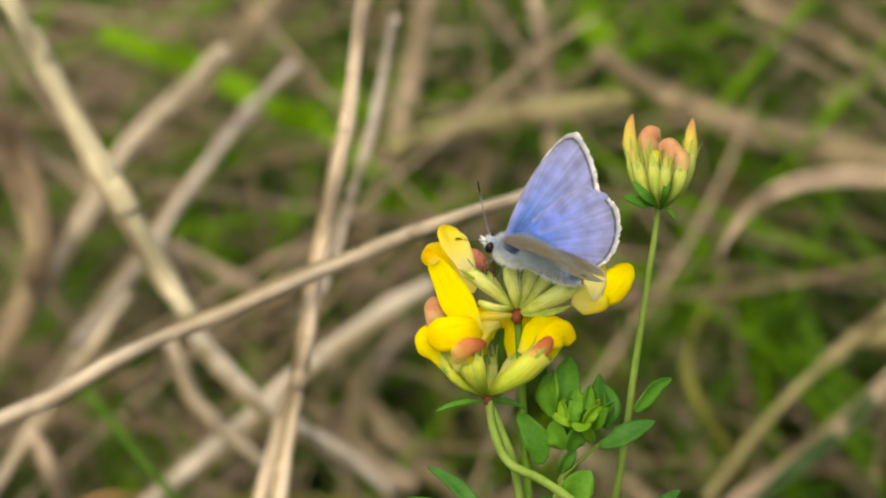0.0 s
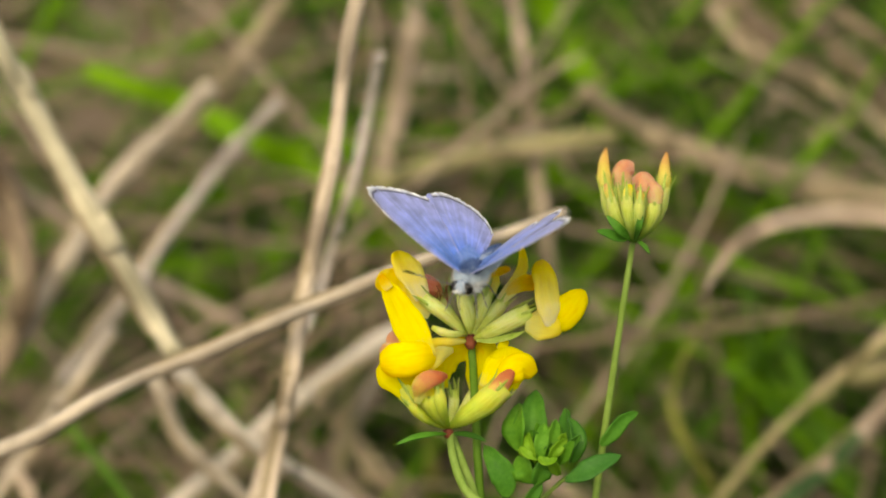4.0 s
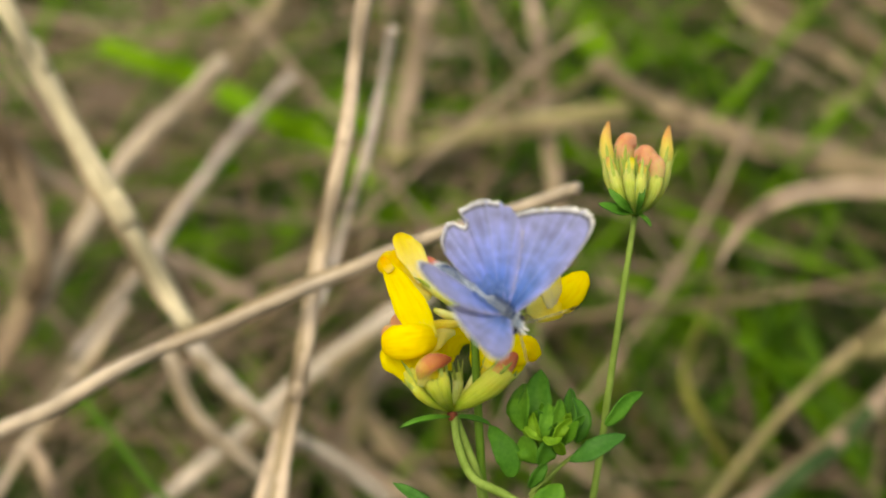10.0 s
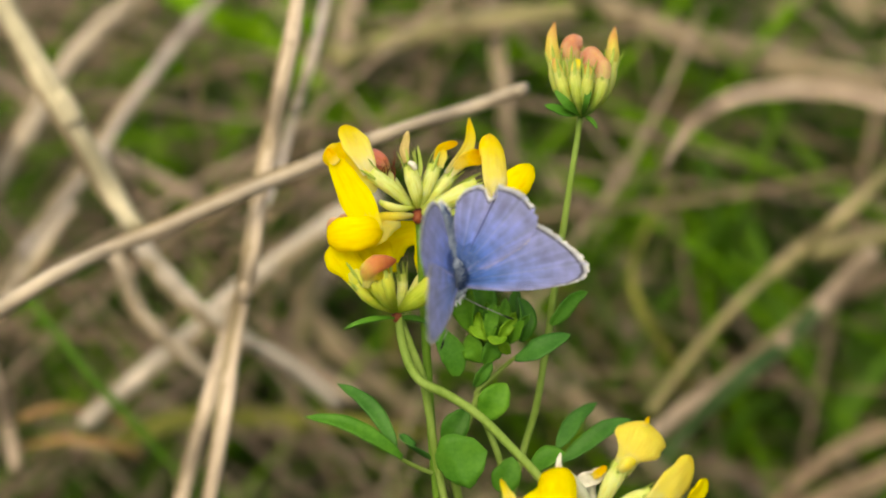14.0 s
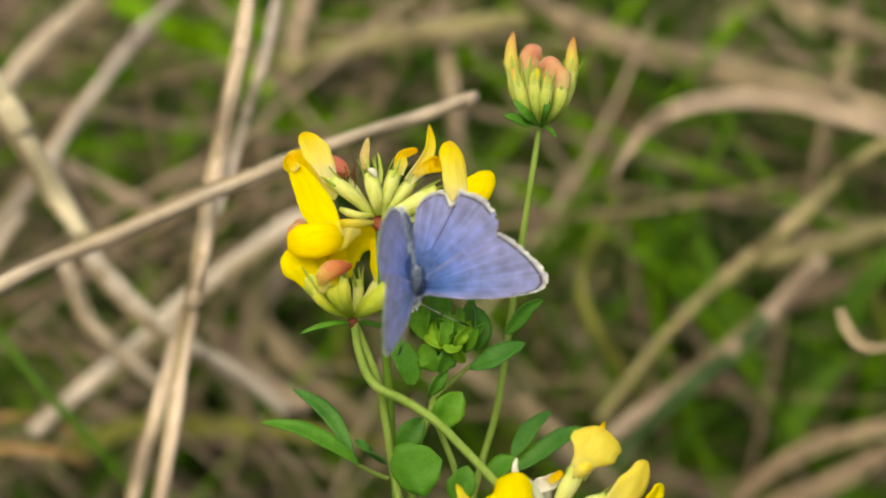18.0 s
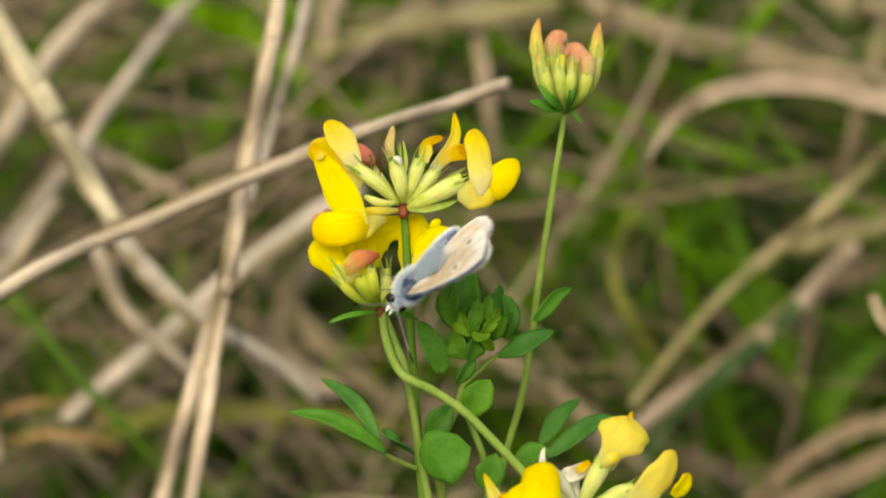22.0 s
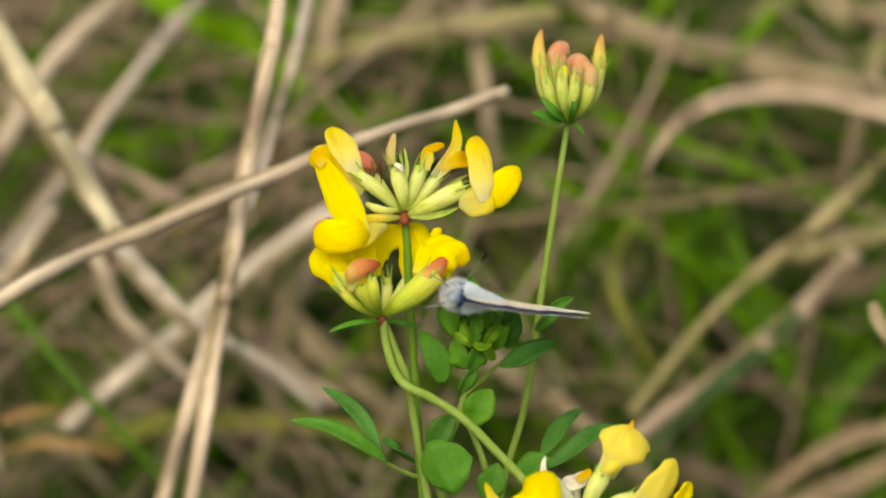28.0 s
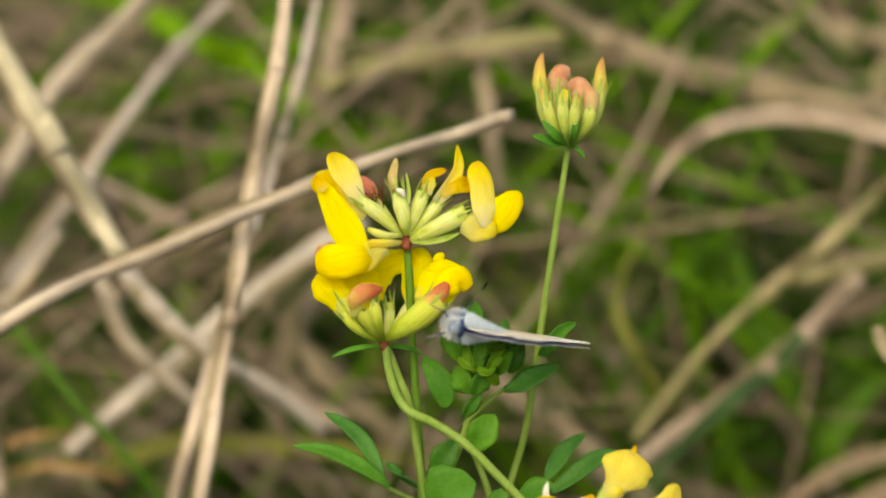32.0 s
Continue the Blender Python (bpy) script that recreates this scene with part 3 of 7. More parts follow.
stalk([(0.06009, 0.08549, 0.09453), (0.05430, 0.08728, 0.08654), (0.04897, 0.08011, 0.08434), (0.04329, 0.07688, 0.08101), (0.03652, 0.08038, 0.07331), (0.02980, 0.07607, 0.07064), (0.02397, 0.07000, 0.06889)], 3.3, STEM_ROSY, "dry stem slanting beside another", taper=0.8)
stalk([(0.07769, 0.09769, 0.09574), (0.07068, 0.10006, 0.09314), (0.06305, 0.09326, 0.09379), (0.05706, 0.09317, 0.09177), (0.05166, 0.09818, 0.08877)], 4.2, STEM_OLIVE, "straw stem lying level in the grass")
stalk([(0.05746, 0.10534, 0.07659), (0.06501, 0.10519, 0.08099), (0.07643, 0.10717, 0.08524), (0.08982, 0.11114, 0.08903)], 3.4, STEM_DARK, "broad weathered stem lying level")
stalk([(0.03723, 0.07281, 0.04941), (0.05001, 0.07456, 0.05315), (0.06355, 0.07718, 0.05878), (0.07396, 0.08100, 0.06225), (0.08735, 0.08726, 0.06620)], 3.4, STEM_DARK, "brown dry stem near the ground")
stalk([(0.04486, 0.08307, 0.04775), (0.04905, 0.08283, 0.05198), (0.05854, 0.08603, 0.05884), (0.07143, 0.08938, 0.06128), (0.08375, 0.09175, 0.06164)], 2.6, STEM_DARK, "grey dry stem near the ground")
blade([(0.05027, 0.07711, 0.08834), (0.04505, 0.07659, 0.08198), (0.03892, 0.06901, 0.08123), (0.03368, 0.06860, 0.07584), (0.02861, 0.07080, 0.06825), (0.02371, 0.06347, 0.06525)], 2.7, GRASS_TEAL, "bluish green blade beside a slanting stem", fold=0.3)
blade([(-0.07403, 0.06382, 0.09639), (-0.06841, 0.05925, 0.09132), (-0.06181, 0.05423, 0.08529), (-0.05556, 0.05141, 0.07923), (-0.04965, 0.05011, 0.07171), (-0.04333, 0.04825, 0.06301)], 1.5, GRASS_SHADE, "narrow green blade in the litter", fold=0.3)
blade([(0.06511, 0.09030, 0.07746), (0.06697, 0.09150, 0.08476), (0.07396, 0.09469, 0.09161), (0.08124, 0.09872, 0.09552)], 4.0, GRASS_SHADE, "dark green blade over the weathered stem", fold=0.2)
blade([(0.05474, 0.08889, 0.05551), (0.05747, 0.08966, 0.06189), (0.06315, 0.09283, 0.06869), (0.06799, 0.09653, 0.07190)], 4.2, GRASS_SHADE, "broad green blade in the thicket", fold=0.2)
blade([(0.05846, 0.07466, 0.04391), (0.06017, 0.07493, 0.04923), (0.06820, 0.07893, 0.05779), (0.07460, 0.08308, 0.06197)], 2.6, GRASS_SHADE, "green blade rising from the litter", fold=0.2)
blade([(0.03431, 0.13512, 0.06472), (0.03731, 0.13552, 0.07032), (0.04255, 0.13774, 0.07507), (0.04694, 0.14312, 0.08189)], 4.0, GRASS, "green blade in the middle of the thicket", fold=0.2)
blade([(0.01800, 0.13645, 0.06758), (0.02002, 0.13774, 0.07507), (0.02107, 0.14039, 0.08077), (0.01853, 0.14535, 0.08666)], 3.4, GRASS, "green blade behind the bud stem", fold=0.2)
for n, (x, y, dx, dy) in enumerate(((840, 260, 60, 200), (880, 480, 130, 60), (980, 500, 60, 130), (900, 380, 90, -120), (350, 520, 110, 90), (560, 640, 150, 40))):
    a = Vector((-0.08076, 0.14609, 0.11193))
    right, down = (Vector((0.02225, 0.14609, 0.11193)) - a) / 1000, (Vector((-0.08076, 0.10257, 0.01857)) - a) / 1000
    p = a + right * x + down * y
    q = p + right * dx + down * dy
    stalk([p, p.lerp(q, 0.4) + right * 14, q, q + (q - p) * 0.3 - right * 12], 2.6 + 0.4 * math.sin(n), (STEM_BROWN, STEM_DULL)[n % 2], "dull dry stem deep in the thatch", taper=0.7)

# the greener side of the thicket, its shade put into the blades' dark colour
blade([(0.00834, 0.15924, 0.06912), (0.00773, 0.16063, 0.08158), (0.00664, 0.16615, 0.09341), (0.00940, 0.17357, 0.10460)], 4.5, GRASS_SHADE, "dark green blade close behind the bud stem", fold=0.2)
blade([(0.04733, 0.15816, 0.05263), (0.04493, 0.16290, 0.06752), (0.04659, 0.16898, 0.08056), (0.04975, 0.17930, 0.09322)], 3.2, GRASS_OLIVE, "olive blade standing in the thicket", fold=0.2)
blade([(0.06115, 0.15373, 0.03366), (0.06314, 0.15950, 0.05076), (0.05979, 0.16657, 0.06592), (0.06227, 0.17550, 0.08035)], 3.4, GRASS_SHADE, "green blade standing in the thicket", fold=0.2)
blade([(0.07858, 0.13651, 0.02038), (0.07280, 0.14216, 0.03723), (0.07498, 0.14863, 0.05110), (0.08078, 0.15506, 0.06017)], 4.0, GRASS_SHADE, "broad green blade at the thicket's foot", fold=0.2)
blade([(0.04275, 0.12863, 0.02242), (0.04795, 0.13144, 0.03317), (0.05870, 0.13508, 0.04097), (0.07190, 0.13867, 0.04395)], 3.0, GRASS_SHADE, "green blade leaning across the foot of the thicket", fold=0.2)
blade([(-0.03149, 0.14039, 0.01688), (-0.02028, 0.14011, 0.02338), (-0.00926, 0.14058, 0.02438), (0.00177, 0.14093, 0.02039)], 4.0, GRASS_SHADE, "green leaf low behind the flower stems", fold=0.2)
blade([(-0.08249, 0.15726, 0.05306), (-0.07979, 0.15036, 0.04535), (-0.08089, 0.14663, 0.03736), (-0.07679, 0.14467, 0.02841)], 3.5, GRASS_SHADE, "green leaf in the litter", fold=0.2)
blade([(-0.05290, 0.13615, 0.02435), (-0.05704, 0.13763, 0.03225), (-0.06031, 0.14039, 0.03817), (-0.05946, 0.14539, 0.04417)], 3.0, GRASS_SHADE, "green leaf between dry stems", fold=0.2)
stalk([(0.06207, 0.12256, 0.08512), (0.06551, 0.12522, 0.10030), (0.06950, 0.13197, 0.11478), (0.07214, 0.14172, 0.12622)], 2.4, STEM_BROWN, "brown stem standing in the thicket")
stalk([(0.04632, 0.13176, 0.11906), (0.05403, 0.13153, 0.12330), (0.06492, 0.13070, 0.12151), (0.07794, 0.13050, 0.11635)], 2.4, STEM_BROWN, "bleached stem lying in the thicket")
stalk([(-0.03800, 0.10574, 0.05279), (-0.03722, 0.11206, 0.05971), (-0.03549, 0.10968, 0.06987), (-0.03380, 0.11432, 0.07650)], 3.2, STEM_ROSY, "dull brown stem upright behind the flower head")
stalk([(-0.03203, 0.06975, 0.05231), (-0.02446, 0.06919, 0.05585), (-0.01334, 0.06880, 0.05501), (-0.00223, 0.07132, 0.05568)], 2.2, STEM_BROWN, "brown stem near the ground")
stalk([(0.01122, 0.09339, 0.06515), (0.01694, 0.08917, 0.06084), (0.02272, 0.08755, 0.05735), (0.03056, 0.08562, 0.04850)], 2.6, STEM_BROWN, "brown stem sloping down behind the leaves")

# more stems and blades that can be told apart
stalk([(-0.09357, 0.09290, 0.13628), (-0.09025, 0.09247, 0.13111), (-0.08761, 0.09501, 0.12236), (-0.08401, 0.08732, 0.11642), (-0.08309, 0.08278, 0.11136), (-0.08656, 0.08601, 0.10253), (-0.09004, 0.08115, 0.09612), (-0.09434, 0.07287, 0.09041)], 3.7, STEM_DARK, "weathered stem bowed over the litter")
stalk([(-0.10039, 0.11130, 0.12607), (-0.09160, 0.10475, 0.12280), (-0.08512, 0.10807, 0.11597), (-0.07874, 0.10832, 0.11123), (-0.06998, 0.10046, 0.10814), (-0.06278, 0.10068, 0.10135)], 3.1, STEM_ROSY, "brown stem sloping behind the pale ones", taper=0.7)
stalk([(-0.08947, 0.05828, 0.07975), (-0.08459, 0.06792, 0.08581), (-0.07946, 0.07012, 0.09274), (-0.07253, 0.06817, 0.10251), (-0.06799, 0.07530, 0.10714)], 2.3, STEM_DULL, "tan stem rising out of the litter", taper=0.8)
stalk([(-0.08328, 0.06623, 0.08666), (-0.08020, 0.06253, 0.08254), (-0.07972, 0.06594, 0.07366), (-0.07795, 0.06096, 0.06717)], 2.3, STEM_ROSY, "short grey stem among the litter")
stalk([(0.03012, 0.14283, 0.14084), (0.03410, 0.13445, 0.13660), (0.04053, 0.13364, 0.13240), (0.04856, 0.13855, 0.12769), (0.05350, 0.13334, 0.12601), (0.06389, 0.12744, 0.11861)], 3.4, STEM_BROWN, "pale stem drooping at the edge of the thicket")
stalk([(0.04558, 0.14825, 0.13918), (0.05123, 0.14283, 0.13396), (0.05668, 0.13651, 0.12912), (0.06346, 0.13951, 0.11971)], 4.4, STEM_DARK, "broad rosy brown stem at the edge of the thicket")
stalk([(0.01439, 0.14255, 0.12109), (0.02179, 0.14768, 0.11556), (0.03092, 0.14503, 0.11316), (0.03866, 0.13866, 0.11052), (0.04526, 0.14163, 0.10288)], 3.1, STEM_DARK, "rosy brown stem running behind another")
stalk([(-0.02037, 0.16914, 0.11131), (-0.01476, 0.16224, 0.11078), (-0.00945, 0.16333, 0.10982), (-0.00415, 0.16937, 0.10887)], 7.5, RUST, "rust-coloured dead leaf deep in the thatch", flat=0.3)
stalk([(-0.02746, 0.16455, 0.12186), (-0.02094, 0.16107, 0.12125), (-0.01341, 0.15751, 0.12289), (-0.00617, 0.16299, 0.11944)], 4.7, STEM_ROSY, "rosy dead stem deep in the thatch")
blade([(-0.03651, 0.14781, 0.09675), (-0.03062, 0.15278, 0.09256), (-0.02530, 0.15190, 0.09120), (-0.01868, 0.14696, 0.09482)], 6.3, GRASS_LUSH, "short lush blade behind the flower head", fold=0.15)
blade([(-0.06900, 0.14052, 0.09846), (-0.06368, 0.14878, 0.10087), (-0.05703, 0.14753, 0.10520), (-0.04823, 0.14533, 0.11092), (-0.04155, 0.15319, 0.11364)], 5.4, GRASS_LUSH, "lush blade lying behind the stems", fold=0.15)
blade([(-0.05202, 0.13838, 0.08141), (-0.05477, 0.14627, 0.08492), (-0.05944, 0.14398, 0.09152), (-0.06171, 0.14511, 0.10002)], 4.6, GRASS_LUSH, "lush blade in the gap between stems", fold=0.15)
blade([(0.02076, 0.13782, 0.06787), (0.02118, 0.13932, 0.07642), (0.02360, 0.14890, 0.08151), (0.02722, 0.15116, 0.09089), (0.02534, 0.15025, 0.10137), (0.02245, 0.16018, 0.11009)], 4.7, GRASS, "green blade standing close behind the bud stem", fold=0.2)
blade([(0.04054, 0.12864, 0.06868), (0.03737, 0.13045, 0.07468), (0.03370, 0.13868, 0.07727), (0.02878, 0.13720, 0.08190)], 4.4, GRASS_LUSH, "bright blade bent over in the thicket", fold=0.2)
blade([(0.03327, 0.14671, 0.09152), (0.03265, 0.15230, 0.09949), (0.03377, 0.16099, 0.10531), (0.03498, 0.16010, 0.11565)], 4.9, GRASS_OLIVE, "olive blade upright in the thicket", fold=0.2)
blade([(0.06512, 0.11919, 0.03494), (0.06570, 0.12072, 0.04598), (0.06406, 0.12044, 0.05546), (0.06804, 0.13026, 0.06215), (0.07122, 0.13369, 0.06862)], 6.2, GRASS_SHADE, "broad dark blade standing in the thicket", fold=0.2)
blade([(-0.02323, 0.11326, 0.05453), (-0.02200, 0.12223, 0.05915), (-0.02385, 0.12254, 0.06928), (-0.02214, 0.12318, 0.07909)], 3.5, GRASS, "green blade close behind the flower stem", fold=0.2)
stalk([(-0.02694, 0.11804, 0.11698), (-0.01943, 0.12338, 0.11556), (-0.00951, 0.12038, 0.12125), (-0.00176, 0.11954, 0.12408)], 3.9, STEM_DULL, "tan stem crossing level far back")
stalk([(-0.07100, 0.11283, 0.10171), (-0.06191, 0.10639, 0.10036), (-0.05210, 0.10328, 0.09645), (-0.04509, 0.10758, 0.08983)], 2.6, STEM_ROSY, "rosy stem sloping under the grey one", taper=0.8)
stalk([(0.00531, 0.13365, 0.09011), (0.01185, 0.12680, 0.08680), (0.01867, 0.12863, 0.07719), (0.02593, 0.12563, 0.06782)], 5.7, STEM_ROSY, "rosy brown stem behind the bud stem", taper=0.8)
stalk([(0.00614, 0.10555, 0.06416), (0.01114, 0.10501, 0.05885), (0.01687, 0.09679, 0.05651), (0.02190, 0.09609, 0.04905)], 4.4, STEM_DULL, "pale stem low behind the leaves", taper=0.8)
blade([(0.02322, 0.12759, 0.05414), (0.02432, 0.12884, 0.06399), (0.02233, 0.13863, 0.06982), (0.02417, 0.14164, 0.07885)], 5.0, GRASS_LUSH, "green blade upright behind the bud stem", fold=0.2)
blade([(0.00535, 0.12944, 0.07400), (0.00784, 0.12202, 0.06953), (0.01156, 0.12323, 0.05866), (0.01470, 0.12168, 0.05248)], 4.3, GRASS, "green blade sloping behind the leaves", fold=0.2)
blade([(-0.06726, 0.13167, 0.09723), (-0.06175, 0.12713, 0.09356), (-0.05751, 0.13012, 0.08341), (-0.05636, 0.12563, 0.07528)], 5.1, GRASS_LUSH, "green blade bent beneath the dry stem", fold=0.2)
blade([(-0.05125, 0.14195, 0.11192), (-0.04655, 0.14299, 0.10273), (-0.04801, 0.13375, 0.09635), (-0.05208, 0.13054, 0.08992)], 5.2, GRASS_LUSH, "green blade behind the upright stem", fold=0.2)
blade([(-0.03563, 0.13612, 0.10308), (-0.03149, 0.13881, 0.09205), (-0.03495, 0.13281, 0.08446), (-0.03765, 0.12588, 0.08077)], 4.9, GRASS, "green blade between the flowers and the stem", fold=0.2)
blade([(-0.08617, 0.11180, 0.07279), (-0.08080, 0.11214, 0.06367), (-0.07645, 0.11205, 0.05234), (-0.07342, 0.10365, 0.04771)], 4.0, GRASS_LUSH, "green blade in the litter at the edge", fold=0.2)
blade([(-0.05697, 0.12464, 0.08134), (-0.05378, 0.11663, 0.07607), (-0.05745, 0.11794, 0.06648), (-0.05623, 0.11694, 0.05787)], 3.9, GRASS, "green blade low behind crossing stems", fold=0.2)
blade([(-0.07084, 0.14029, 0.10933), (-0.06646, 0.14340, 0.10265), (-0.06885, 0.14239, 0.09522), (-0.07099, 0.13349, 0.09096)], 5.2, GRASS, "broad green blade behind the slanting stems", fold=0.2)
blade([(0.01935, 0.12570, 0.08079), (0.02165, 0.12759, 0.06870), (0.02470, 0.12356, 0.05925), (0.03043, 0.11526, 0.05434)], 4.1, GRASS, "green blade arching low beside the bud stem", fold=0.2)
blade([(0.03494, 0.12799, 0.07078), (0.03825, 0.12774, 0.06179), (0.03756, 0.12856, 0.05212), (0.03501, 0.12001, 0.04725)], 4.6, GRASS_SHADE, "dark green blade low in the thicket", fold=0.2)

# ---- the thicket itself ----


# gaps placed to fit the camera's view: stems cleared along its line of sight
SIGHT_LINE = Vector((0, 0.91, -0.41))
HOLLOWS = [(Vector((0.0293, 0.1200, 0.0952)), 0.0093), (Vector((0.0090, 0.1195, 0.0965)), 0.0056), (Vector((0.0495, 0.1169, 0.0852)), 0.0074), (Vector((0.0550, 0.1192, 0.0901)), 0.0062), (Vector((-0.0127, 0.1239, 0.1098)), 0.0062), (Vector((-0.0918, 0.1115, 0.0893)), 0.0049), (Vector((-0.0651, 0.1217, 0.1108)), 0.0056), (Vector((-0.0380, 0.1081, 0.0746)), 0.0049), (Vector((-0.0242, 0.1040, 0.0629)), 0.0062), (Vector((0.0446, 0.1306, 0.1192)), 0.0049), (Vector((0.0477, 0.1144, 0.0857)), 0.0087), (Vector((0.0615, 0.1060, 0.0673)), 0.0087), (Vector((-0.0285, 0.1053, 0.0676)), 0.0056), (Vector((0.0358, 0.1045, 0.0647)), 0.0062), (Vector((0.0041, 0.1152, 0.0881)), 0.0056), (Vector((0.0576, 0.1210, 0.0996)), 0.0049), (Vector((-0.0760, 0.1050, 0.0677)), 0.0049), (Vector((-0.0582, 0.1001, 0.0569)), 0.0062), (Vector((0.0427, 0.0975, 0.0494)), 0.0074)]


def tangle(name, count, material, label, low, high, width, seed, lying, y0=0.10, lean=0.0):
    """Countless stems: many thin strips in one mesh."""
    rnd = random.Random(seed)
    verts, faces = [], []
    for _ in range(count):
        y = y0 + (0.72 - y0) * rnd.random() ** 1.3
        x = rnd.uniform(-0.30, 0.30)
        if rnd.random() > 0.5 + lean * x / 0.30:
            x = -x if lean * x < 0 else x
        x *= 0.45 + 0.9 * y
        length = rnd.uniform(low, high)
        turn = rnd.uniform(0, math.tau)
        lift = rnd.uniform(0.0, 0.5) if rnd.random() < lying else rnd.uniform(0.7, 1.45)
        d = Vector((math.cos(turn) * math.cos(lift), math.sin(turn) * math.cos(lift) * 0.6, math.sin(lift)))
        p = Vector((x, y, rnd.uniform(0.0, 0.045) if rnd.random() < lying else 0.0))
        w = rnd.uniform(*width) / 2
        q = p + d * length * 0.6
        if any((q - c - SIGHT_LINE * (q - c).dot(SIGHT_LINE)).length < r for c, r in HOLLOWS) and rnd.random() < 0.8:
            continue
        s = d.cross(Vector((0, -0.8, 0.6)))
        s = (s.normalized() if s.length > 0.05 else Vector((1, 0, 0)))
        f = d.cross(s).normalized()
        droop = rnd.uniform(0.0, 0.5) * length
        sway = rnd.uniform(-0.25, 0.25) * length
        base = len(verts)
        n = 5
        for i in range(n + 1):
            u = i / n
            c = p + d * (length * u) + Vector((0, 0, -droop * u * u)) + s * (sway * u * u)
            c.z = max(c.z, 0.002)
            k = w * (1.0 if i < n - 1 else (0.7 if i < n else 0.15))
            verts += [c - s * k, c + f * k * 0.5, c + s * k, c - f * k * 0.3]
        for i in range(n):
            b = base + i * 4
            for j in range(4):
                faces.append((b + j, b + (j + 1) % 4, b + 4 + (j + 1) % 4, b + 4 + j))
    me = bpy.data.meshes.new(name)
    me.from_pydata([tuple(v) for v in verts], [], faces)
    me.materials.append(material)
    for q in me.polygons:
        q.use_smooth = True
    return tagged(new(name, me), label, "grass", kind="stuff")


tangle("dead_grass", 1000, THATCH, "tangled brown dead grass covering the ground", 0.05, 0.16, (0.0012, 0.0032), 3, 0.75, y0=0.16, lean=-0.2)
tangle("bleached_grass", 330, STRAW_PALE, "bleached dry stems in the tangle", 0.06, 0.17, (0.0014, 0.0032), 5, 0.75, lean=-0.2)
tangle("brown_grass", 420, STRAW_BROWN, "brown dry stems in the tangle", 0.06, 0.17, (0.0014, 0.0036), 6, 0.7)
tangle("shaded_grass", 700, GRASS_SHADE, "green grass coloured dark for the shade of dead stems", 0.03, 0.12, (0.0015, 0.0050), 17, 0.2, lean=0.45)
tangle("green_grass", 900, GRASS, "green grass growing through dead stems", 0.03, 0.12, (0.0015, 0.0045), 7, 0.2, lean=0.15)
tangle("olive_grass", 400, GRASS_OLIVE, "yellowing grass among dead stems", 0.04, 0.12, (0.0015, 0.0038), 9, 0.35, lean=0.2)


def drift(name, count, material, label, seed, width, near, far, lean=0.0, steep=0.6, also=None):
    """Stems spread over the camera's view, leaning across one another at the height of the flowers."""
    rnd = random.Random(seed)
    corner, right, down, away = (Vector(p) for p in ((-0.05607, 0.01334, 0.15851), (0.01545, 0.01334, 0.15851), (-0.05607, -0.01688, 0.09369), (-0.07370, 0.10816, 0.12524)))
    right, down, away = (right - corner) / 1000, (down - corner) / 1000, (away - corner) / 100
    verts, faces, tints = [], [], []
    made = 0
    while made < count:
        x = rnd.uniform(-450, 1950)
        tint = 1 if also and rnd.random() < also[1] else 0
        if rnd.random() < abs(lean) and (x - 750) * lean < 0:
            x = 1500 - x
        y, deep = rnd.uniform(-350, 1150), rnd.uniform(near, far)
        turn = rnd.choice((-1, 1)) * rnd.gauss(0.85 if rnd.random() < steep else 0.25, 0.3)
        length = rnd.uniform(160, 480)
        grow = 1 + deep / 320
        mid = corner + (right * x + down * y) + away * deep
        made += 1
        if any((mid - c - SIGHT_LINE * (mid - c).dot(SIGHT_LINE)).length < r for c, r in HOLLOWS) and rnd.random() < 0.85:
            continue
        top = mid + (right * math.cos(turn) - down * math.sin(turn)) * length * grow * (1 if turn > 0 else -1) * (1 if math.sin(turn) > 0 else 1)
        if top.z < mid.z:
            mid, top = top, mid
        d = (mid - top).normalized()
        reach = min(0.16, mid.z / max(0.05, -d.z))
        foot = mid + d * reach
        bow = Vector((rnd.uniform(-0.004, 0.004), 0, rnd.uniform(-0.004, 0.004)))
        line = [foot, mid.lerp(foot, 0.5) + bow * 0.5, mid + bow, mid.lerp(top, 0.5) + bow, top]
        line = bend(line, 3)
        w = rnd.uniform(*width) * MM / 2
        base = len(verts)
        n = len(line) - 1
        for i, c in enumerate(line):
            d = (line[min(i + 1, n)] - line[max(i - 1, 0)]).normalized()
            s = d.cross(TOWARD)
            s = s.normalized() if s.length > 0.05 else Vector((1, 0, 0))
            f = s.cross(d).normalized()
            k = w * (0.35 + 0.65 * min(1, i / n * 2.2)) * (1 if i < n else 0.3)
            verts += [c - s * k, c + f * k * 0.5, c + s * k, c - f * k * 0.4]
        for i in range(n):
            b = base + i * 4
            for j in range(4):
                faces.append((b + j, b + (j + 1) % 4, b + 4 + (j + 1) % 4, b + 4 + j))
                tints.append(tint)
    me = bpy.data.meshes.new(name)
    me.from_pydata([tuple(v) for v in verts], [], faces)
    me.materials.append(material)
    if also:
        me.materials.append(also[0])
    me.polygons.foreach_set("material_index", tints)
    for q in me.polygons:
        q.use_smooth = True
    return tagged(new(name, me), label, "grass", kind="stuff")


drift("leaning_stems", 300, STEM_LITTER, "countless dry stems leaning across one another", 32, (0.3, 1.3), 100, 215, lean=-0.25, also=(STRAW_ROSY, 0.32))
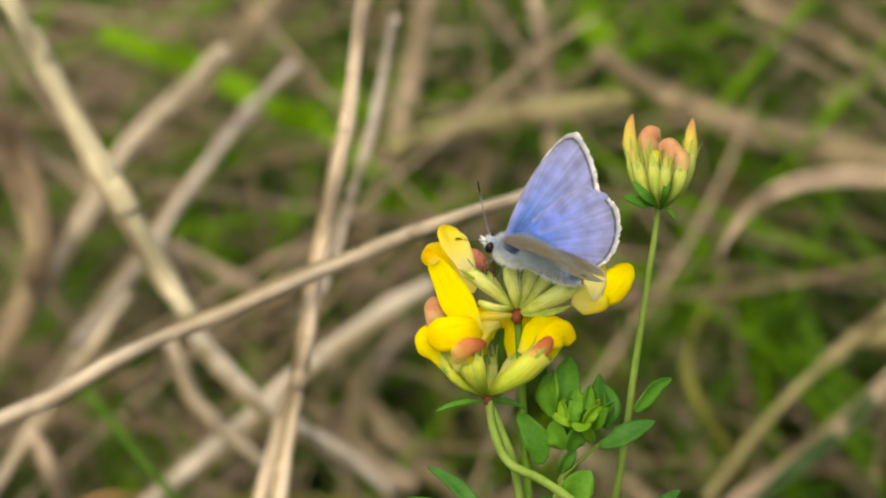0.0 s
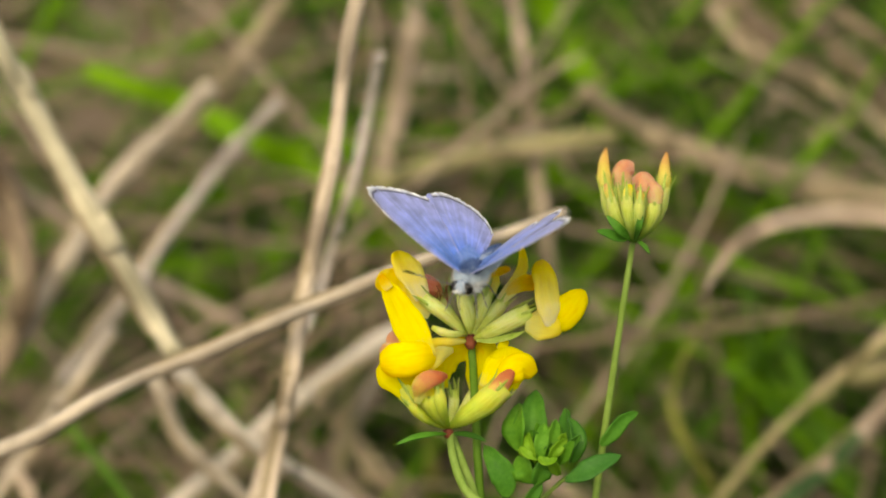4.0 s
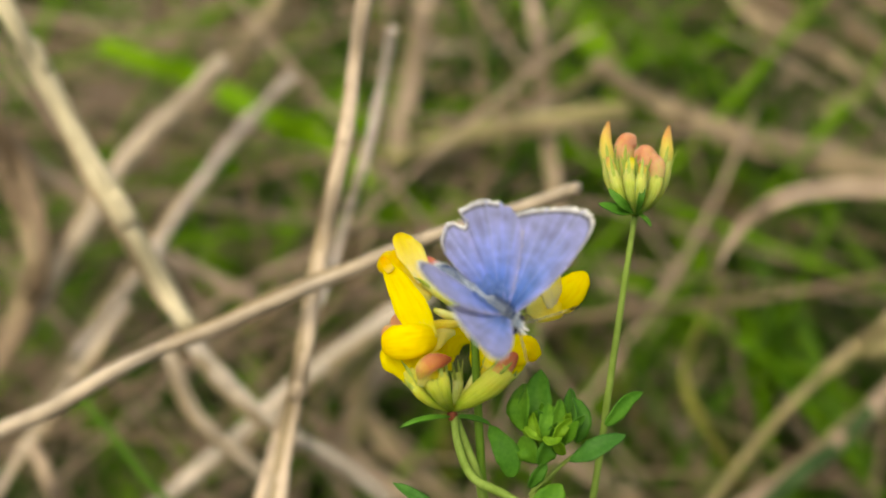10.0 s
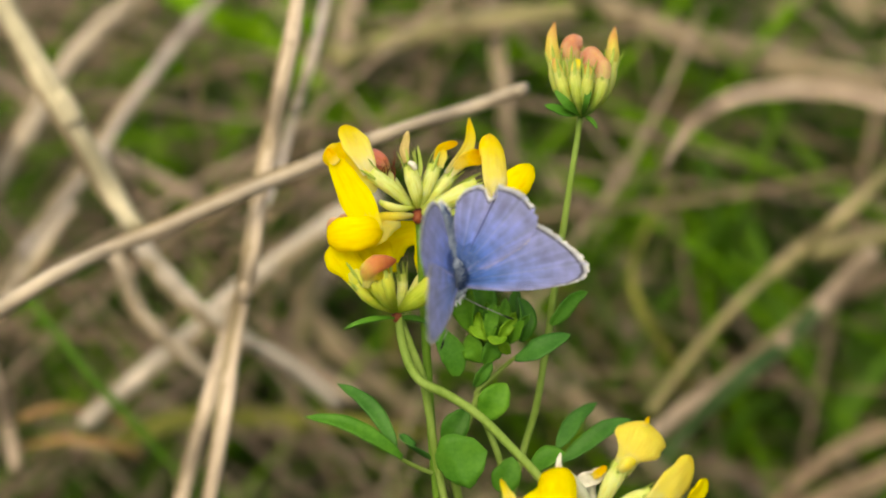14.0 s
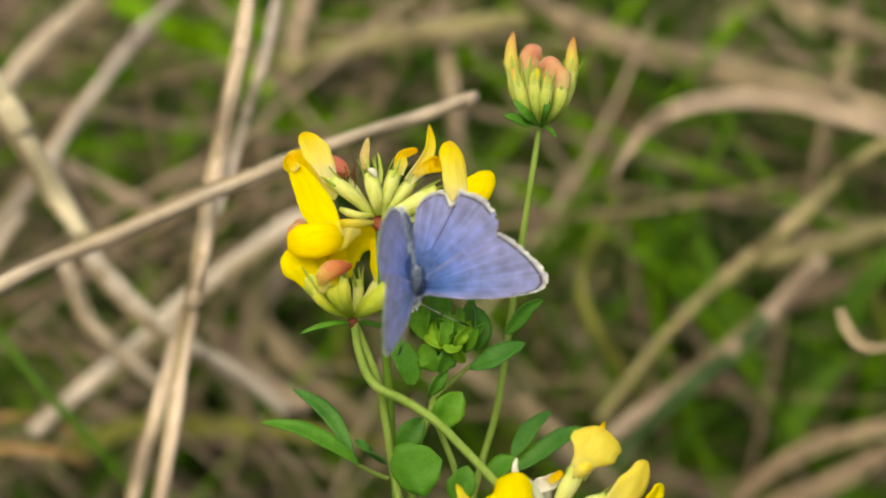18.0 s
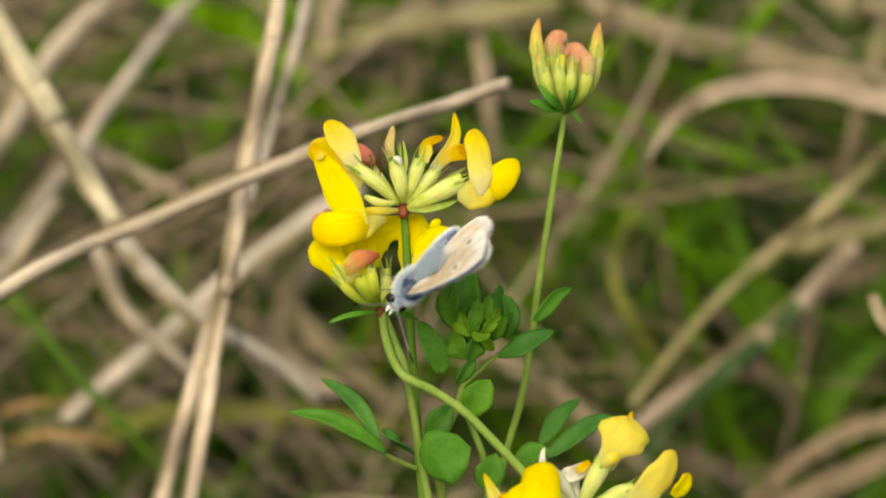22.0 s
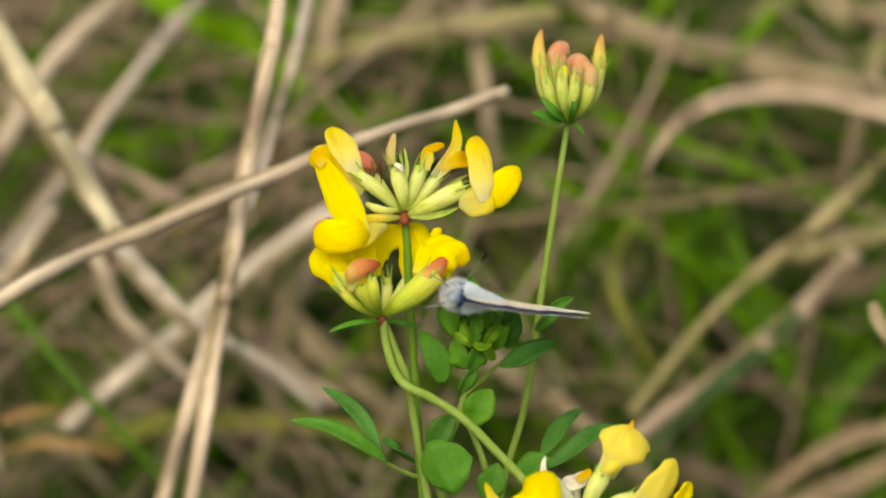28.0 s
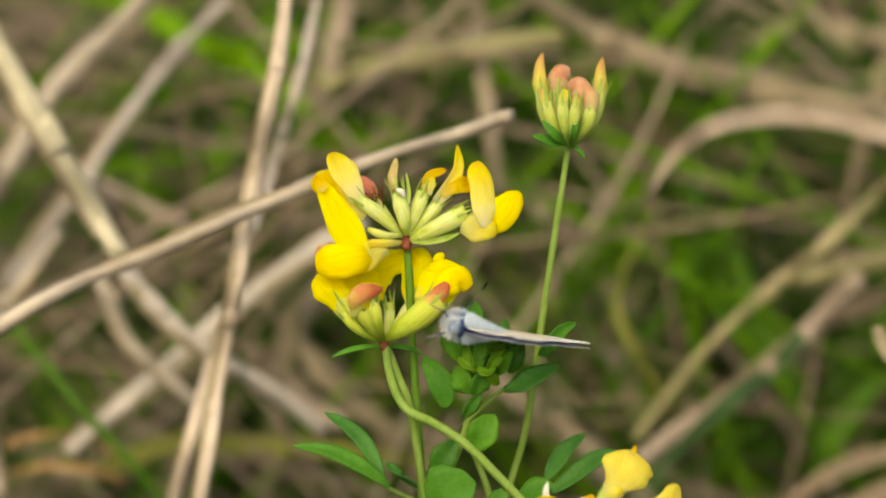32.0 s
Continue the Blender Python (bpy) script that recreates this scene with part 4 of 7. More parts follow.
drift("rising_blades", 470, GRASS_SHADE, "countless green blades rising between dead stems", 36, (0.35, 1.6), 110, 220, lean=0.35, steep=0.95, also=(GRASS_LUSH, 0.33))

# ---- bird's-foot trefoil ----


def stem(parent, points, widths, material, name="stem"):
    bm = bmesh.new()
    tube(bm, bend(points, 5), [w * MM / 2 for w in widths], 10, wob=0.03)
    return part(name, bm, material, parent)


def teeth_on(parent, base, mouth, radius, count=5, length=2.6, turn=0.4):
    """The thin green teeth round a calyx's mouth."""
    a, b = Vector(base), Vector(mouth)
    d = (b - a).normalized()
    s = d.cross(TOWARD).normalized()
    f = s.cross(d).normalized()
    for i in range(count):
        w = turn + math.tau * i / count
        out = s * math.cos(w) + f * math.sin(w)
        p = b - d * 1.2 * MM + out * radius * MM * 0.97
        q = p + d * (length * 0.6 + 0.4) * MM + out * 0.15 * MM
        e = p + d * (length + 0.8) * MM + out * random.uniform(0.0, 0.6) * MM
        bm = bmesh.new()
        sheet(bm, bend([p, q, e], 3), [0.16 * MM, 0.22 * MM, 0.14 * MM, 0.03 * MM], out, thick=0.00004, n=2)
        part("calyx_tooth", bm, TOOTH, parent)


def floret(parent, points, radii, material=None, name="flower", teeth=5, length=2.6, flat=1.0):
    """A flower: the mesh is its calyx, the petals come under it."""
    bm = bmesh.new()
    line = bend(points, 5)
    tube(bm, line, [r * MM for r in radii], 12, flat)
    ob = part(name, bm, material or CALYX, parent)
    if teeth:
        teeth_on(ob, line[-3], line[-1], radii[-1], teeth, length)
    return ob


def puffed(parent, points, radii, material, name="keel_petal", flat=0.8, side=None):
    """A swollen petal closed like a boat."""
    bm = bmesh.new()
    line = bend(points, 6)
    tube(bm, line, [r * MM for r in radii], 14, flat, side)
    bmesh.ops.smooth_vert(bm, verts=bm.verts, factor=0.3, use_axis_x=True, use_axis_y=True, use_axis_z=True)
    return part(name, bm, material, parent)


def spread(parent, points, widths, material, name="standard_petal", face=TOWARD, cup=0.25, frill=0.025, fold=0.0, thick=0.0001):
    bm = bmesh.new()
    sheet(bm, bend(points, 6), [w * MM for w in widths], face, cup, thick, 8, frill, fold, 0.10)
    return part(name, bm, material, parent)


def leaflet(parent, points, half, material, face=TOWARD, fold=0.25, name="leaflet", cup=0.0):
    bm = bmesh.new()
    w = half * MM
    sheet(bm, bend(points, 6), [w * 0.25, w * 0.75, w, w * 0.95, w * 0.65, w * 0.08], face, cup, 0.00008, 6, 0.02, fold, 0.06)
    return part(name, bm, material, parent)


LEFT = Vector((-0.6, -0.7, 0.4))
RIGHT = Vector((0.6, -0.7, 0.4))
FRONT_LEFT = Vector((-0.3, -0.85, 0.42))
FRONT_RIGHT = Vector((0.3, -0.85, 0.42))
FRONT_LOW = Vector((0, -1.0, 0.0))

# the upper head
upper = thing("trefoil_stalk", (-0.00608, -0.01898, 0.07972), "upright trefoil stem with a head of yellow and fading flowers", "flower", "trefoil stems")
stem(upper, [(-0.01033, 0.00398, 0.13607), (-0.01004, 0.00216, 0.13216), (-0.00964, -0.00058, 0.12392), (-0.00910, -0.00334, 0.11563), (-0.00852, -0.00700, 0.10778), (-0.00768, -0.00986, 0.09928), (-0.00608, -0.01959, 0.07841)], [1.0, 1.1, 1.15, 1.2, 1.3, 1.4], STEM)
bm = bmesh.new()
tube(bm, bend([(-0.01037, 0.00285, 0.13601), (-0.01044, 0.00322, 0.13679), (-0.01033, 0.00453, 0.13724)], 4), [0.37 * MM, 0.70 * MM, 0.67 * MM, 0.37 * MM], 12, wob=0.18)
part("node", bm, NODE, upper, "reddish swollen joint of the flower head")

f = floret(upper, [(-0.01094, 0.00352, 0.13761), (-0.01261, 0.00332, 0.13956), (-0.01456, 0.00310, 0.14151), (-0.01627, 0.00363, 0.14267)], [0.27, 0.73, 0.96, 0.85], CALYX, teeth=4, length=1.6)
spread(f, [(-0.01648, 0.00357, 0.14254), (-0.01741, 0.00441, 0.14435), (-0.01829, 0.00556, 0.14565), (-0.01910, 0.00659, 0.14669), (-0.01952, 0.00800, 0.14736)], [0.93, 1.50, 1.64, 1.36, 0.43], PALE_TIPPED, face=FRONT_RIGHT, fold=0.22, cup=0.08)
spread(f, [(-0.01618, 0.00407, 0.14125), (-0.01786, 0.00414, 0.14261), (-0.01960, 0.00508, 0.14346), (-0.02109, 0.00648, 0.14412), (-0.02173, 0.00782, 0.14466)], [0.93, 1.57, 1.86, 1.71, 1.07], OCHRE_PETAL, name="wing_petal", face=FRONT_LEFT, frill=0.12, cup=-0.1)
spread(f, [(-0.01544, 0.00326, 0.14067), (-0.01698, 0.00321, 0.14177), (-0.01857, 0.00414, 0.14262), (-0.01977, 0.00554, 0.14327)], [0.64, 1.21, 1.29, 0.86], PALE_PETAL, name="wing_petal", frill=0.05)
spread(f, [(-0.02051, 0.00371, 0.14387), (-0.02117, 0.00444, 0.14449), (-0.02171, 0.00541, 0.14517)], [0.50, 0.64, 0.36], WITHERED, name="petal_tip", frill=0.25)
f = floret(upper, [(-0.01108, 0.00322, 0.13696), (-0.01272, 0.00134, 0.13770), (-0.01438, 0.00035, 0.13798), (-0.01560, -0.00072, 0.13806)], [0.29, 0.54, 0.68, 0.79], PALE_PETAL, teeth=0)
spread(f, [(-0.01555, -0.00235, 0.13694), (-0.01682, -0.00141, 0.13898), (-0.01797, -0.00006, 0.14070), (-0.01916, 0.00169, 0.14211), (-0.02031, 0.00366, 0.14328), (-0.02117, 0.00549, 0.14437)], [1.43, 1.93, 1.86, 1.57, 1.14, 0.50], YELLOW, face=TOWARD, cup=0.1, fold=0.1, frill=0.02)
puffed(f, [(-0.01501, -0.00171, 0.13711), (-0.01632, -0.00361, 0.13780), (-0.01797, -0.00419, 0.13776), (-0.01982, -0.00381, 0.13743), (-0.02129, -0.00297, 0.13690)], [1.21, 2.00, 2.29, 2.21, 1.21], YELLOW_DEEP, flat=0.4, side=TOWARD)
spread(f, [(-0.01257, 0.00092, 0.13680), (-0.01405, -0.00113, 0.13716), (-0.01541, -0.00247, 0.13668), (-0.01640, -0.00307, 0.13541)], [0.36, 0.93, 1.29, 0.64], PALE_PETAL, name="wing_petal", cup=-0.2, frill=0.06)
spread(f, [(-0.01984, -0.00087, 0.13782), (-0.02079, -0.00148, 0.13794), (-0.02149, -0.00179, 0.13730)], [0.57, 0.71, 0.43], SALMON, name="petal_edge", cup=-0.2)
f = floret(upper, [(-0.01094, 0.00364, 0.13787), (-0.01243, 0.00174, 0.13854), (-0.01383, 0.00139, 0.13900), (-0.01513, 0.00208, 0.13932)], [0.23, 0.46, 0.54, 0.31], CALYX, teeth=0)
f = floret(upper, [(-0.01094, 0.00364, 0.13787), (-0.01239, 0.00488, 0.13936), (-0.01384, 0.00612, 0.14086), (-0.01499, 0.00666, 0.14203)], [0.23, 0.46, 0.62, 0.58], CALYX, teeth=4, length=2.0)
puffed(f, [(-0.01430, 0.00568, 0.14228), (-0.01521, 0.00557, 0.14326), (-0.01619, 0.00553, 0.14389), (-0.01707, 0.00595, 0.14387)], [0.57, 1.21, 1.29, 0.64], BUD_RED, name="withered_petal", flat=0.8)
puffed(f, [(-0.01462, 0.00518, 0.14311), (-0.01532, 0.00531, 0.14413), (-0.01605, 0.00577, 0.14441)], [0.32, 0.54, 0.29], BUD_RED, name="withered_petal", flat=0.7)
rnd = random.Random(19)
for i in range(16):
    bm = bmesh.new()
    p = Vector([(-0.01363, 0.00480, 0.14157)][0]) + Vector((rnd.uniform(-1.2, 1.0), rnd.uniform(-1, 1), rnd.uniform(-1.4, 1.4))) * MM
    tube(bm, bend([p, p + Vector((rnd.uniform(-0.6, 0.5), 0, 1.0)) * MM, p + Vector((rnd.uniform(-1.0, 0.8), -0.3, rnd.uniform(1.3, 2.2))) * MM], 2), [0.06 * MM, 0.045 * MM], 4)
    part("stamen", bm, NODE, f)
f = floret(upper, [(-0.01044, 0.00365, 0.13787), (-0.01060, 0.00305, 0.14014), (-0.01102, 0.00355, 0.14193), (-0.01131, 0.00434, 0.14315)], [0.31, 0.89, 1.04, 0.85], CALYX, teeth=5, length=2.6)
spread(f, [(-0.01177, 0.00532, 0.14336), (-0.01212, 0.00592, 0.14465), (-0.01192, 0.00671, 0.14587), (-0.01165, 0.00757, 0.14676)], [0.43, 0.64, 0.46, 0.11], BROWN_PETAL, cup=0.4)
puffed(f, [(-0.01142, 0.00365, 0.14404), (-0.01090, 0.00317, 0.14394), (-0.01056, 0.00311, 0.14335)], [0.29, 0.46, 0.32], WHITISH, name="withered_petal")
spread(f, [(-0.01016, 0.00343, 0.14214), (-0.01002, 0.00428, 0.14348), (-0.01018, 0.00519, 0.14449), (-0.01041, 0.00623, 0.14529)], [0.25, 0.25, 0.18, 0.04], TOOTH, name="calyx_tooth")
f = floret(upper, [(-0.01015, 0.00365, 0.13786), (-0.00949, 0.00398, 0.13974), (-0.00878, 0.00474, 0.14159), (-0.00821, 0.00553, 0.14281)], [0.31, 0.81, 0.96, 0.85], CALYX, teeth=5, length=2.2)
spread(f, [(-0.00778, 0.00529, 0.14275), (-0.00792, 0.00583, 0.14392), (-0.00749, 0.00626, 0.14482), (-0.00635, 0.00669, 0.14526), (-0.00536, 0.00713, 0.14524)], [0.32, 0.46, 0.54, 0.54, 0.29], WITHERED, frill=0.25)
spread(f, [(-0.00748, 0.00486, 0.14278), (-0.00720, 0.00540, 0.14394), (-0.00706, 0.00601, 0.14477)], [0.32, 0.50, 0.29], PALE_PETAL, name="withered_petal", frill=0.1)
f = floret(upper, [(-0.01001, 0.00359, 0.13773), (-0.00851, 0.00426, 0.13916), (-0.00709, 0.00531, 0.14042), (-0.00609, 0.00605, 0.14151)], [0.31, 0.73, 0.93, 0.77], CALYX, teeth=4, length=1.6)
spread(f, [(-0.00665, 0.00543, 0.14161), (-0.00536, 0.00592, 0.14311), (-0.00436, 0.00677, 0.14446), (-0.00386, 0.00788, 0.14586), (-0.00394, 0.00925, 0.14786)], [0.57, 0.93, 0.79, 0.64, 0.18], PALE_TIPPED, face=FRONT_RIGHT, fold=0.25)
spread(f, [(-0.00578, 0.00524, 0.14262), (-0.00435, 0.00540, 0.14363), (-0.00306, 0.00577, 0.14394), (-0.00221, 0.00618, 0.14408)], [0.36, 0.86, 1.07, 0.71], WITHERED, name="wing_petal", frill=0.28)
f = floret(upper, [(-0.00979, 0.00335, 0.13722), (-0.00747, 0.00247, 0.13884), (-0.00504, 0.00235, 0.14020), (-0.00276, 0.00264, 0.14124)], [0.35, 0.96, 1.20, 1.16], CALYX, teeth=5, length=1.4)
spread(upper, [(-0.00964, 0.00283, 0.13729), (-0.00733, 0.00193, 0.13768), (-0.00518, 0.00167, 0.13826), (-0.00348, 0.00198, 0.13890)], [0.21, 0.39, 0.36, 0.07], TOOTH, name="bract", cup=0.3)
spread(upper, [(-0.00981, 0.00393, 0.13728), (-0.00695, 0.00501, 0.13884), (-0.00466, 0.00585, 0.14035), (-0.00236, 0.00650, 0.14147)], [0.18, 0.36, 0.32, 0.07], TOOTH, name="bract", cup=0.3)
puffed(f, [(-0.00035, 0.00211, 0.14007), (0.00107, 0.00169, 0.14102), (0.00220, 0.00217, 0.14205), (0.00320, 0.00321, 0.14284), (0.00392, 0.00450, 0.14323)], [1.43, 2.07, 2.00, 1.50, 0.50], YELLOW_DEEP, flat=0.4, side=TOWARD)
spread(f, [(-0.00332, 0.00154, 0.14032), (-0.00190, 0.00051, 0.14045), (-0.00035, 0.00009, 0.14048), (0.00092, 0.00065, 0.14070)], [1.07, 1.86, 1.93, 1.21], PALE_PETAL, name="wing_petal", cup=-0.2, frill=0.03)
spread(f, [(-0.00035, 0.00003, 0.14035), (-0.00049, 0.00086, 0.14260), (-0.00077, 0.00231, 0.14429), (-0.00106, 0.00401, 0.14558), (-0.00128, 0.00597, 0.14693)], [0.50, 1.50, 1.64, 1.57, 1.14], PALE_TIPPED, face=FRONT_RIGHT, cup=-0.12, fold=-0.08)

# the lower head
lower = thing("trefoil_stalk", (0.01393, -0.02399, 0.08316), "curving trefoil stem with yellow flowers and reddish buds", "flower", "trefoil stems")
stem(lower, [(-0.01290, -0.00312, 0.12556), (-0.01255, -0.00433, 0.12298), (-0.01151, -0.00658, 0.12052), (-0.00985, -0.00837, 0.11905), (-0.00664, -0.00991, 0.11811), (-0.00275, -0.01187, 0.11627), (0.00112, -0.01435, 0.11331), (0.00463, -0.01592, 0.10994), (0.00884, -0.01815, 0.10517), (0.01464, -0.02430, 0.08252)], [1.05, 1.1, 1.15, 1.15, 1.1, 1.1, 1.15, 1.2], STEM_PALE)
stem(lower, [(-0.01273, -0.00238, 0.12480), (-0.01159, -0.00365, 0.12208), (-0.00994, -0.00546, 0.11819), (-0.00904, -0.00663, 0.11331), (-0.00806, -0.00849, 0.10696), (-0.00677, -0.01159, 0.10031), (-0.00461, -0.02095, 0.08022)], [1.1, 1.2, 1.1, 1.0, 1.0, 1.2], STEM_PALE)
bm = bmesh.new()
tube(bm, bend([(-0.01290, -0.00340, 0.12498), (-0.01312, -0.00303, 0.12576), (-0.01333, -0.00273, 0.12640)], 4), [0.37 * MM, 0.67 * MM, 0.59 * MM, 0.37 * MM], 12, wob=0.15)
part("node", bm, NODE, lower, "reddish joint of the flower head")
leaflet(lower, [(-0.01333, -0.00486, 0.12631), (-0.01536, -0.00671, 0.12713), (-0.01756, -0.00783, 0.12713), (-0.01952, -0.00820, 0.12637)], 0.39, LEAF, TILT, name="bract")
leaflet(lower, [(-0.01285, -0.00306, 0.12543), (-0.01114, -0.00305, 0.12543), (-0.00942, -0.00322, 0.12503), (-0.00828, -0.00345, 0.12451)], 0.39, LEAF_DARK, TILT, name="bract")
f = floret(lower, [(-0.01342, -0.00270, 0.12621), (-0.01532, -0.00392, 0.12837), (-0.01711, -0.00405, 0.13048), (-0.01838, -0.00329, 0.13214)], [0.31, 1.08, 1.39, 1.31], CALYX_LEAFY, teeth=5, length=1.8)
spread(f, [(-0.01736, -0.00454, 0.13086), (-0.01860, -0.00420, 0.13257), (-0.02004, -0.00313, 0.13394), (-0.02137, -0.00163, 0.13481)], [0.93, 1.77, 2.01, 1.31], YELLOW, name="wing_petal", cup=-0.12, frill=0.02)
spread(f, [(-0.01670, -0.00309, 0.13159), (-0.01768, -0.00256, 0.13321), (-0.01872, -0.00118, 0.13429), (-0.01921, 0.00033, 0.13517)], [1.16, 1.93, 1.93, 1.31], YELLOW, name="wing_petal", cup=-0.1)
spread(f, [(-0.01605, -0.00176, 0.13206), (-0.01591, -0.00116, 0.13335), (-0.01551, -0.00013, 0.13413), (-0.01499, 0.00127, 0.13475)], [1.39, 2.08, 2.08, 1.39], YELLOW_DEEP, name="wing_petal", cup=-0.08)
puffed(f, [(-0.01890, 0.00143, 0.13280), (-0.01972, 0.00267, 0.13428), (-0.01996, 0.00379, 0.13551), (-0.01946, 0.00422, 0.13642)], [0.79, 1.29, 1.21, 0.57], SALMON, name="standard_petal", flat=0.7)
f = floret(lower, [(-0.01330, -0.00357, 0.12671), (-0.01430, -0.00560, 0.12949), (-0.01503, -0.00585, 0.13132), (-0.01538, -0.00526, 0.13260)], [0.31, 1.00, 1.39, 1.39], CALYX_LEAFY, teeth=5, length=1.6)
puffed(f, [(-0.01652, -0.00659, 0.13213), (-0.01632, -0.00708, 0.13391), (-0.01533, -0.00690, 0.13475), (-0.01410, -0.00623, 0.13474), (-0.01304, -0.00507, 0.13437)], [0.57, 1.14, 1.18, 0.86, 0.25], RED_PETAL, name="standard_petal", side=TOWARD, flat=0.45)
spread(f, [(-0.01680, -0.00688, 0.13150), (-0.01621, -0.00689, 0.13289), (-0.01536, -0.00695, 0.13323), (-0.01468, -0.00676, 0.13268)], [0.39, 0.77, 0.85, 0.39], PALE_PETAL, name="wing_petal", cup=-0.2)
f = floret(lower, [(-0.01316, -0.00357, 0.12671), (-0.01363, -0.00643, 0.13004), (-0.01393, -0.00669, 0.13187), (-0.01414, -0.00616, 0.13301)], [0.27, 0.66, 0.81, 0.62], CALYX_LEAFY, teeth=5, length=2.4)
f = floret(lower, [(-0.01352, -0.00363, 0.12658), (-0.01567, -0.00545, 0.12864), (-0.01702, -0.00589, 0.13010), (-0.01801, -0.00542, 0.13112)], [0.23, 0.58, 0.69, 0.46], CALYX_LEAFY, teeth=4, length=1.4)
f = floret(lower, [(-0.01317, -0.00180, 0.12577), (-0.01264, -0.00017, 0.12690), (-0.01254, 0.00140, 0.12790), (-0.01268, 0.00201, 0.12921)], [0.27, 0.66, 0.73, 0.66], CALYX, teeth=4, length=2.0)
spread(f, [(-0.01453, 0.00161, 0.12955), (-0.01468, 0.00228, 0.13099), (-0.01439, 0.00295, 0.13242), (-0.01295, 0.00363, 0.13385), (-0.01108, 0.00388, 0.13436), (-0.00835, 0.00390, 0.13436)], [1.39, 1.93, 2.08, 1.77, 1.54, 1.54], YELLOW_DEEP, cup=-0.05, frill=0.02)
f = floret(lower, [(-0.01303, -0.00177, 0.12584), (-0.01149, -0.00010, 0.12702), (-0.01038, 0.00154, 0.12816), (-0.00951, 0.00216, 0.12946)], [0.27, 0.69, 0.85, 0.73], CALYX, teeth=4, length=2.6)
spread(f, [(-0.00935, 0.00125, 0.12893), (-0.00892, 0.00210, 0.13123), (-0.00878, 0.00338, 0.13349), (-0.00923, 0.00502, 0.13559)], [1.23, 2.01, 2.08, 1.31], YELLOW, cup=-0.1, fold=0.08)
f = floret(lower, [(-0.01297, -0.00312, 0.12649), (-0.01062, -0.00428, 0.12870), (-0.00820, -0.00417, 0.13053), (-0.00622, -0.00320, 0.13210)], [0.31, 1.23, 1.62, 1.54], CALYX_LEAFY, teeth=5, length=1.4)
spread(f, [(-0.00795, -0.00255, 0.13118), (-0.00667, -0.00170, 0.13297), (-0.00554, -0.00061, 0.13434), (-0.00528, 0.00109, 0.13561)], [1.39, 2.54, 2.78, 1.70], YELLOW, cup=-0.12, fold=-0.08)
puffed(f, [(-0.00639, -0.00194, 0.13246), (-0.00496, -0.00157, 0.13369), (-0.00370, -0.00083, 0.13382), (-0.00243, -0.00058, 0.13246)], [1.07, 1.86, 1.79, 0.79], YELLOW_DEEP, flat=0.4, side=TOWARD)
puffed(f, [(-0.00671, 0.00151, 0.13511), (-0.00614, 0.00148, 0.13575), (-0.00564, 0.00194, 0.13601)], [0.50, 0.64, 0.29], YELLOW, name="wing_petal", flat=0.6)
puffed(f, [(-0.00819, -0.00460, 0.13057), (-0.00705, -0.00435, 0.13202), (-0.00593, -0.00320, 0.13304), (-0.00482, -0.00169, 0.13390)], [0.71, 1.14, 1.07, 0.32], RED_PETAL, name="standard_petal", flat=0.6, side=TOWARD)

# the budding stem
budding = thing("trefoil_bud_stalk", (-0.00286, -0.01594, 0.07677), "slender trefoil stem with a head of unopened orange-tipped buds", "flower bud", "trefoil stems")
stem(budding, [(0.01032, 0.01311, 0.14618), (0.00944, 0.01071, 0.14104), (0.00843, 0.00795, 0.13512), (0.00714, 0.00517, 0.12679), (0.00570, 0.00175, 0.11709), (0.00455, -0.00014, 0.11066), (0.00293, -0.00247, 0.10567), (0.00081, -0.00640, 0.09723), (-0.00286, -0.01625, 0.07610)], [0.75, 0.85, 0.95, 0.95, 0.95, 1.0], STEM_PALE)


def folded_bud(pts, radii, tip, tip_radii, petal):
    b = floret(budding, pts, radii, CALYX_DARK, "bud", length=2.4)
    puffed(b, tip, tip_radii, petal, name="folded_petal", flat=0.75)


folded_bud([(0.01031, 0.01325, 0.14625), (0.00826, 0.01328, 0.14872), (0.00732, 0.01426, 0.15083), (0.00700, 0.01612, 0.15245)], [0.29, 0.79, 1.00, 0.86], [(0.00714, 0.01575, 0.15166), (0.00674, 0.01714, 0.15346), (0.00668, 0.01847, 0.15514), (0.00703, 0.01975, 0.15669)], [0.86, 0.96, 0.71, 0.14], BUD_YELLOW)
folded_bud([(0.01072, 0.01325, 0.14625), (0.01284, 0.01332, 0.14871), (0.01378, 0.01424, 0.15068), (0.01430, 0.01611, 0.15229)], [0.29, 0.79, 1.00, 0.86], [(0.01409, 0.01580, 0.15164), (0.01445, 0.01713, 0.15331), (0.01454, 0.01834, 0.15472), (0.01484, 0.01956, 0.15614)], [0.86, 0.93, 0.68, 0.14], BUD_YELLOW)
folded_bud([(0.01045, 0.01325, 0.14625), (0.00941, 0.01563, 0.14782), (0.00915, 0.01709, 0.14976), (0.00922, 0.01814, 0.15201)], [0.29, 0.86, 1.14, 1.14], [(0.00915, 0.01801, 0.15175), (0.00908, 0.01863, 0.15307), (0.00956, 0.01907, 0.15400), (0.01065, 0.01914, 0.15413)], [1.21, 1.50, 1.43, 0.71], SALMON)
folded_bud([(0.01056, 0.01279, 0.14643), (0.01119, 0.01237, 0.14908), (0.01158, 0.01285, 0.15105), (0.01172, 0.01396, 0.15248)], [0.29, 0.86, 1.14, 1.14], [(0.01184, 0.01334, 0.15209), (0.01197, 0.01370, 0.15334), (0.01144, 0.01425, 0.15405), (0.01038, 0.01450, 0.15366)], [1.14, 1.50, 1.43, 0.71], SALMON)
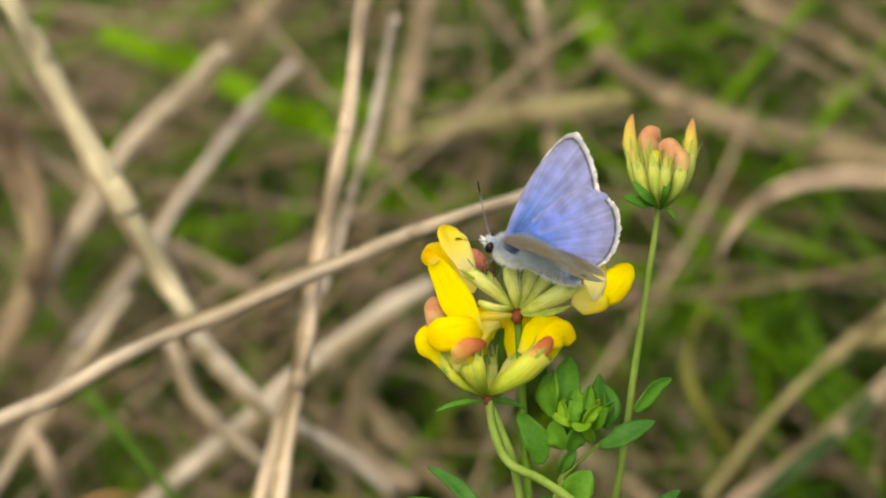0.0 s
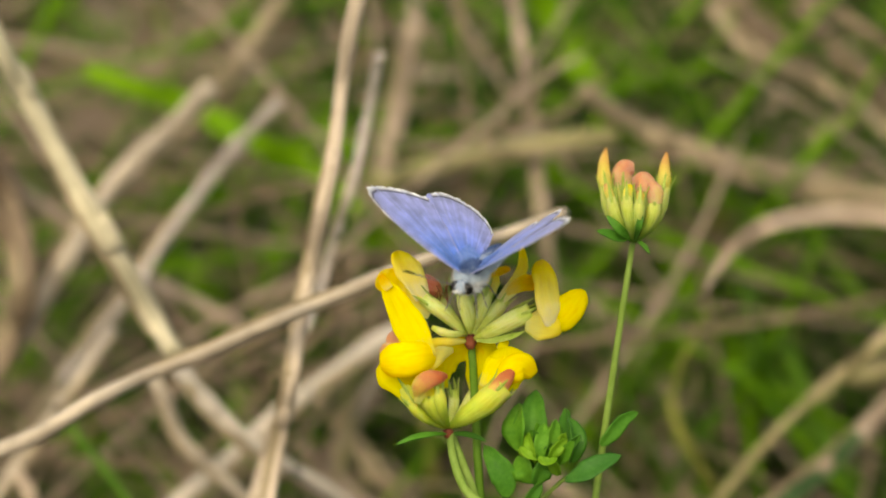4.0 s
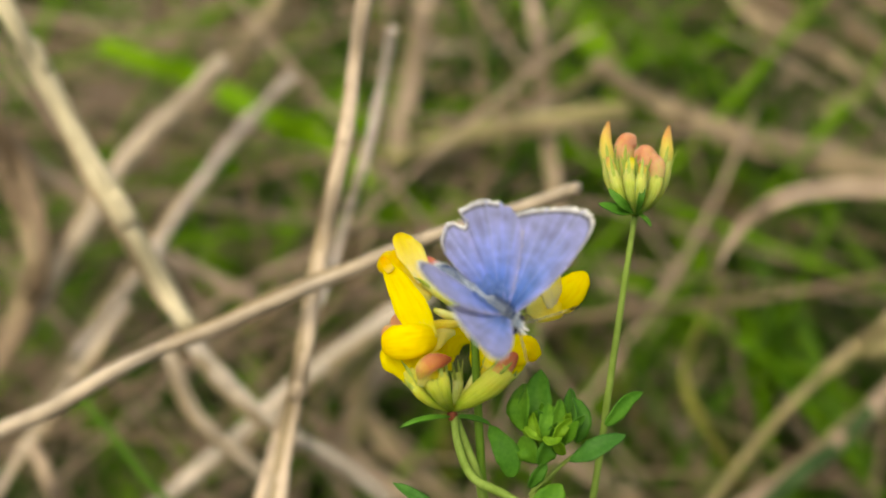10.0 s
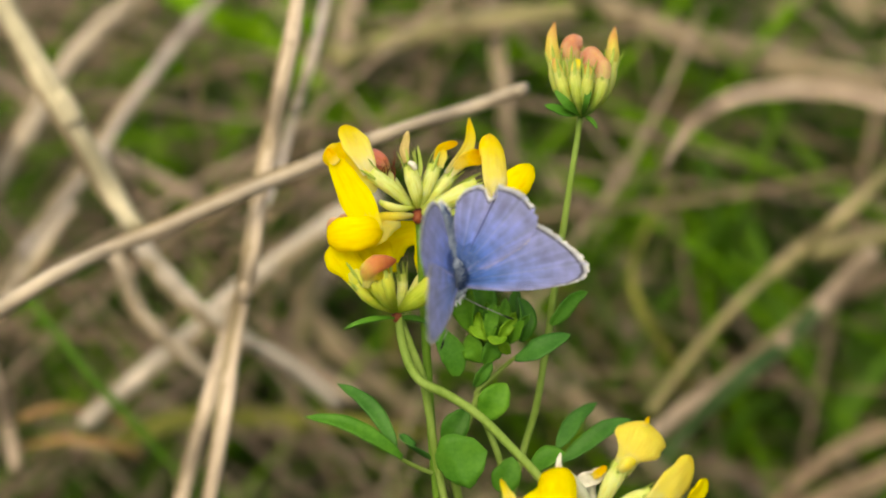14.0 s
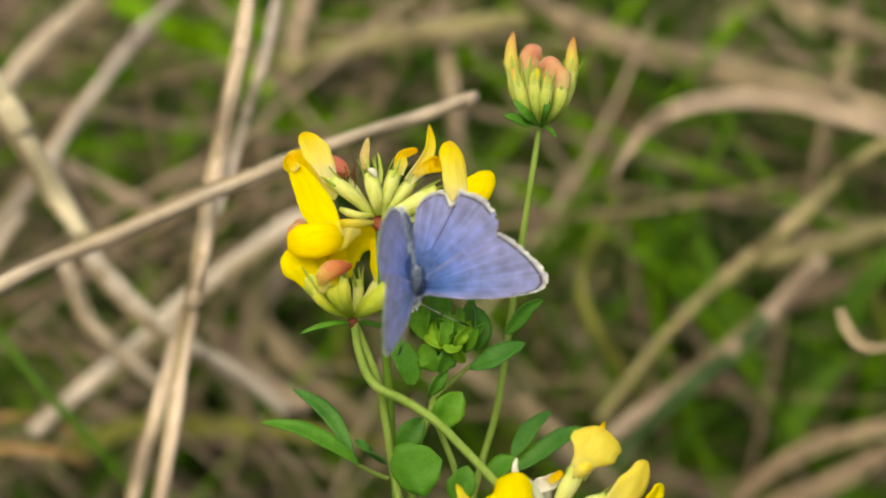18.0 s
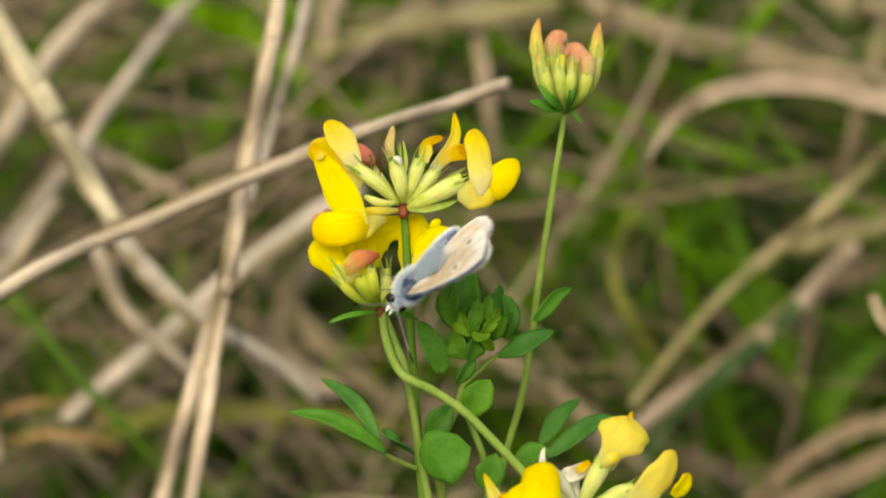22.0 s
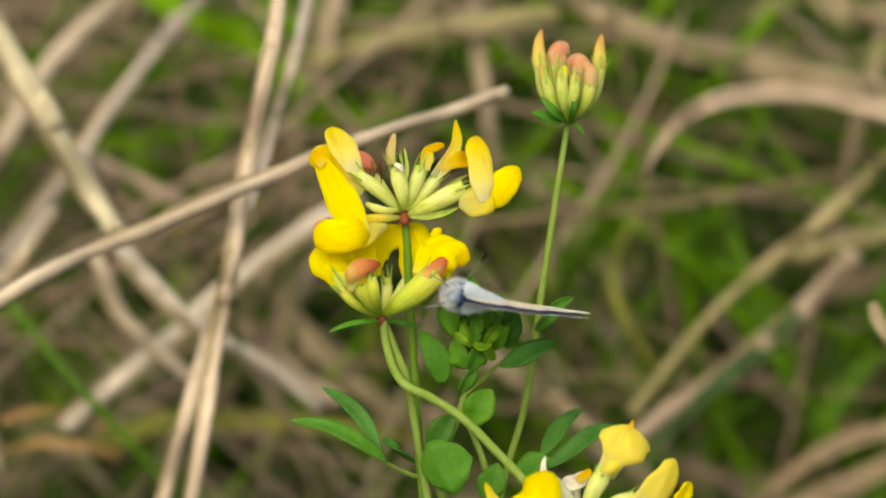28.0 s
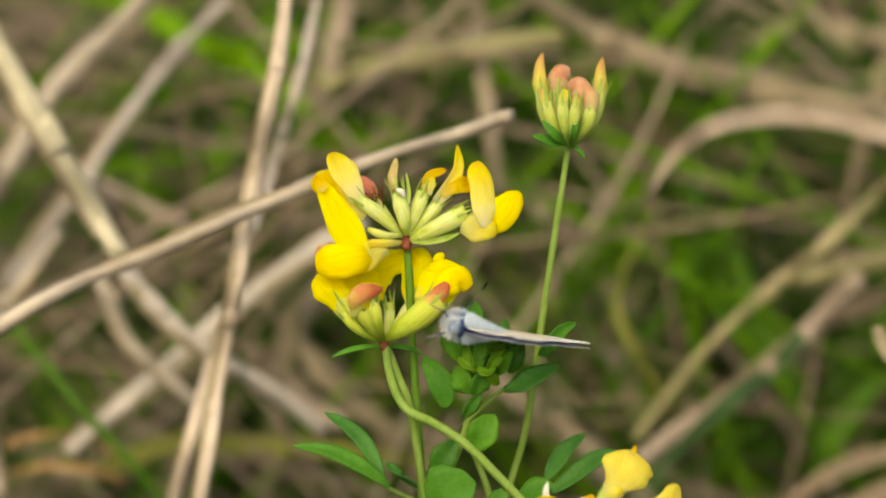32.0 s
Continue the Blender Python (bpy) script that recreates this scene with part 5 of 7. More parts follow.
folded_bud([(0.01062, 0.01232, 0.14662), (0.01222, 0.01132, 0.14917), (0.01288, 0.01168, 0.15088), (0.01309, 0.01273, 0.15217)], [0.29, 0.71, 0.93, 0.86], [(0.01308, 0.01211, 0.15179), (0.01308, 0.01271, 0.15309), (0.01236, 0.01345, 0.15374), (0.01170, 0.01382, 0.15360)], [0.93, 1.11, 1.00, 0.50], SALMON)
folded_bud([(0.01041, 0.01232, 0.14662), (0.00874, 0.01130, 0.14918), (0.00793, 0.01165, 0.15089), (0.00754, 0.01275, 0.15232)], [0.29, 0.68, 0.86, 0.71], [(0.00761, 0.01257, 0.15192), (0.00720, 0.01305, 0.15297), (0.00682, 0.01410, 0.15381)], [0.68, 0.64, 0.21], BUD_YELLOW)
folded_bud([(0.01047, 0.01185, 0.14680), (0.00985, 0.01043, 0.14967), (0.00957, 0.01084, 0.15150), (0.00952, 0.01188, 0.15279)], [0.29, 0.68, 0.86, 0.68], [(0.00952, 0.01170, 0.15240), (0.00965, 0.01219, 0.15344), (0.00993, 0.01293, 0.15408)], [0.64, 0.68, 0.29], PALE_PETAL)
folded_bud([(0.01053, 0.01185, 0.14680), (0.01085, 0.01037, 0.14954), (0.01097, 0.01054, 0.15131), (0.01111, 0.01134, 0.15254)], [0.29, 0.64, 0.79, 0.61], [(0.01111, 0.01140, 0.15221), (0.01118, 0.01177, 0.15299), (0.01099, 0.01226, 0.15357)], [0.61, 0.61, 0.29], BUD_YELLOW)

leaflet(budding, [(0.01012, 0.01247, 0.14695), (0.00862, 0.01059, 0.14768), (0.00717, 0.01045, 0.14835), (0.00560, 0.01100, 0.14861)], 0.79, LEAF, TILT, name="bract")
leaflet(budding, [(0.01070, 0.01241, 0.14681), (0.01139, 0.01124, 0.14665), (0.01197, 0.01100, 0.14613), (0.01240, 0.01070, 0.14547)], 0.32, LEAF, TILT, name="bract")
leaflet(budding, [(0.01023, 0.01148, 0.14718), (0.00888, 0.01003, 0.14883), (0.00786, 0.01007, 0.14988), (0.00687, 0.01092, 0.15078)], 0.61, LEAF, TOWARD, name="bract")
leaflet(budding, [(0.01052, 0.01142, 0.14705), (0.01087, 0.00966, 0.14943), (0.01114, 0.00990, 0.15087), (0.01130, 0.01076, 0.15176)], 0.43, LEAF_DARK, TOWARD, name="bract")

# the leafy shoot
shoot = thing("trefoil_shoot", (0.00044, -0.01761, 0.07792), "leafy green trefoil shoot between the flower stems", "plant", "trefoil stems")
stem(shoot, [(-0.00116, -0.00000, 0.12042), (-0.00203, -0.00153, 0.11714), (-0.00304, -0.00313, 0.11372), (-0.00449, -0.00475, 0.11025), (-0.00608, -0.00658, 0.10631), (-0.00523, -0.00832, 0.10022), (-0.00102, -0.01761, 0.07792)], [0.7, 0.9, 1.0, 1.0, 1.2, 1.6], STEM_PALE)
stem(shoot, [(-0.00319, -0.00343, 0.11307), (-0.00160, -0.00402, 0.10944), (-0.00015, -0.00571, 0.10582), (0.00029, -0.00684, 0.10103), (0.00117, -0.01761, 0.07792)], [0.7, 0.85, 0.9, 1.0], STEM_PALE)
stem(shoot, [(-0.00333, -0.00291, 0.11418), (-0.00101, -0.00288, 0.11661), (0.00115, -0.00292, 0.11890), (0.00331, -0.00225, 0.12033)], [0.6, 0.55, 0.5], STEM_PALE)
leaflet(shoot, [(-0.00571, -0.00466, 0.11764), (-0.00585, -0.00420, 0.11982), (-0.00699, -0.00330, 0.12177), (-0.00847, -0.00099, 0.12319)], 1.60, LEAF, TOWARD)
leaflet(shoot, [(-0.00398, -0.00306, 0.12341), (-0.00426, -0.00266, 0.12544), (-0.00434, -0.00142, 0.12691), (-0.00400, 0.00129, 0.12800)], 1.76, LEAF_BRIGHT, LEFT, fold=0.4)
leaflet(shoot, [(-0.00299, -0.00252, 0.12218), (-0.00284, -0.00187, 0.12474), (-0.00234, -0.00027, 0.12699), (-0.00185, 0.00295, 0.12914)], 2.12, LEAF, TOWARD, fold=0.35)
leaflet(shoot, [(0.00031, -0.00280, 0.12152), (0.00132, -0.00227, 0.12382), (0.00203, -0.00090, 0.12555), (0.00183, 0.00200, 0.12703)], 1.53, LEAF_DARK, LEFT, fold=0.5)
leaflet(shoot, [(0.00245, -0.00451, 0.12254), (0.00302, -0.00411, 0.12457), (0.00288, -0.00288, 0.12603), (0.00217, -0.00126, 0.12715)], 1.29, LEAF_DARK, RIGHT, fold=0.6)
leaflet(shoot, [(-0.00126, -0.00442, 0.12281), (-0.00040, -0.00408, 0.12471), (0.00031, -0.00296, 0.12590), (0.00060, -0.00133, 0.12702)], 1.18, LEAF_BRIGHT, RIGHT, fold=0.4)
leaflet(shoot, [(-0.00154, -0.00543, 0.12300), (-0.00139, -0.00516, 0.12476), (-0.00111, -0.00405, 0.12596), (-0.00083, -0.00248, 0.12694)], 0.94, LEAF_BRIGHT, TOWARD, fold=0.5)
leaflet(shoot, [(-0.00381, -0.00467, 0.12468), (-0.00309, -0.00592, 0.12435), (-0.00224, -0.00612, 0.12390), (-0.00168, -0.00531, 0.12326)], 0.66, LEAF_LIME, TILT, fold=0.4)
leaflet(shoot, [(-0.00153, -0.00609, 0.12396), (-0.00082, -0.00677, 0.12367), (0.00003, -0.00677, 0.12366), (0.00073, -0.00607, 0.12395)], 0.66, LEAF_LIME, TILT, fold=0.4)
leaflet(shoot, [(-0.00196, -0.00544, 0.12300), (-0.00239, -0.00529, 0.12451), (-0.00267, -0.00436, 0.12532), (-0.00283, -0.00298, 0.12591)], 0.82, LEAF_LIME, LEFT, fold=0.5)
leaflet(shoot, [(-0.00040, -0.00581, 0.12335), (0.00031, -0.00578, 0.12459), (0.00116, -0.00523, 0.12527), (0.00202, -0.00421, 0.12556)], 0.82, LEAF_LIME, RIGHT, fold=0.5)
leaflet(shoot, [(-0.00226, -0.00474, 0.11977), (-0.00312, -0.00471, 0.12104), (-0.00384, -0.00384, 0.12172), (-0.00442, -0.00253, 0.12219)], 1.53, LEAF_BRIGHT, LEFT, fold=0.3)
leaflet(shoot, [(-0.00197, -0.00530, 0.11974), (-0.00154, -0.00526, 0.12100), (-0.00083, -0.00484, 0.12190), (0.00003, -0.00363, 0.12210)], 1.41, LEAF, RIGHT, fold=0.3)
leaflet(shoot, [(-0.00341, -0.00608, 0.11693), (-0.00269, -0.00603, 0.11819), (-0.00197, -0.00560, 0.11909), (-0.00112, -0.00479, 0.11964)], 0.96, LEAF_DARK, RIGHT, fold=0.4)
leaflet(shoot, [(-0.00213, -0.00682, 0.11295), (-0.00126, -0.00671, 0.11435), (-0.00040, -0.00610, 0.11565), (0.00074, -0.00498, 0.11684)], 2.00, LEAF_BRIGHT, TOWARD)
leaflet(shoot, [(-0.00703, -0.00731, 0.10962), (-0.00630, -0.00726, 0.11090), (-0.00529, -0.00658, 0.11233), (-0.00415, -0.00553, 0.11339)], 1.66, LEAF_DARK, TOWARD)
leaflet(shoot, [(-0.00737, -0.01245, 0.10808), (-0.00592, -0.01289, 0.10947), (-0.00422, -0.01252, 0.11023), (-0.00167, -0.01214, 0.11099)], 3.57, LEAF, TOWARD, fold=0.12)
leaflet(shoot, [(0.00003, -0.01168, 0.10486), (0.00045, -0.01151, 0.10640), (0.00103, -0.01096, 0.10757), (0.00146, -0.00979, 0.10887)], 1.92, LEAF, TOWARD)
leaflet(shoot, [(0.00180, -0.00637, 0.12093), (0.00399, -0.00734, 0.12237), (0.00639, -0.00678, 0.12352), (0.00882, -0.00545, 0.12396)], 1.39, LEAF_GLOSSY, TILT, fold=0.3)
leaflet(shoot, [(0.00627, -0.00178, 0.12358), (0.00749, -0.00123, 0.12475), (0.00909, 0.00047, 0.12600), (0.01114, 0.00182, 0.12648)], 1.05, LEAF, RIGHT, fold=0.3)
leaflet(shoot, [(0.00731, -0.00401, 0.10698), (0.00865, -0.00219, 0.10847), (0.01014, -0.00050, 0.10972), (0.01253, 0.00115, 0.11084)], 1.22, LEAF_GLOSSY, TILT)
leaflet(shoot, [(0.00790, -0.00474, 0.10539), (0.01099, -0.00292, 0.10688), (0.01391, -0.00197, 0.10886), (0.01689, -0.00064, 0.10930)], 1.31, LEAF_GLOSSY, TILT)
leaflet(shoot, [(0.00391, -0.00882, 0.10619), (0.00520, -0.00870, 0.10761), (0.00649, -0.00839, 0.10825), (0.00823, -0.00781, 0.10826)], 1.57, LEAF, TILT)
rnd = random.Random(41)
for i in range(26):
    c = Vector([(-0.00112, -0.00352, 0.12236)][0]) + Vector((rnd.uniform(-2.2, 2.6), rnd.uniform(-1.5, 1.5), rnd.uniform(-2.8, 1.8))) * MM
    d = Vector((rnd.uniform(-0.7, 0.8), rnd.uniform(-0.4, 0.3), rnd.uniform(0.5, 1.2))).normalized() * rnd.uniform(2.4, 4.2) * MM
    leaflet(shoot, [c, c + d * 0.35, c + d * 0.7, c + d], rnd.uniform(0.45, 0.85), rnd.choice((LEAF_LIME, LEAF_BRIGHT, LEAF_BRIGHT, LEAF, LEAF_DARK)), Vector((rnd.uniform(-0.6, 0.6), -0.9, rnd.uniform(0.1, 0.8))), 0.45)

# the side leaf
sprig = thing("trefoil_leaf", (-0.00864, -0.00885, 0.10618), "three-part green trefoil leaf on a short stalk", "leaf")
stem(sprig, [(-0.00875, -0.00966, 0.10680), (-0.01030, -0.01029, 0.10782), (-0.01169, -0.01087, 0.10895), (-0.01283, -0.01063, 0.10947)], [0.6, 0.55, 0.5], STEM_PALE)
leaflet(sprig, [(-0.01230, -0.01317, 0.11087), (-0.01578, -0.01300, 0.11366), (-0.02001, -0.01219, 0.11546), (-0.02460, -0.01107, 0.11558)], 1.09, LEAF, TILT)
leaflet(sprig, [(-0.01315, -0.01270, 0.11189), (-0.01489, -0.01039, 0.11450), (-0.01736, -0.00832, 0.11661), (-0.02069, -0.00662, 0.11796)], 1.09, LEAF_GLOSSY, TILT)
leaflet(sprig, [(-0.01254, -0.01279, 0.11404), (-0.01152, -0.01426, 0.11324), (-0.01040, -0.01461, 0.11247), (-0.00874, -0.01408, 0.11122)], 1.39, LEAF_GLOSSY, UP, fold=0.4)

# the low flower head
low_head = thing("trefoil_stalk", (0.01446, -0.02764, 0.08482), "low trefoil stem with a wide-open yellow flower head", "flower", "trefoil stems")
stem(low_head, [(0.01211, -0.01704, 0.10517), (0.01253, -0.01817, 0.10275), (0.01340, -0.02200, 0.09690), (0.01446, -0.02793, 0.08419)], [0.9, 1.0, 1.1], STEM)
bm = bmesh.new()
tube(bm, bend([(0.01211, -0.01722, 0.10479), (0.01204, -0.01689, 0.10549), (0.01204, -0.01663, 0.10607)], 4), [0.37 * MM, 0.67 * MM, 0.59 * MM, 0.37 * MM], 12, wob=0.15)
part("node", bm, NODE, low_head, "reddish joint of the flower head")
f = floret(low_head, [(0.01168, -0.01709, 0.10487), (0.00993, -0.01824, 0.10716), (0.00836, -0.01894, 0.10805), (0.00695, -0.02011, 0.10793)], [0.35, 1.00, 1.31, 1.31], CALYX)
spread(f, [(0.00617, -0.02591, 0.10499), (0.00615, -0.02532, 0.10861), (0.00603, -0.02368, 0.11096), (0.00564, -0.02144, 0.11220), (0.00499, -0.01930, 0.11208)], [2.50, 3.50, 3.71, 3.28, 1.79], YELLOW_DEEP, cup=-0.3)
spread(f, [(0.00276, -0.02240, 0.10783), (0.00152, -0.02122, 0.10921), (0.00069, -0.02015, 0.11034), (-0.00000, -0.01869, 0.11110)], [0.93, 0.93, 0.57, 0.14], PALE_TIPPED, name="wing_petal", face=LEFT, fold=0.3)
spread(f, [(0.00316, -0.02298, 0.10896), (0.00248, -0.02263, 0.10971), (0.00207, -0.02147, 0.10983)], [0.50, 0.71, 0.36], WITHERED, name="wing_petal", frill=0.15)
f = floret(low_head, [(0.01192, -0.01783, 0.10563), (0.01259, -0.01799, 0.10766), (0.01368, -0.01755, 0.10998), (0.01494, -0.01666, 0.11188)], [0.35, 0.85, 1.16, 1.16], CALYX, teeth=5, length=1.0)
spread(f, [(0.01492, -0.01742, 0.11119), (0.01572, -0.01717, 0.11312), (0.01669, -0.01664, 0.11473), (0.01743, -0.01528, 0.11573), (0.01792, -0.01351, 0.11620)], [0.93, 1.57, 3.28, 3.28, 1.43], CREAM_PETAL, cup=-0.32, fold=0.14)
spread(f, [(0.01775, -0.01422, 0.11610), (0.01804, -0.01381, 0.11651), (0.01828, -0.01321, 0.11683)], [0.36, 0.29, 0.07], WITHERED, name="petal_tip")
puffed(f, [(0.01462, -0.01760, 0.11177), (0.01556, -0.01776, 0.11281), (0.01642, -0.01735, 0.11274)], [0.64, 0.86, 0.43], PALE_PETAL)
f = floret(low_head, [(0.01222, -0.01740, 0.10538), (0.01431, -0.01752, 0.10626), (0.01653, -0.01738, 0.10747), (0.01850, -0.01713, 0.10797)], [0.35, 0.85, 1.08, 1.00], CALYX, teeth=5, length=1.2)
spread(f, [(0.01798, -0.01941, 0.10688), (0.01962, -0.01933, 0.10844), (0.02143, -0.01843, 0.11033), (0.02273, -0.01713, 0.11167), (0.02350, -0.01560, 0.11257)], [1.43, 2.14, 2.14, 1.50, 0.79], CREAM_PETAL, face=RIGHT, cup=-0.15)
puffed(f, [(0.01882, -0.01981, 0.10599), (0.02087, -0.02044, 0.10604), (0.02311, -0.02031, 0.10581), (0.02560, -0.01902, 0.10521)], [0.86, 1.36, 1.21, 0.43], YELLOW_DEEP, side=UP)
spread(f, [(0.02322, -0.01791, 0.10762), (0.02417, -0.01790, 0.10858), (0.02488, -0.01730, 0.10937), (0.02550, -0.01631, 0.10960)], [0.50, 1.00, 0.93, 0.36], YELLOW_DEEP, name="wing_petal", face=RIGHT, frill=0.1)
f = floret(low_head, [(0.01133, -0.01859, 0.10640), (0.00990, -0.01852, 0.10893), (0.00849, -0.01823, 0.11052), (0.00766, -0.01782, 0.11141)], [0.32, 0.86, 1.00, 0.79], WHITISH_GREEN, teeth=0)
spread(f, [(0.00766, -0.01794, 0.11068), (0.00724, -0.01747, 0.11169), (0.00718, -0.01683, 0.11260), (0.00740, -0.01606, 0.11329)], [0.71, 0.57, 0.32, 0.07], WHITISH, face=LEFT, frill=0.08)
f = floret(low_head, [(0.01180, -0.01710, 0.10601), (0.01124, -0.01640, 0.10754), (0.01096, -0.01592, 0.10856), (0.01068, -0.01557, 0.10933)], [0.29, 0.64, 0.86, 0.71], WHITISH, teeth=0)
spread(f, [(0.00910, -0.01677, 0.10937), (0.01049, -0.01694, 0.10995), (0.01175, -0.01669, 0.11045), (0.01288, -0.01598, 0.11101)], [0.50, 0.93, 0.93, 0.50], WHITISH, frill=0.15)
spread(f, [(0.01131, -0.01728, 0.11062), (0.01214, -0.01721, 0.11122), (0.01299, -0.01656, 0.11166)], [0.36, 0.57, 0.36], WITHERED, name="petal_tip", frill=0.2)

# ---- the butterfly: built with its head to +y, its back up, centred on its thorax ----


def wing_paint(name, stops, base_tint, vein, spots=False, glow=0.4):
    """Colour runs from the root of a wing to its fringed edge (U), with radiating veins (V)."""
    m, n, k, b = tree_of(name)
    uv = n.new("ShaderNodeUVMap")
    sep = n.new("ShaderNodeSeparateXYZ")
    k.new(uv.outputs[0], sep.inputs[0])
    r = ramp_of(n, stops)
    k.new(sep.outputs[0], r.inputs[0])
    col = r.outputs[0]
    co = n.new("ShaderNodeTexCoord")
    nz = n.new("ShaderNodeTexNoise")
    nz.inputs["Scale"].default_value, nz.inputs["Detail"].default_value = 500, 4
    k.new(co.outputs["Object"], nz.inputs["Vector"])
    fine = n.new("ShaderNodeTexNoise")
    fine.inputs["Scale"].default_value = 5000
    k.new(co.outputs["Object"], fine.inputs["Vector"])
    sn = n.new("ShaderNodeMath")
    sn.operation = "SINE"
    mu = n.new("ShaderNodeMath")
    mu.operation = "MULTIPLY"
    mu.inputs[1].default_value = math.tau * 9
    k.new(sep.outputs[1], mu.inputs[0]), k.new(mu.outputs[0], sn.inputs[0])
    pw = n.new("ShaderNodeMath")
    pw.operation = "GREATER_THAN"
    pw.inputs[1].default_value = 0.955
    k.new(sn.outputs[0], pw.inputs[0])
    vs = n.new("ShaderNodeMath")
    vs.operation = "MULTIPLY"
    vs.inputs[1].default_value = vein
    k.new(pw.outputs[0], vs.inputs[0])
    mx = n.new("ShaderNodeMix")
    mx.data_type = "RGBA"
    mx.inputs["B"].default_value = (*base_tint, 1)
    k.new(vs.outputs[0], mx.inputs["Factor"]), k.new(col, mx.inputs["A"])
    col = mx.outputs["Result"]
    if spots:
        vo = n.new("ShaderNodeTexVoronoi")
        vo.inputs["Scale"].default_value = 330
        vo.inputs["Randomness"].default_value = 0.6
        k.new(co.outputs["Object"], vo.inputs["Vector"])
        ring = ramp_of(n, [(0.0, (0.03, 0.03, 0.03)), (0.13, (0.04, 0.04, 0.04)), (0.16, (0.72, 0.70, 0.66)), (0.25, (0.72, 0.69, 0.63)), (0.30, (0.5, 0.5, 0.5))])
        k.new(vo.outputs["Distance"], ring.inputs[0])
        gate = ramp_of(n, [(0.30, (0, 0, 0)), (0.34, (1, 1, 1)), (0.86, (1, 1, 1)), (0.88, (0, 0, 0))])
        k.new(sep.outputs[0], gate.inputs[0])
        near = n.new("ShaderNodeMath")
        near.operation = "LESS_THAN"
        near.inputs[1].default_value = 0.28
        k.new(vo.outputs["Distance"], near.inputs[0])
        g2 = n.new("ShaderNodeMath")
        g2.operation = "MULTIPLY"
        k.new(near.outputs[0], g2.inputs[0]), k.new(gate.outputs[0], g2.inputs[1])
        m3 = n.new("ShaderNodeMix")
        m3.data_type = "RGBA"
        k.new(g2.outputs[0], m3.inputs["Factor"]), k.new(col, m3.inputs["A"]), k.new(ring.outputs[0], m3.inputs["B"])
        col = m3.outputs["Result"]
    hv = n.new("ShaderNodeHueSaturation")
    va = n.new("ShaderNodeMath")
    va.operation = "MULTIPLY_ADD"
    va.inputs[1].default_value, va.inputs[2].default_value = 1.0, 0.47
    k.new(nz.outputs["Fac"], va.inputs[0])
    ray = n.new("ShaderNodeTexNoise")
    spread_uv = n.new("ShaderNodeMapping")
    spread_uv.inputs["Scale"].default_value = (1.2, 34, 1)
    k.new(uv.outputs[0], spread_uv.inputs["Vector"]), k.new(spread_uv.outputs[0], ray.inputs["Vector"])
    ray.inputs["Scale"].default_value, ray.inputs["Detail"].default_value = 1.0, 3
    vr = n.new("ShaderNodeMath")
    vr.operation = "MULTIPLY_ADD"
    vr.inputs[1].default_value, vr.inputs[2].default_value = 0.9, 0.55
    k.new(ray.outputs["Fac"], vr.inputs[0])
    vm = n.new("ShaderNodeMath")
    vm.operation = "MULTIPLY"
    k.new(va.outputs[0], vm.inputs[0]), k.new(vr.outputs[0], vm.inputs[1])
    k.new(vm.outputs[0], hv.inputs["Value"]), k.new(col, hv.inputs["Color"])
    k.new(hv.outputs[0], b.inputs["Base Color"])
    b.inputs["Roughness"].default_value = 0.6
    b.inputs["Specular IOR Level"].default_value = 0.25
    b.inputs["Sheen Weight"].default_value = 0.3
    b.inputs["Sheen Roughness"].default_value = 0.4
    bp = n.new("ShaderNodeBump")
    bp.inputs["Strength"].default_value, bp.inputs["Distance"].default_value = 0.5, 0.00006
    k.new(fine.outputs["Fac"], bp.inputs["Height"]), k.new(bp.outputs[0], b.inputs["Normal"])
    sheer(n, k, b, hv.outputs[0], glow)
    return m


BLUE_WING = wing_paint("wing_blue", [(0.0, (0.02, 0.06, 0.22)), (0.10, (0.04, 0.13, 0.46)), (0.26, (0.12, 0.27, 0.80)), (0.5, (0.27, 0.37, 0.88)), (0.80, (0.36, 0.41, 0.81)), (0.930, (0.37, 0.41, 0.74)), (0.938, (0.14, 0.15, 0.24)), (0.950, (0.12, 0.12, 0.18)), (0.962, (0.56, 0.59, 0.68)), (1.0, (0.82, 0.85, 0.90))], (0.45, 0.52, 0.90), 0.35)
UNDER_FORE = wing_paint("wing_under_fore", [(0.0, (0.46, 0.54, 0.60)), (0.15, (0.52, 0.42, 0.31)), (0.4, (0.52, 0.38, 0.24)), (0.8, (0.66, 0.56, 0.44)), (0.88, (0.80, 0.78, 0.75)), (0.95, (0.82, 0.82, 0.81)), (1.0, (0.88, 0.88, 0.86))], (0.30, 0.23, 0.15), 0.45, True, 0.14)
UNDER_HIND = wing_paint("wing_under_hind", [(0.0, (0.52, 0.66, 0.76)), (0.20, (0.66, 0.73, 0.78)), (0.34, (0.72, 0.66, 0.57)), (0.78, (0.74, 0.66, 0.55)), (0.84, (0.78, 0.60, 0.40)), (0.88, (0.78, 0.74, 0.67)), (0.95, (0.84, 0.84, 0.82)), (1.0, (0.90, 0.90, 0.89))], (0.42, 0.35, 0.27), 0.45, True, 0.14)
FUR = grown("fur_blue_grey", (0.14, 0.19, 0.29), (0.36, 0.44, 0.55), 1500, rough=0.9, through_light=0.0)
FUR_BLUE = grown("fur_blue", (0.016, 0.04, 0.13), (0.075, 0.14, 0.34), 1500, rough=0.9, through_light=0.0)
FUR_SKY = grown("fur_sky_blue", (0.07, 0.17, 0.50), (0.25, 0.40, 0.80), 1500, rough=0.9, through_light=0.0)
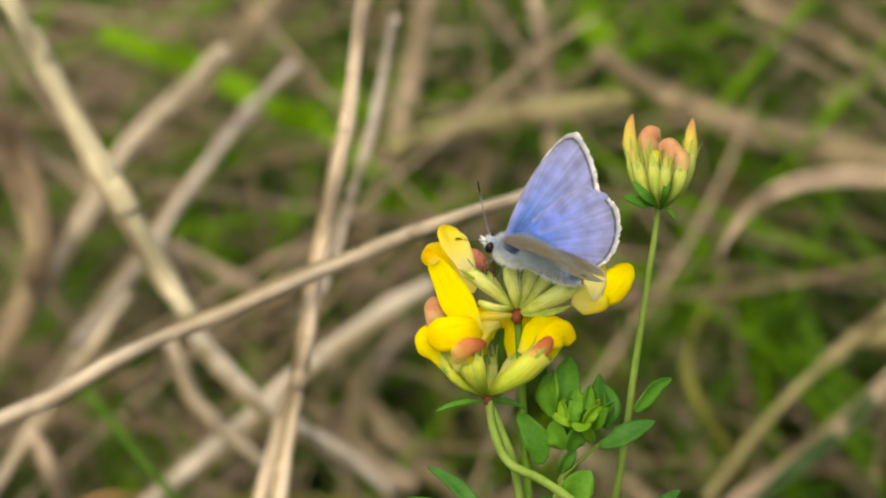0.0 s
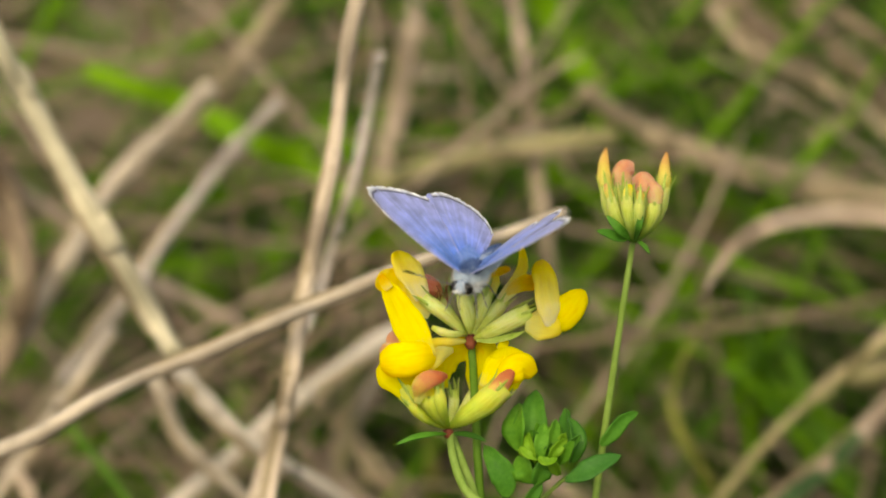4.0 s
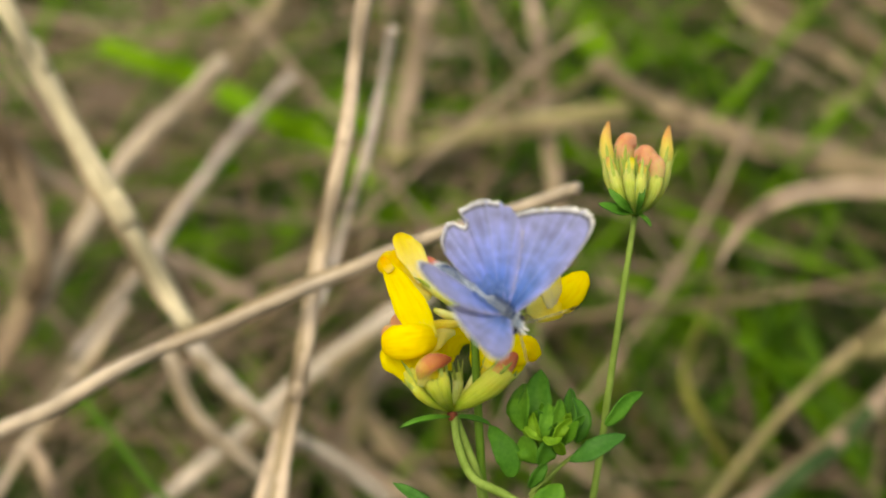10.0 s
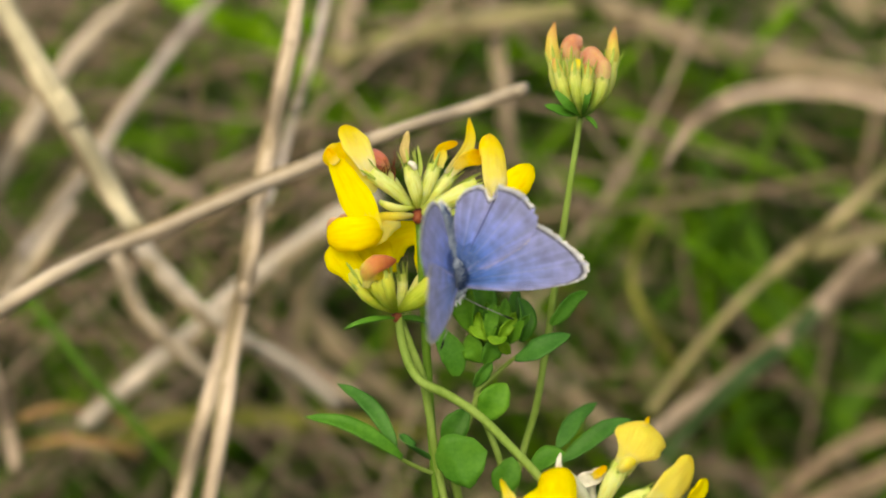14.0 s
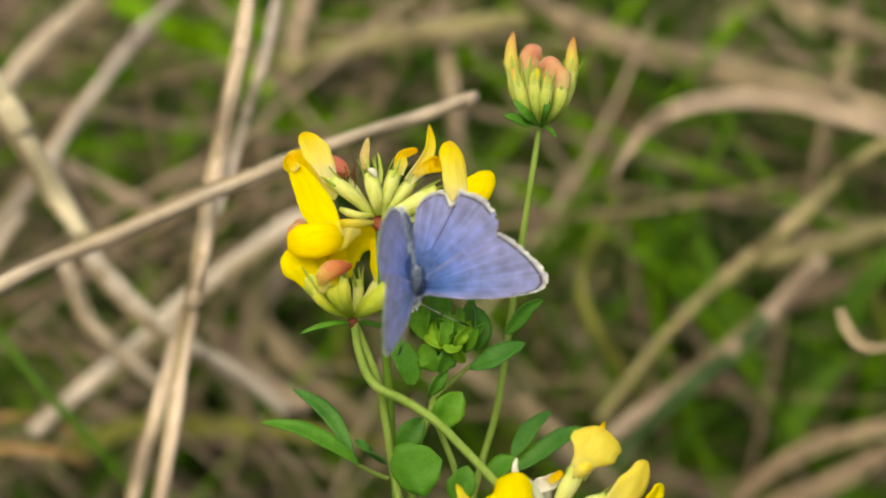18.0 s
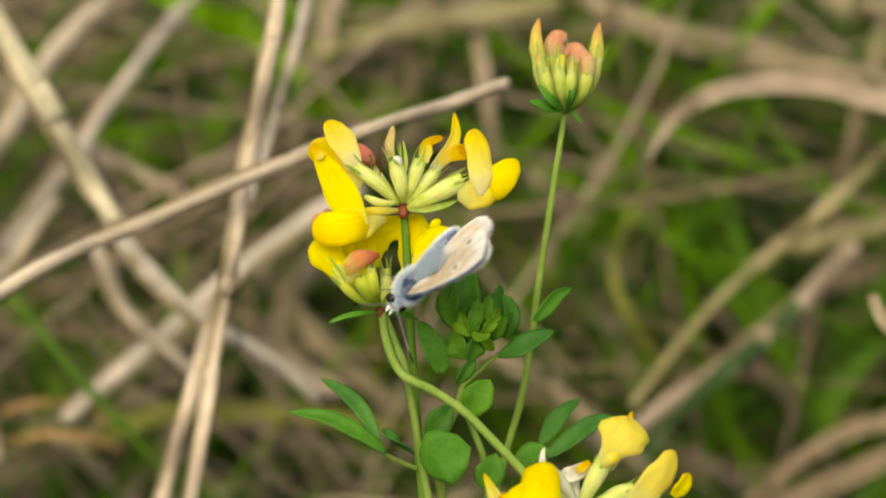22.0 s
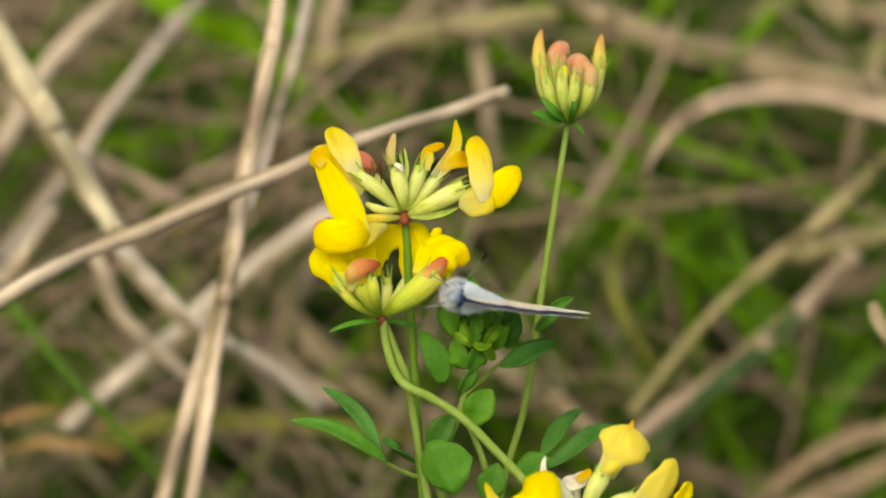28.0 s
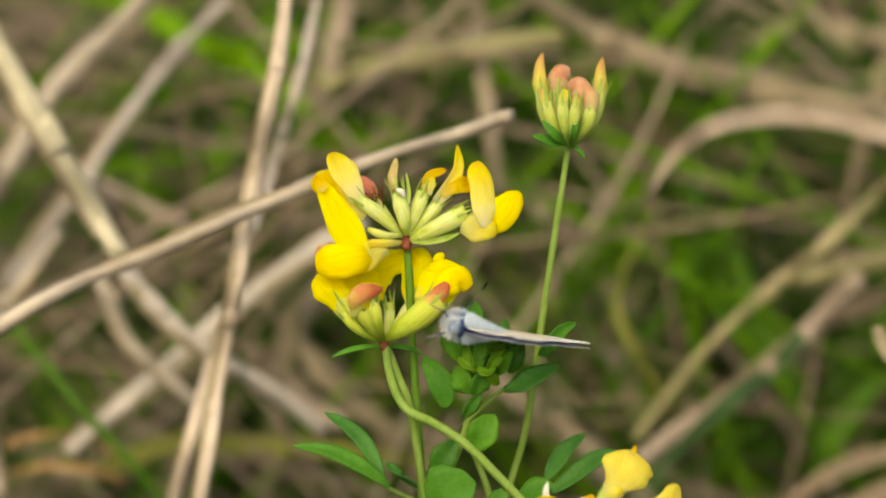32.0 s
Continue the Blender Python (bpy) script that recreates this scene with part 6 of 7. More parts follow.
FUR_PALE = grown("fur_pale_blue", (0.40, 0.52, 0.64), (0.70, 0.79, 0.88), 1500, rough=0.9, through_light=0.0)
FUR_WHITE = grown("fur_white", (0.55, 0.60, 0.64), (0.82, 0.84, 0.86), 1500, rough=0.9, through_light=0.0)
EYE_BLACK = grown("eye_black", (0.004, 0.004, 0.005), (0.012, 0.012, 0.014), 900, rough=0.2, through_light=0.0, bump=0.05)
LEG = grown("leg_dark", (0.04, 0.04, 0.045), (0.30, 0.30, 0.32), 2500, rough=0.6, through_light=0.0)

butterfly = new("butterfly")
butterfly.empty_display_size = 0.004
tagged(butterfly, "small blue butterfly with white-fringed, slightly torn wings", "butterfly")


def body_part(name, points, radii, material, n=12, label="", parent=None):
    bm = bmesh.new()
    tube(bm, bend([Vector(p) * MM for p in points], 5), [r * MM for r in radii], n, wob=0.04)
    return part(name, bm, material, parent or butterfly, label)


thorax = body_part("thorax", [(0, -1.6, -0.1), (0, 0, 0.1), (0, 1.6, 0.1), (0, 3.1, -0.1)], [0.9, 1.55, 1.65, 1.45, 0.8], FUR)
abdomen = body_part("abdomen", [(0, -1.2, 0), (0, -3.5, 0.05), (0, -6, 0.0), (0, -8.4, -0.2)], [1.1, 1.15, 1.05, 0.9, 0.35], FUR)
head = body_part("head", [(0, 2.8, -0.15), (0, 3.6, -0.25), (0, 4.5, -0.45)], [0.6, 0.95, 0.9, 0.4], FUR)
for s in (-1, 1):
    body_part("eye", [(s * 0.55, 3.3, -0.25), (s * 0.72, 3.75, -0.3), (s * 0.6, 4.2, -0.4)], [0.25, 0.78, 0.78, 0.25], EYE_BLACK, parent=head)
    body_part("palp", [(s * 0.25, 4.2, -0.6), (s * 0.3, 4.8, -0.5), (s * 0.3, 5.4, -0.2)], [0.2, 0.22, 0.08], FUR_WHITE, 6, parent=head)
    a = body_part("antenna", [(s * 0.4, 4.2, 0.1), (s * 2.4, 6.0, 1.3), (s * 4.5, 7.7, 2.5)], [0.075, 0.065, 0.06], LEG, 6, parent=head)
    body_part("antenna_club", [(s * 4.4, 7.62, 2.44), (s * 5.0, 8.1, 2.8), (s * 5.6, 8.5, 3.05)], [0.05, 0.14, 0.13, 0.05], EYE_BLACK, 6, parent=head)
    for y, reach in ((2.2, 2.2), (1.0, 0.2), (-0.2, -2.2)):
        body_part("leg", [(s * 0.7, y, -1.0), (s * 1.5, y + reach * 0.35, -1.8), (s * 1.9, y + reach * 0.6, -2.9), (s * 2.2, y + reach * 0.9, -3.7)], [0.13, 0.09, 0.06, 0.045], LEG, 6, parent=thorax)
body_part("proboscis", [(0, 4.3, -0.7), (0, 4.6, -2.0), (0, 4.4, -3.2)], [0.08, 0.06, 0.04], LEG, 5, parent=head)


def fur(parent, centre, size, count, length, material, low, high, seed, back=0.7):
    """Fine hairs standing off an egg-shaped body; low and high bound their height on it."""
    rnd = random.Random(seed)
    bm = bmesh.new()
    done = 0
    while done < count:
        v = Vector((rnd.gauss(0, 1), rnd.gauss(0, 1), rnd.gauss(0, 1))).normalized()
        if not low <= v.z <= high:
            continue
        done += 1
        p = (Vector(centre) + Vector((v.x * size[0], v.y * size[1], v.z * size[2]))) * MM
        d = (v + Vector((rnd.uniform(-0.3, 0.3), -back + rnd.uniform(-0.3, 0.3), rnd.uniform(-0.2, 0.3)))).normalized()
        s = d.orthogonal().normalized() * 0.022 * MM
        q = d.cross(s.normalized()) * 0.022 * MM
        e = p + d * length * rnd.uniform(0.5, 1.2) * MM
        a, b, c, t = bm.verts.new(p + s), bm.verts.new(p - s * 0.5 + q), bm.verts.new(p - s * 0.5 - q), bm.verts.new(e)
        bm.faces.new((a, b, t)), bm.faces.new((b, c, t)), bm.faces.new((c, a, t))
    return part("fur", bm, material, parent, smooth=False)


fur(thorax, (0, 0.9, 0.1), (1.6, 2.3, 1.5), 1700, 0.8, FUR_BLUE, 0.55, 1.0, 11)
fur(thorax, (0, 0.9, 0.1), (1.6, 2.35, 1.5), 1600, 0.95, FUR_PALE, 0.05, 0.52, 16)
fur(thorax, (0, 0.9, 0.0), (1.6, 2.4, 1.6), 2200, 0.9, FUR_WHITE, -1.0, 0.12, 12)
fur(abdomen, (0, -4.6, 0.0), (1.05, 3.8, 1.05), 900, 0.5, FUR_BLUE, 0.5, 1.0, 13)
fur(abdomen, (0, -4.6, -0.1), (1.05, 3.8, 1.05), 1400, 0.6, FUR_WHITE, -1.0, 0.35, 14)
fur(head, (0, 3.7, -0.2), (0.8, 0.9, 0.8), 300, 0.5, FUR_WHITE, -1.0, 1.0, 15, back=-0.2)

FORE = [(0.2, 2.7), (3, 3.4), (6, 3.9), (9, 4.1), (12, 4.0), (14.2, 3.7), (15.7, 3.2), (16.4, 2.4), (16.3, 1.4), (15.6, 0.1), (14.6, -1.3), (13.4, -2.6), (12.2, -3.7), (11.2, -4.5), (10.4, -4.9), (9.2, -4.5), (6, -2.6), (3, -0.6), (0.3, 0.9)]
HIND = [(0.2, 1.8), (3, 1.0), (6, -0.3), (8.8, -1.8), (10.7, -3.6), (11.1, -5.4), (10.9, -7.0), (10.2, -8.3), (9.1, -9.3), (7.8, -10.0), (6.4, -10.4), (5.0, -10.5), (3.6, -10.3), (2.4, -9.7), (1.5, -8.6), (0.9, -6.5), (0.5, -4), (0.3, -1)]
TORN = [(0.2, 1.8), (3, 1.0), (6, -0.3), (8.8, -1.8), (10.7, -3.6), (11.1, -5.4), (10.9, -7.0), (10.2, -8.3), (9.1, -9.3), (7.9, -9.9), (7.0, -10.2), (6.6, -8.7), (5.7, -8.5), (5.3, -10.2), (4.6, -10.5), (3.6, -10.3), (2.4, -9.7), (1.5, -8.6), (0.9, -6.5), (0.5, -4), (0.3, -1)]
HINGE = (0.25, 0.8)


def wing(name, outline, side, root, lift, label, seed):
    """A wing hinged along the body: an upper and an under sheet, gently arched, with a ragged fringe."""
    rnd = random.Random(seed)
    fine, outer = [], []
    last = 14 if name == "forewing" else len(outline) - 4
    for i in range(len(outline) - 1):
        (x0, y0), (x1, y1) = outline[i], outline[i + 1]
        c = max(2, int(math.hypot(x1 - x0, y1 - y0) / 0.35))
        for s in range(c):
            u = s / c
            fine.append((x0 + (x1 - x0) * u, y0 + (y1 - y0) * u))
            outer.append(1.0 if (4 if name == "forewing" else 6) <= i < last else 0.97 if i < 4 and name == "forewing" else 0.9)
    fine.append(outline[-1])
    outer.append(0.9)
    rings = [0.0, 0.12, 0.25, 0.4, 0.55, 0.7, 0.8, 0.88, 0.93, 0.96, 1.0]
    bm = bmesh.new()
    uvl = bm.loops.layers.uv.verify()
    sheets = []
    for under in (0, 1):
        grid = []
        for r in rings:
            row = []
            for i, (x, y) in enumerate(fine):
                k = r
                edge = math.hypot(x, y - root[1]) > 8 and r > 0.97
                if edge:
                    k += (rnd.random() - 0.7) * 0.035
                px, py = root[0] + (x - root[0]) * k, root[1] + (y - root[1]) * k
                z = lift + 0.05 * math.sin(min(px / 16, 1) * math.pi) + 0.02 * math.sin(i * 0.55) * r - (0.03 if under else 0)
                row.append(bm.verts.new(((px - HINGE[0]) * side * MM, py * MM, z * MM)))
            grid.append(row)
        sheets.append(grid)
        for a in range(len(rings) - 1):
            for i in range(len(fine) - 1):
                vs = [grid[a][i], grid[a][i + 1], grid[a + 1][i + 1], grid[a + 1][i]]
                uv = [(rings[a] * outer[i], i), (rings[a] * outer[i + 1], i + 1), (rings[a + 1] * outer[i + 1], i + 1), (rings[a + 1] * outer[i], i)]
                if (side > 0) == bool(under):
                    vs.reverse(), uv.reverse()
                f = bm.faces.new(vs)
                f.material_index = under
                f.smooth = True
                for lp, (u, v) in zip(f.loops, uv):
                    lp[uvl].uv = (u, v / len(fine))
    me = bpy.data.meshes.new(name)
    bm.to_mesh(me)
    bm.free()
    me.materials.append(BLUE_WING)
    me.materials.append(UNDER_FORE if name == "forewing" else UNDER_HIND)
    ob = new(name, me)
    ob.parent = butterfly
    return tagged(ob, label)


fore_left = wing("forewing", FORE, -1, (0.2, 1.9), 0.06, "blue forewing with a white fringe", 21)
hind_left = wing("hindwing", TORN, -1, (0.2, 0.9), 0.0, "torn blue hindwing with a notched edge", 22)
fore_right = wing("forewing", FORE, 1, (0.2, 1.9), 0.06, "blue forewing with a white fringe", 23)
hind_right = wing("hindwing", HIND, 1, (0.2, 0.9), 0.0, "blue hindwing with a white fringe", 24)


def root_hair(ob, side, seed):
    """Pale hairs under the root of a wing, shorter outwards."""
    rnd = random.Random(seed)
    bm = bmesh.new()
    for _ in range(2200):
        x = 0.2 + 5.0 * rnd.random() ** 2.2
        y = rnd.gauss(-1.6, 1.6)
        y = max(-6.0, min(0.9 - 0.45 * x, y))
        k = max(0.15, 1.7 - x * 0.28)
        p = Vector(((x - HINGE[0]) * side, y, -0.02)) * MM
        e = p + Vector((side * rnd.uniform(0.3, 1.4), rnd.uniform(-0.9, 0.2), -k * rnd.uniform(0.5, 1.2))) * MM
        s = Vector((0, 0.03, 0)) * MM
        q = Vector((0.03, 0, 0)) * MM
        a, b, c, t = bm.verts.new(p + s), bm.verts.new(p - s + q), bm.verts.new(p - s - q), bm.verts.new(e)
        bm.faces.new((a, b, t)), bm.faces.new((b, c, t)), bm.faces.new((c, a, t))
    part("fur", bm, FUR_PALE, ob, smooth=False)


def back_hair(ob, side, seed):
    """Short blue hairs on the upper side of a wing's root, running into the fur of the back."""
    rnd = random.Random(seed)
    bm = bmesh.new()
    for _ in range(480):
        x = 0.1 + 2.6 * rnd.random() ** 1.8
        y = rnd.uniform(-2.6, 1.7 - 0.3 * x)
        p = Vector(((x - HINGE[0]) * side, y, 0.07)) * MM
        e = p + Vector((side * rnd.uniform(0.1, 0.7), rnd.uniform(-0.9, -0.2), rnd.uniform(0.08, 0.34))) * MM
        s, q = Vector((0, 0.03, 0)) * MM, Vector((0.03, 0, 0)) * MM
        a, b, c, t = bm.verts.new(p + s), bm.verts.new(p - s + q), bm.verts.new(p - s - q), bm.verts.new(e)
        bm.faces.new((a, b, t)), bm.faces.new((b, c, t)), bm.faces.new((c, a, t))
    part("fur", bm, FUR_SKY, ob, smooth=False)


back_hair(fore_left, -1, 51)
back_hair(fore_right, 1, 52)
back_hair(hind_left, -1, 53)
back_hair(hind_right, 1, 54)
root_hair(hind_left, -1, 39)
root_hair(hind_right, 1, 41)

# ---- what moves: the stems in the breeze, the butterfly as it feeds, turns and shuts its wings ----


def swayed(ob, x, y, z):
    a, b, c = ob["origin"]
    return pose(a + x, b + y, c + z)


def hinged(side, lift, sweep=0):
    """A wing's pose on the body: raised about its hinge, a forewing swept about its root."""
    swung = pose(-side * 0.2 * MM, 1.9 * MM, 0) @ pose(0, 0, 0, 0, 0, side * sweep) @ pose(side * 0.2 * MM, -1.9 * MM, 0)
    return pose(side * HINGE[0] * MM, 0, HINGE[1] * MM, 0, -side * lift, 0) @ swung


def motions():
    for ob in (upper,):
        walk(ob, [
            (0, swayed(ob, 0.00510, -0.00066, -0.00141)), (0.5, swayed(ob, 0.00104, -0.00005, -0.00012)), (1, swayed(ob, 0.00049, -0.00029, -0.00062)),
            (1.5, swayed(ob, 0.00192, -0.00019, -0.00041)), (2, swayed(ob, 0.00039, -0.00015, -0.00032)), (2.5, swayed(ob, 0.00082, -0.00001, -0.00001)),
            (3, swayed(ob, 0.00246, -0.00001, -0.00001)), (3.5, swayed(ob, 0.00180, -0.00001, -0.00002)), (5.5, swayed(ob, 0.00060, -0.00029, -0.00062)),
            (6, swayed(ob, 0.00093, -0.00024, -0.00051)), (6.5, swayed(ob, 0.00104, -0.00024, -0.00051)), (7, swayed(ob, 0.00093, -0.00019, -0.00041)),
            (7.5, swayed(ob, 0.00039, -0.00029, -0.00062)), (8, swayed(ob, 0.00049, -0.00024, -0.00051)), (8.5, swayed(ob, 0.00038, -0.00024, -0.00051)),
            (9, swayed(ob, -0.00006, -0.00033, -0.00071)), (9.5, swayed(ob, -0.00087, -0.00066, -0.00142)), (10, swayed(ob, -0.00032, -0.00048, -0.00102)),
            (10.5, swayed(ob, -0.00001, -0.00021, -0.00045)), (11, swayed(ob, -0.00044, -0.00013, -0.00029)), (11.5, swayed(ob, -0.00055, -0.00023, -0.00049)),
            (12, swayed(ob, -0.00098, -0.00018, -0.00039)), (12.5, swayed(ob, -0.00055, 0.00000, 0.00001)), (13, swayed(ob, -0.00021, 0.00001, 0.00001)),
            (13.5, swayed(ob, -0.00022, 0.00001, 0.00001)), (14, swayed(ob, -0.00054, -0.00004, -0.00008)), (14.5, swayed(ob, -0.00022, -0.00004, -0.00009)),
            (16.5, swayed(ob, 0.00011, 0.00001, 0.00001)), (17, swayed(ob, 0.00011, -0.00004, -0.00009)), (17.5, swayed(ob, 0.00055, 0.00001, 0.00001)),
            (18, swayed(ob, 0.00077, 0.00005, 0.00011)), (18.5, swayed(ob, 0.00088, 0.00010, 0.00021)), (19, swayed(ob, 0.00197, 0.00010, 0.00021)),
            (19.5, swayed(ob, 0.00033, 0.00005, 0.00011)), (20, swayed(ob, 0.00011, 0.00001, 0.00001)), (20.5, swayed(ob, 0.00022, 0.00005, 0.00011)),
            (21, swayed(ob, 0.00011, -0.00004, -0.00009)), (21.5, swayed(ob, 0.00044, 0.00001, 0.00001)), (22, swayed(ob, -0.00011, -0.00004, -0.00009)),
            (22.5, swayed(ob, 0.00044, 0.00001, 0.00001)), (23, swayed(ob, 0.00044, 0.00000, 0.00001)), (23.5, swayed(ob, 0.00099, 0.00010, 0.00021)),
            (24, swayed(ob, 0.00000, 0.00001, 0.00001)), (24.5, swayed(ob, 0.00033, 0.00001, 0.00001)), (25, swayed(ob, 0.00054, -0.00004, -0.00009)),
            (25.5, swayed(ob, 0.00340, 0.00005, 0.00011)), (27.5, swayed(ob, 0.00057, 0.00011, 0.00024)), (28, swayed(ob, 0.00012, 0.00002, 0.00004)),
            (28.5, swayed(ob, 0.00012, 0.00007, 0.00014)), (29, swayed(ob, 0.00001, 0.00002, 0.00005)), (29.5, swayed(ob, -0.00009, 0.00002, 0.00005)),
            (30, swayed(ob, -0.00009, 0.00002, 0.00005)), (30.5, swayed(ob, -0.00021, 0.00002, 0.00005)), (31, swayed(ob, -0.00031, 0.00002, 0.00005)),
            (31.5, swayed(ob, -0.00021, -0.00002, -0.00005)), (32, swayed(ob, -0.00020, -0.00007, -0.00016)),
        ])
    for ob in (lower, sprig, low_head):
        walk(ob, [
            (0, swayed(ob, 0.00406, 0.00029, 0.00062)), (0.5, swayed(ob, 0.00099, 0.00047, 0.00100)), (1, swayed(ob, 0.00055, 0.00024, 0.00051)),
            (1.5, swayed(ob, 0.00176, 0.00038, 0.00081)), (2, swayed(ob, 0.00044, 0.00037, 0.00080)), (2.5, swayed(ob, 0.00099, 0.00052, 0.00111)),
            (3, swayed(ob, 0.00219, 0.00052, 0.00111)), (3.5, swayed(ob, 0.00164, 0.00056, 0.00121)), (5.5, swayed(ob, 0.00066, 0.00024, 0.00051)),
            (6, swayed(ob, 0.00099, 0.00024, 0.00051)), (6.5, swayed(ob, 0.00099, 0.00024, 0.00051)), (7, swayed(ob, 0.00109, 0.00028, 0.00061)),
            (7.5, swayed(ob, 0.00066, 0.00024, 0.00051)), (8, swayed(ob, 0.00065, 0.00024, 0.00051)), (8.5, swayed(ob, 0.00054, 0.00024, 0.00051)),
            (9, swayed(ob, 0.00022, 0.00015, 0.00031)), (9.5, swayed(ob, -0.00055, -0.00018, -0.00038)), (10, swayed(ob, -0.00011, 0.00005, 0.00012)),
            (10.5, swayed(ob, -0.00011, -0.00008, -0.00018)), (11, swayed(ob, -0.00044, 0.00001, 0.00002)), (11.5, swayed(ob, -0.00044, -0.00008, -0.00018)),
            (12, swayed(ob, -0.00077, -0.00013, -0.00029)), (12.5, swayed(ob, -0.00033, 0.00001, 0.00001)), (13, swayed(ob, 0.00000, 0.00005, 0.00012)),
            (13.5, swayed(ob, -0.00011, 0.00005, 0.00012)), (14, swayed(ob, -0.00044, 0.00001, 0.00002)), (14.5, swayed(ob, -0.00011, 0.00001, 0.00001)),
            (16.5, swayed(ob, 0.00000, 0.00015, 0.00032)), (17, swayed(ob, -0.00011, 0.00010, 0.00021)), (17.5, swayed(ob, 0.00021, 0.00015, 0.00031)),
            (18, swayed(ob, 0.00033, 0.00019, 0.00041)), (18.5, swayed(ob, 0.00066, 0.00019, 0.00041)), (19, swayed(ob, 0.00164, 0.00024, 0.00051)),
            (19.5, swayed(ob, 0.00011, 0.00010, 0.00021)), (20, swayed(ob, 0.00000, 0.00001, 0.00002)), (20.5, swayed(ob, 0.00021, 0.00001, 0.00001)),
            (21, swayed(ob, 0.00011, 0.00001, 0.00001)), (21.5, swayed(ob, 0.00033, 0.00010, 0.00021)), (22, swayed(ob, -0.00022, 0.00001, 0.00001)),
            (22.5, swayed(ob, 0.00032, 0.00001, 0.00002)), (23, swayed(ob, 0.00022, 0.00005, 0.00011)), (23.5, swayed(ob, 0.00065, 0.00015, 0.00031)),
            (24, swayed(ob, 0.00000, 0.00001, 0.00001)), (24.5, swayed(ob, 0.00032, 0.00005, 0.00012)), (25, swayed(ob, 0.00044, 0.00001, 0.00001)),
            (25.5, swayed(ob, 0.00285, 0.00024, 0.00051)), (27.5, swayed(ob, 0.00040, 0.00008, 0.00018)), (28, swayed(ob, -0.00004, -0.00001, -0.00003)),
            (28.5, swayed(ob, -0.00004, 0.00004, 0.00008)), (29, swayed(ob, -0.00026, 0.00004, 0.00008)), (29.5, swayed(ob, -0.00015, -0.00005, -0.00012)),
            (30, swayed(ob, -0.00015, -0.00006, -0.00012)), (30.5, swayed(ob, -0.00036, -0.00005, -0.00012)), (31, swayed(ob, -0.00037, -0.00006, -0.00012)),
            (31.5, swayed(ob, -0.00026, -0.00005, -0.00012)), (32, swayed(ob, -0.00026, -0.00010, -0.00022)),
        ])
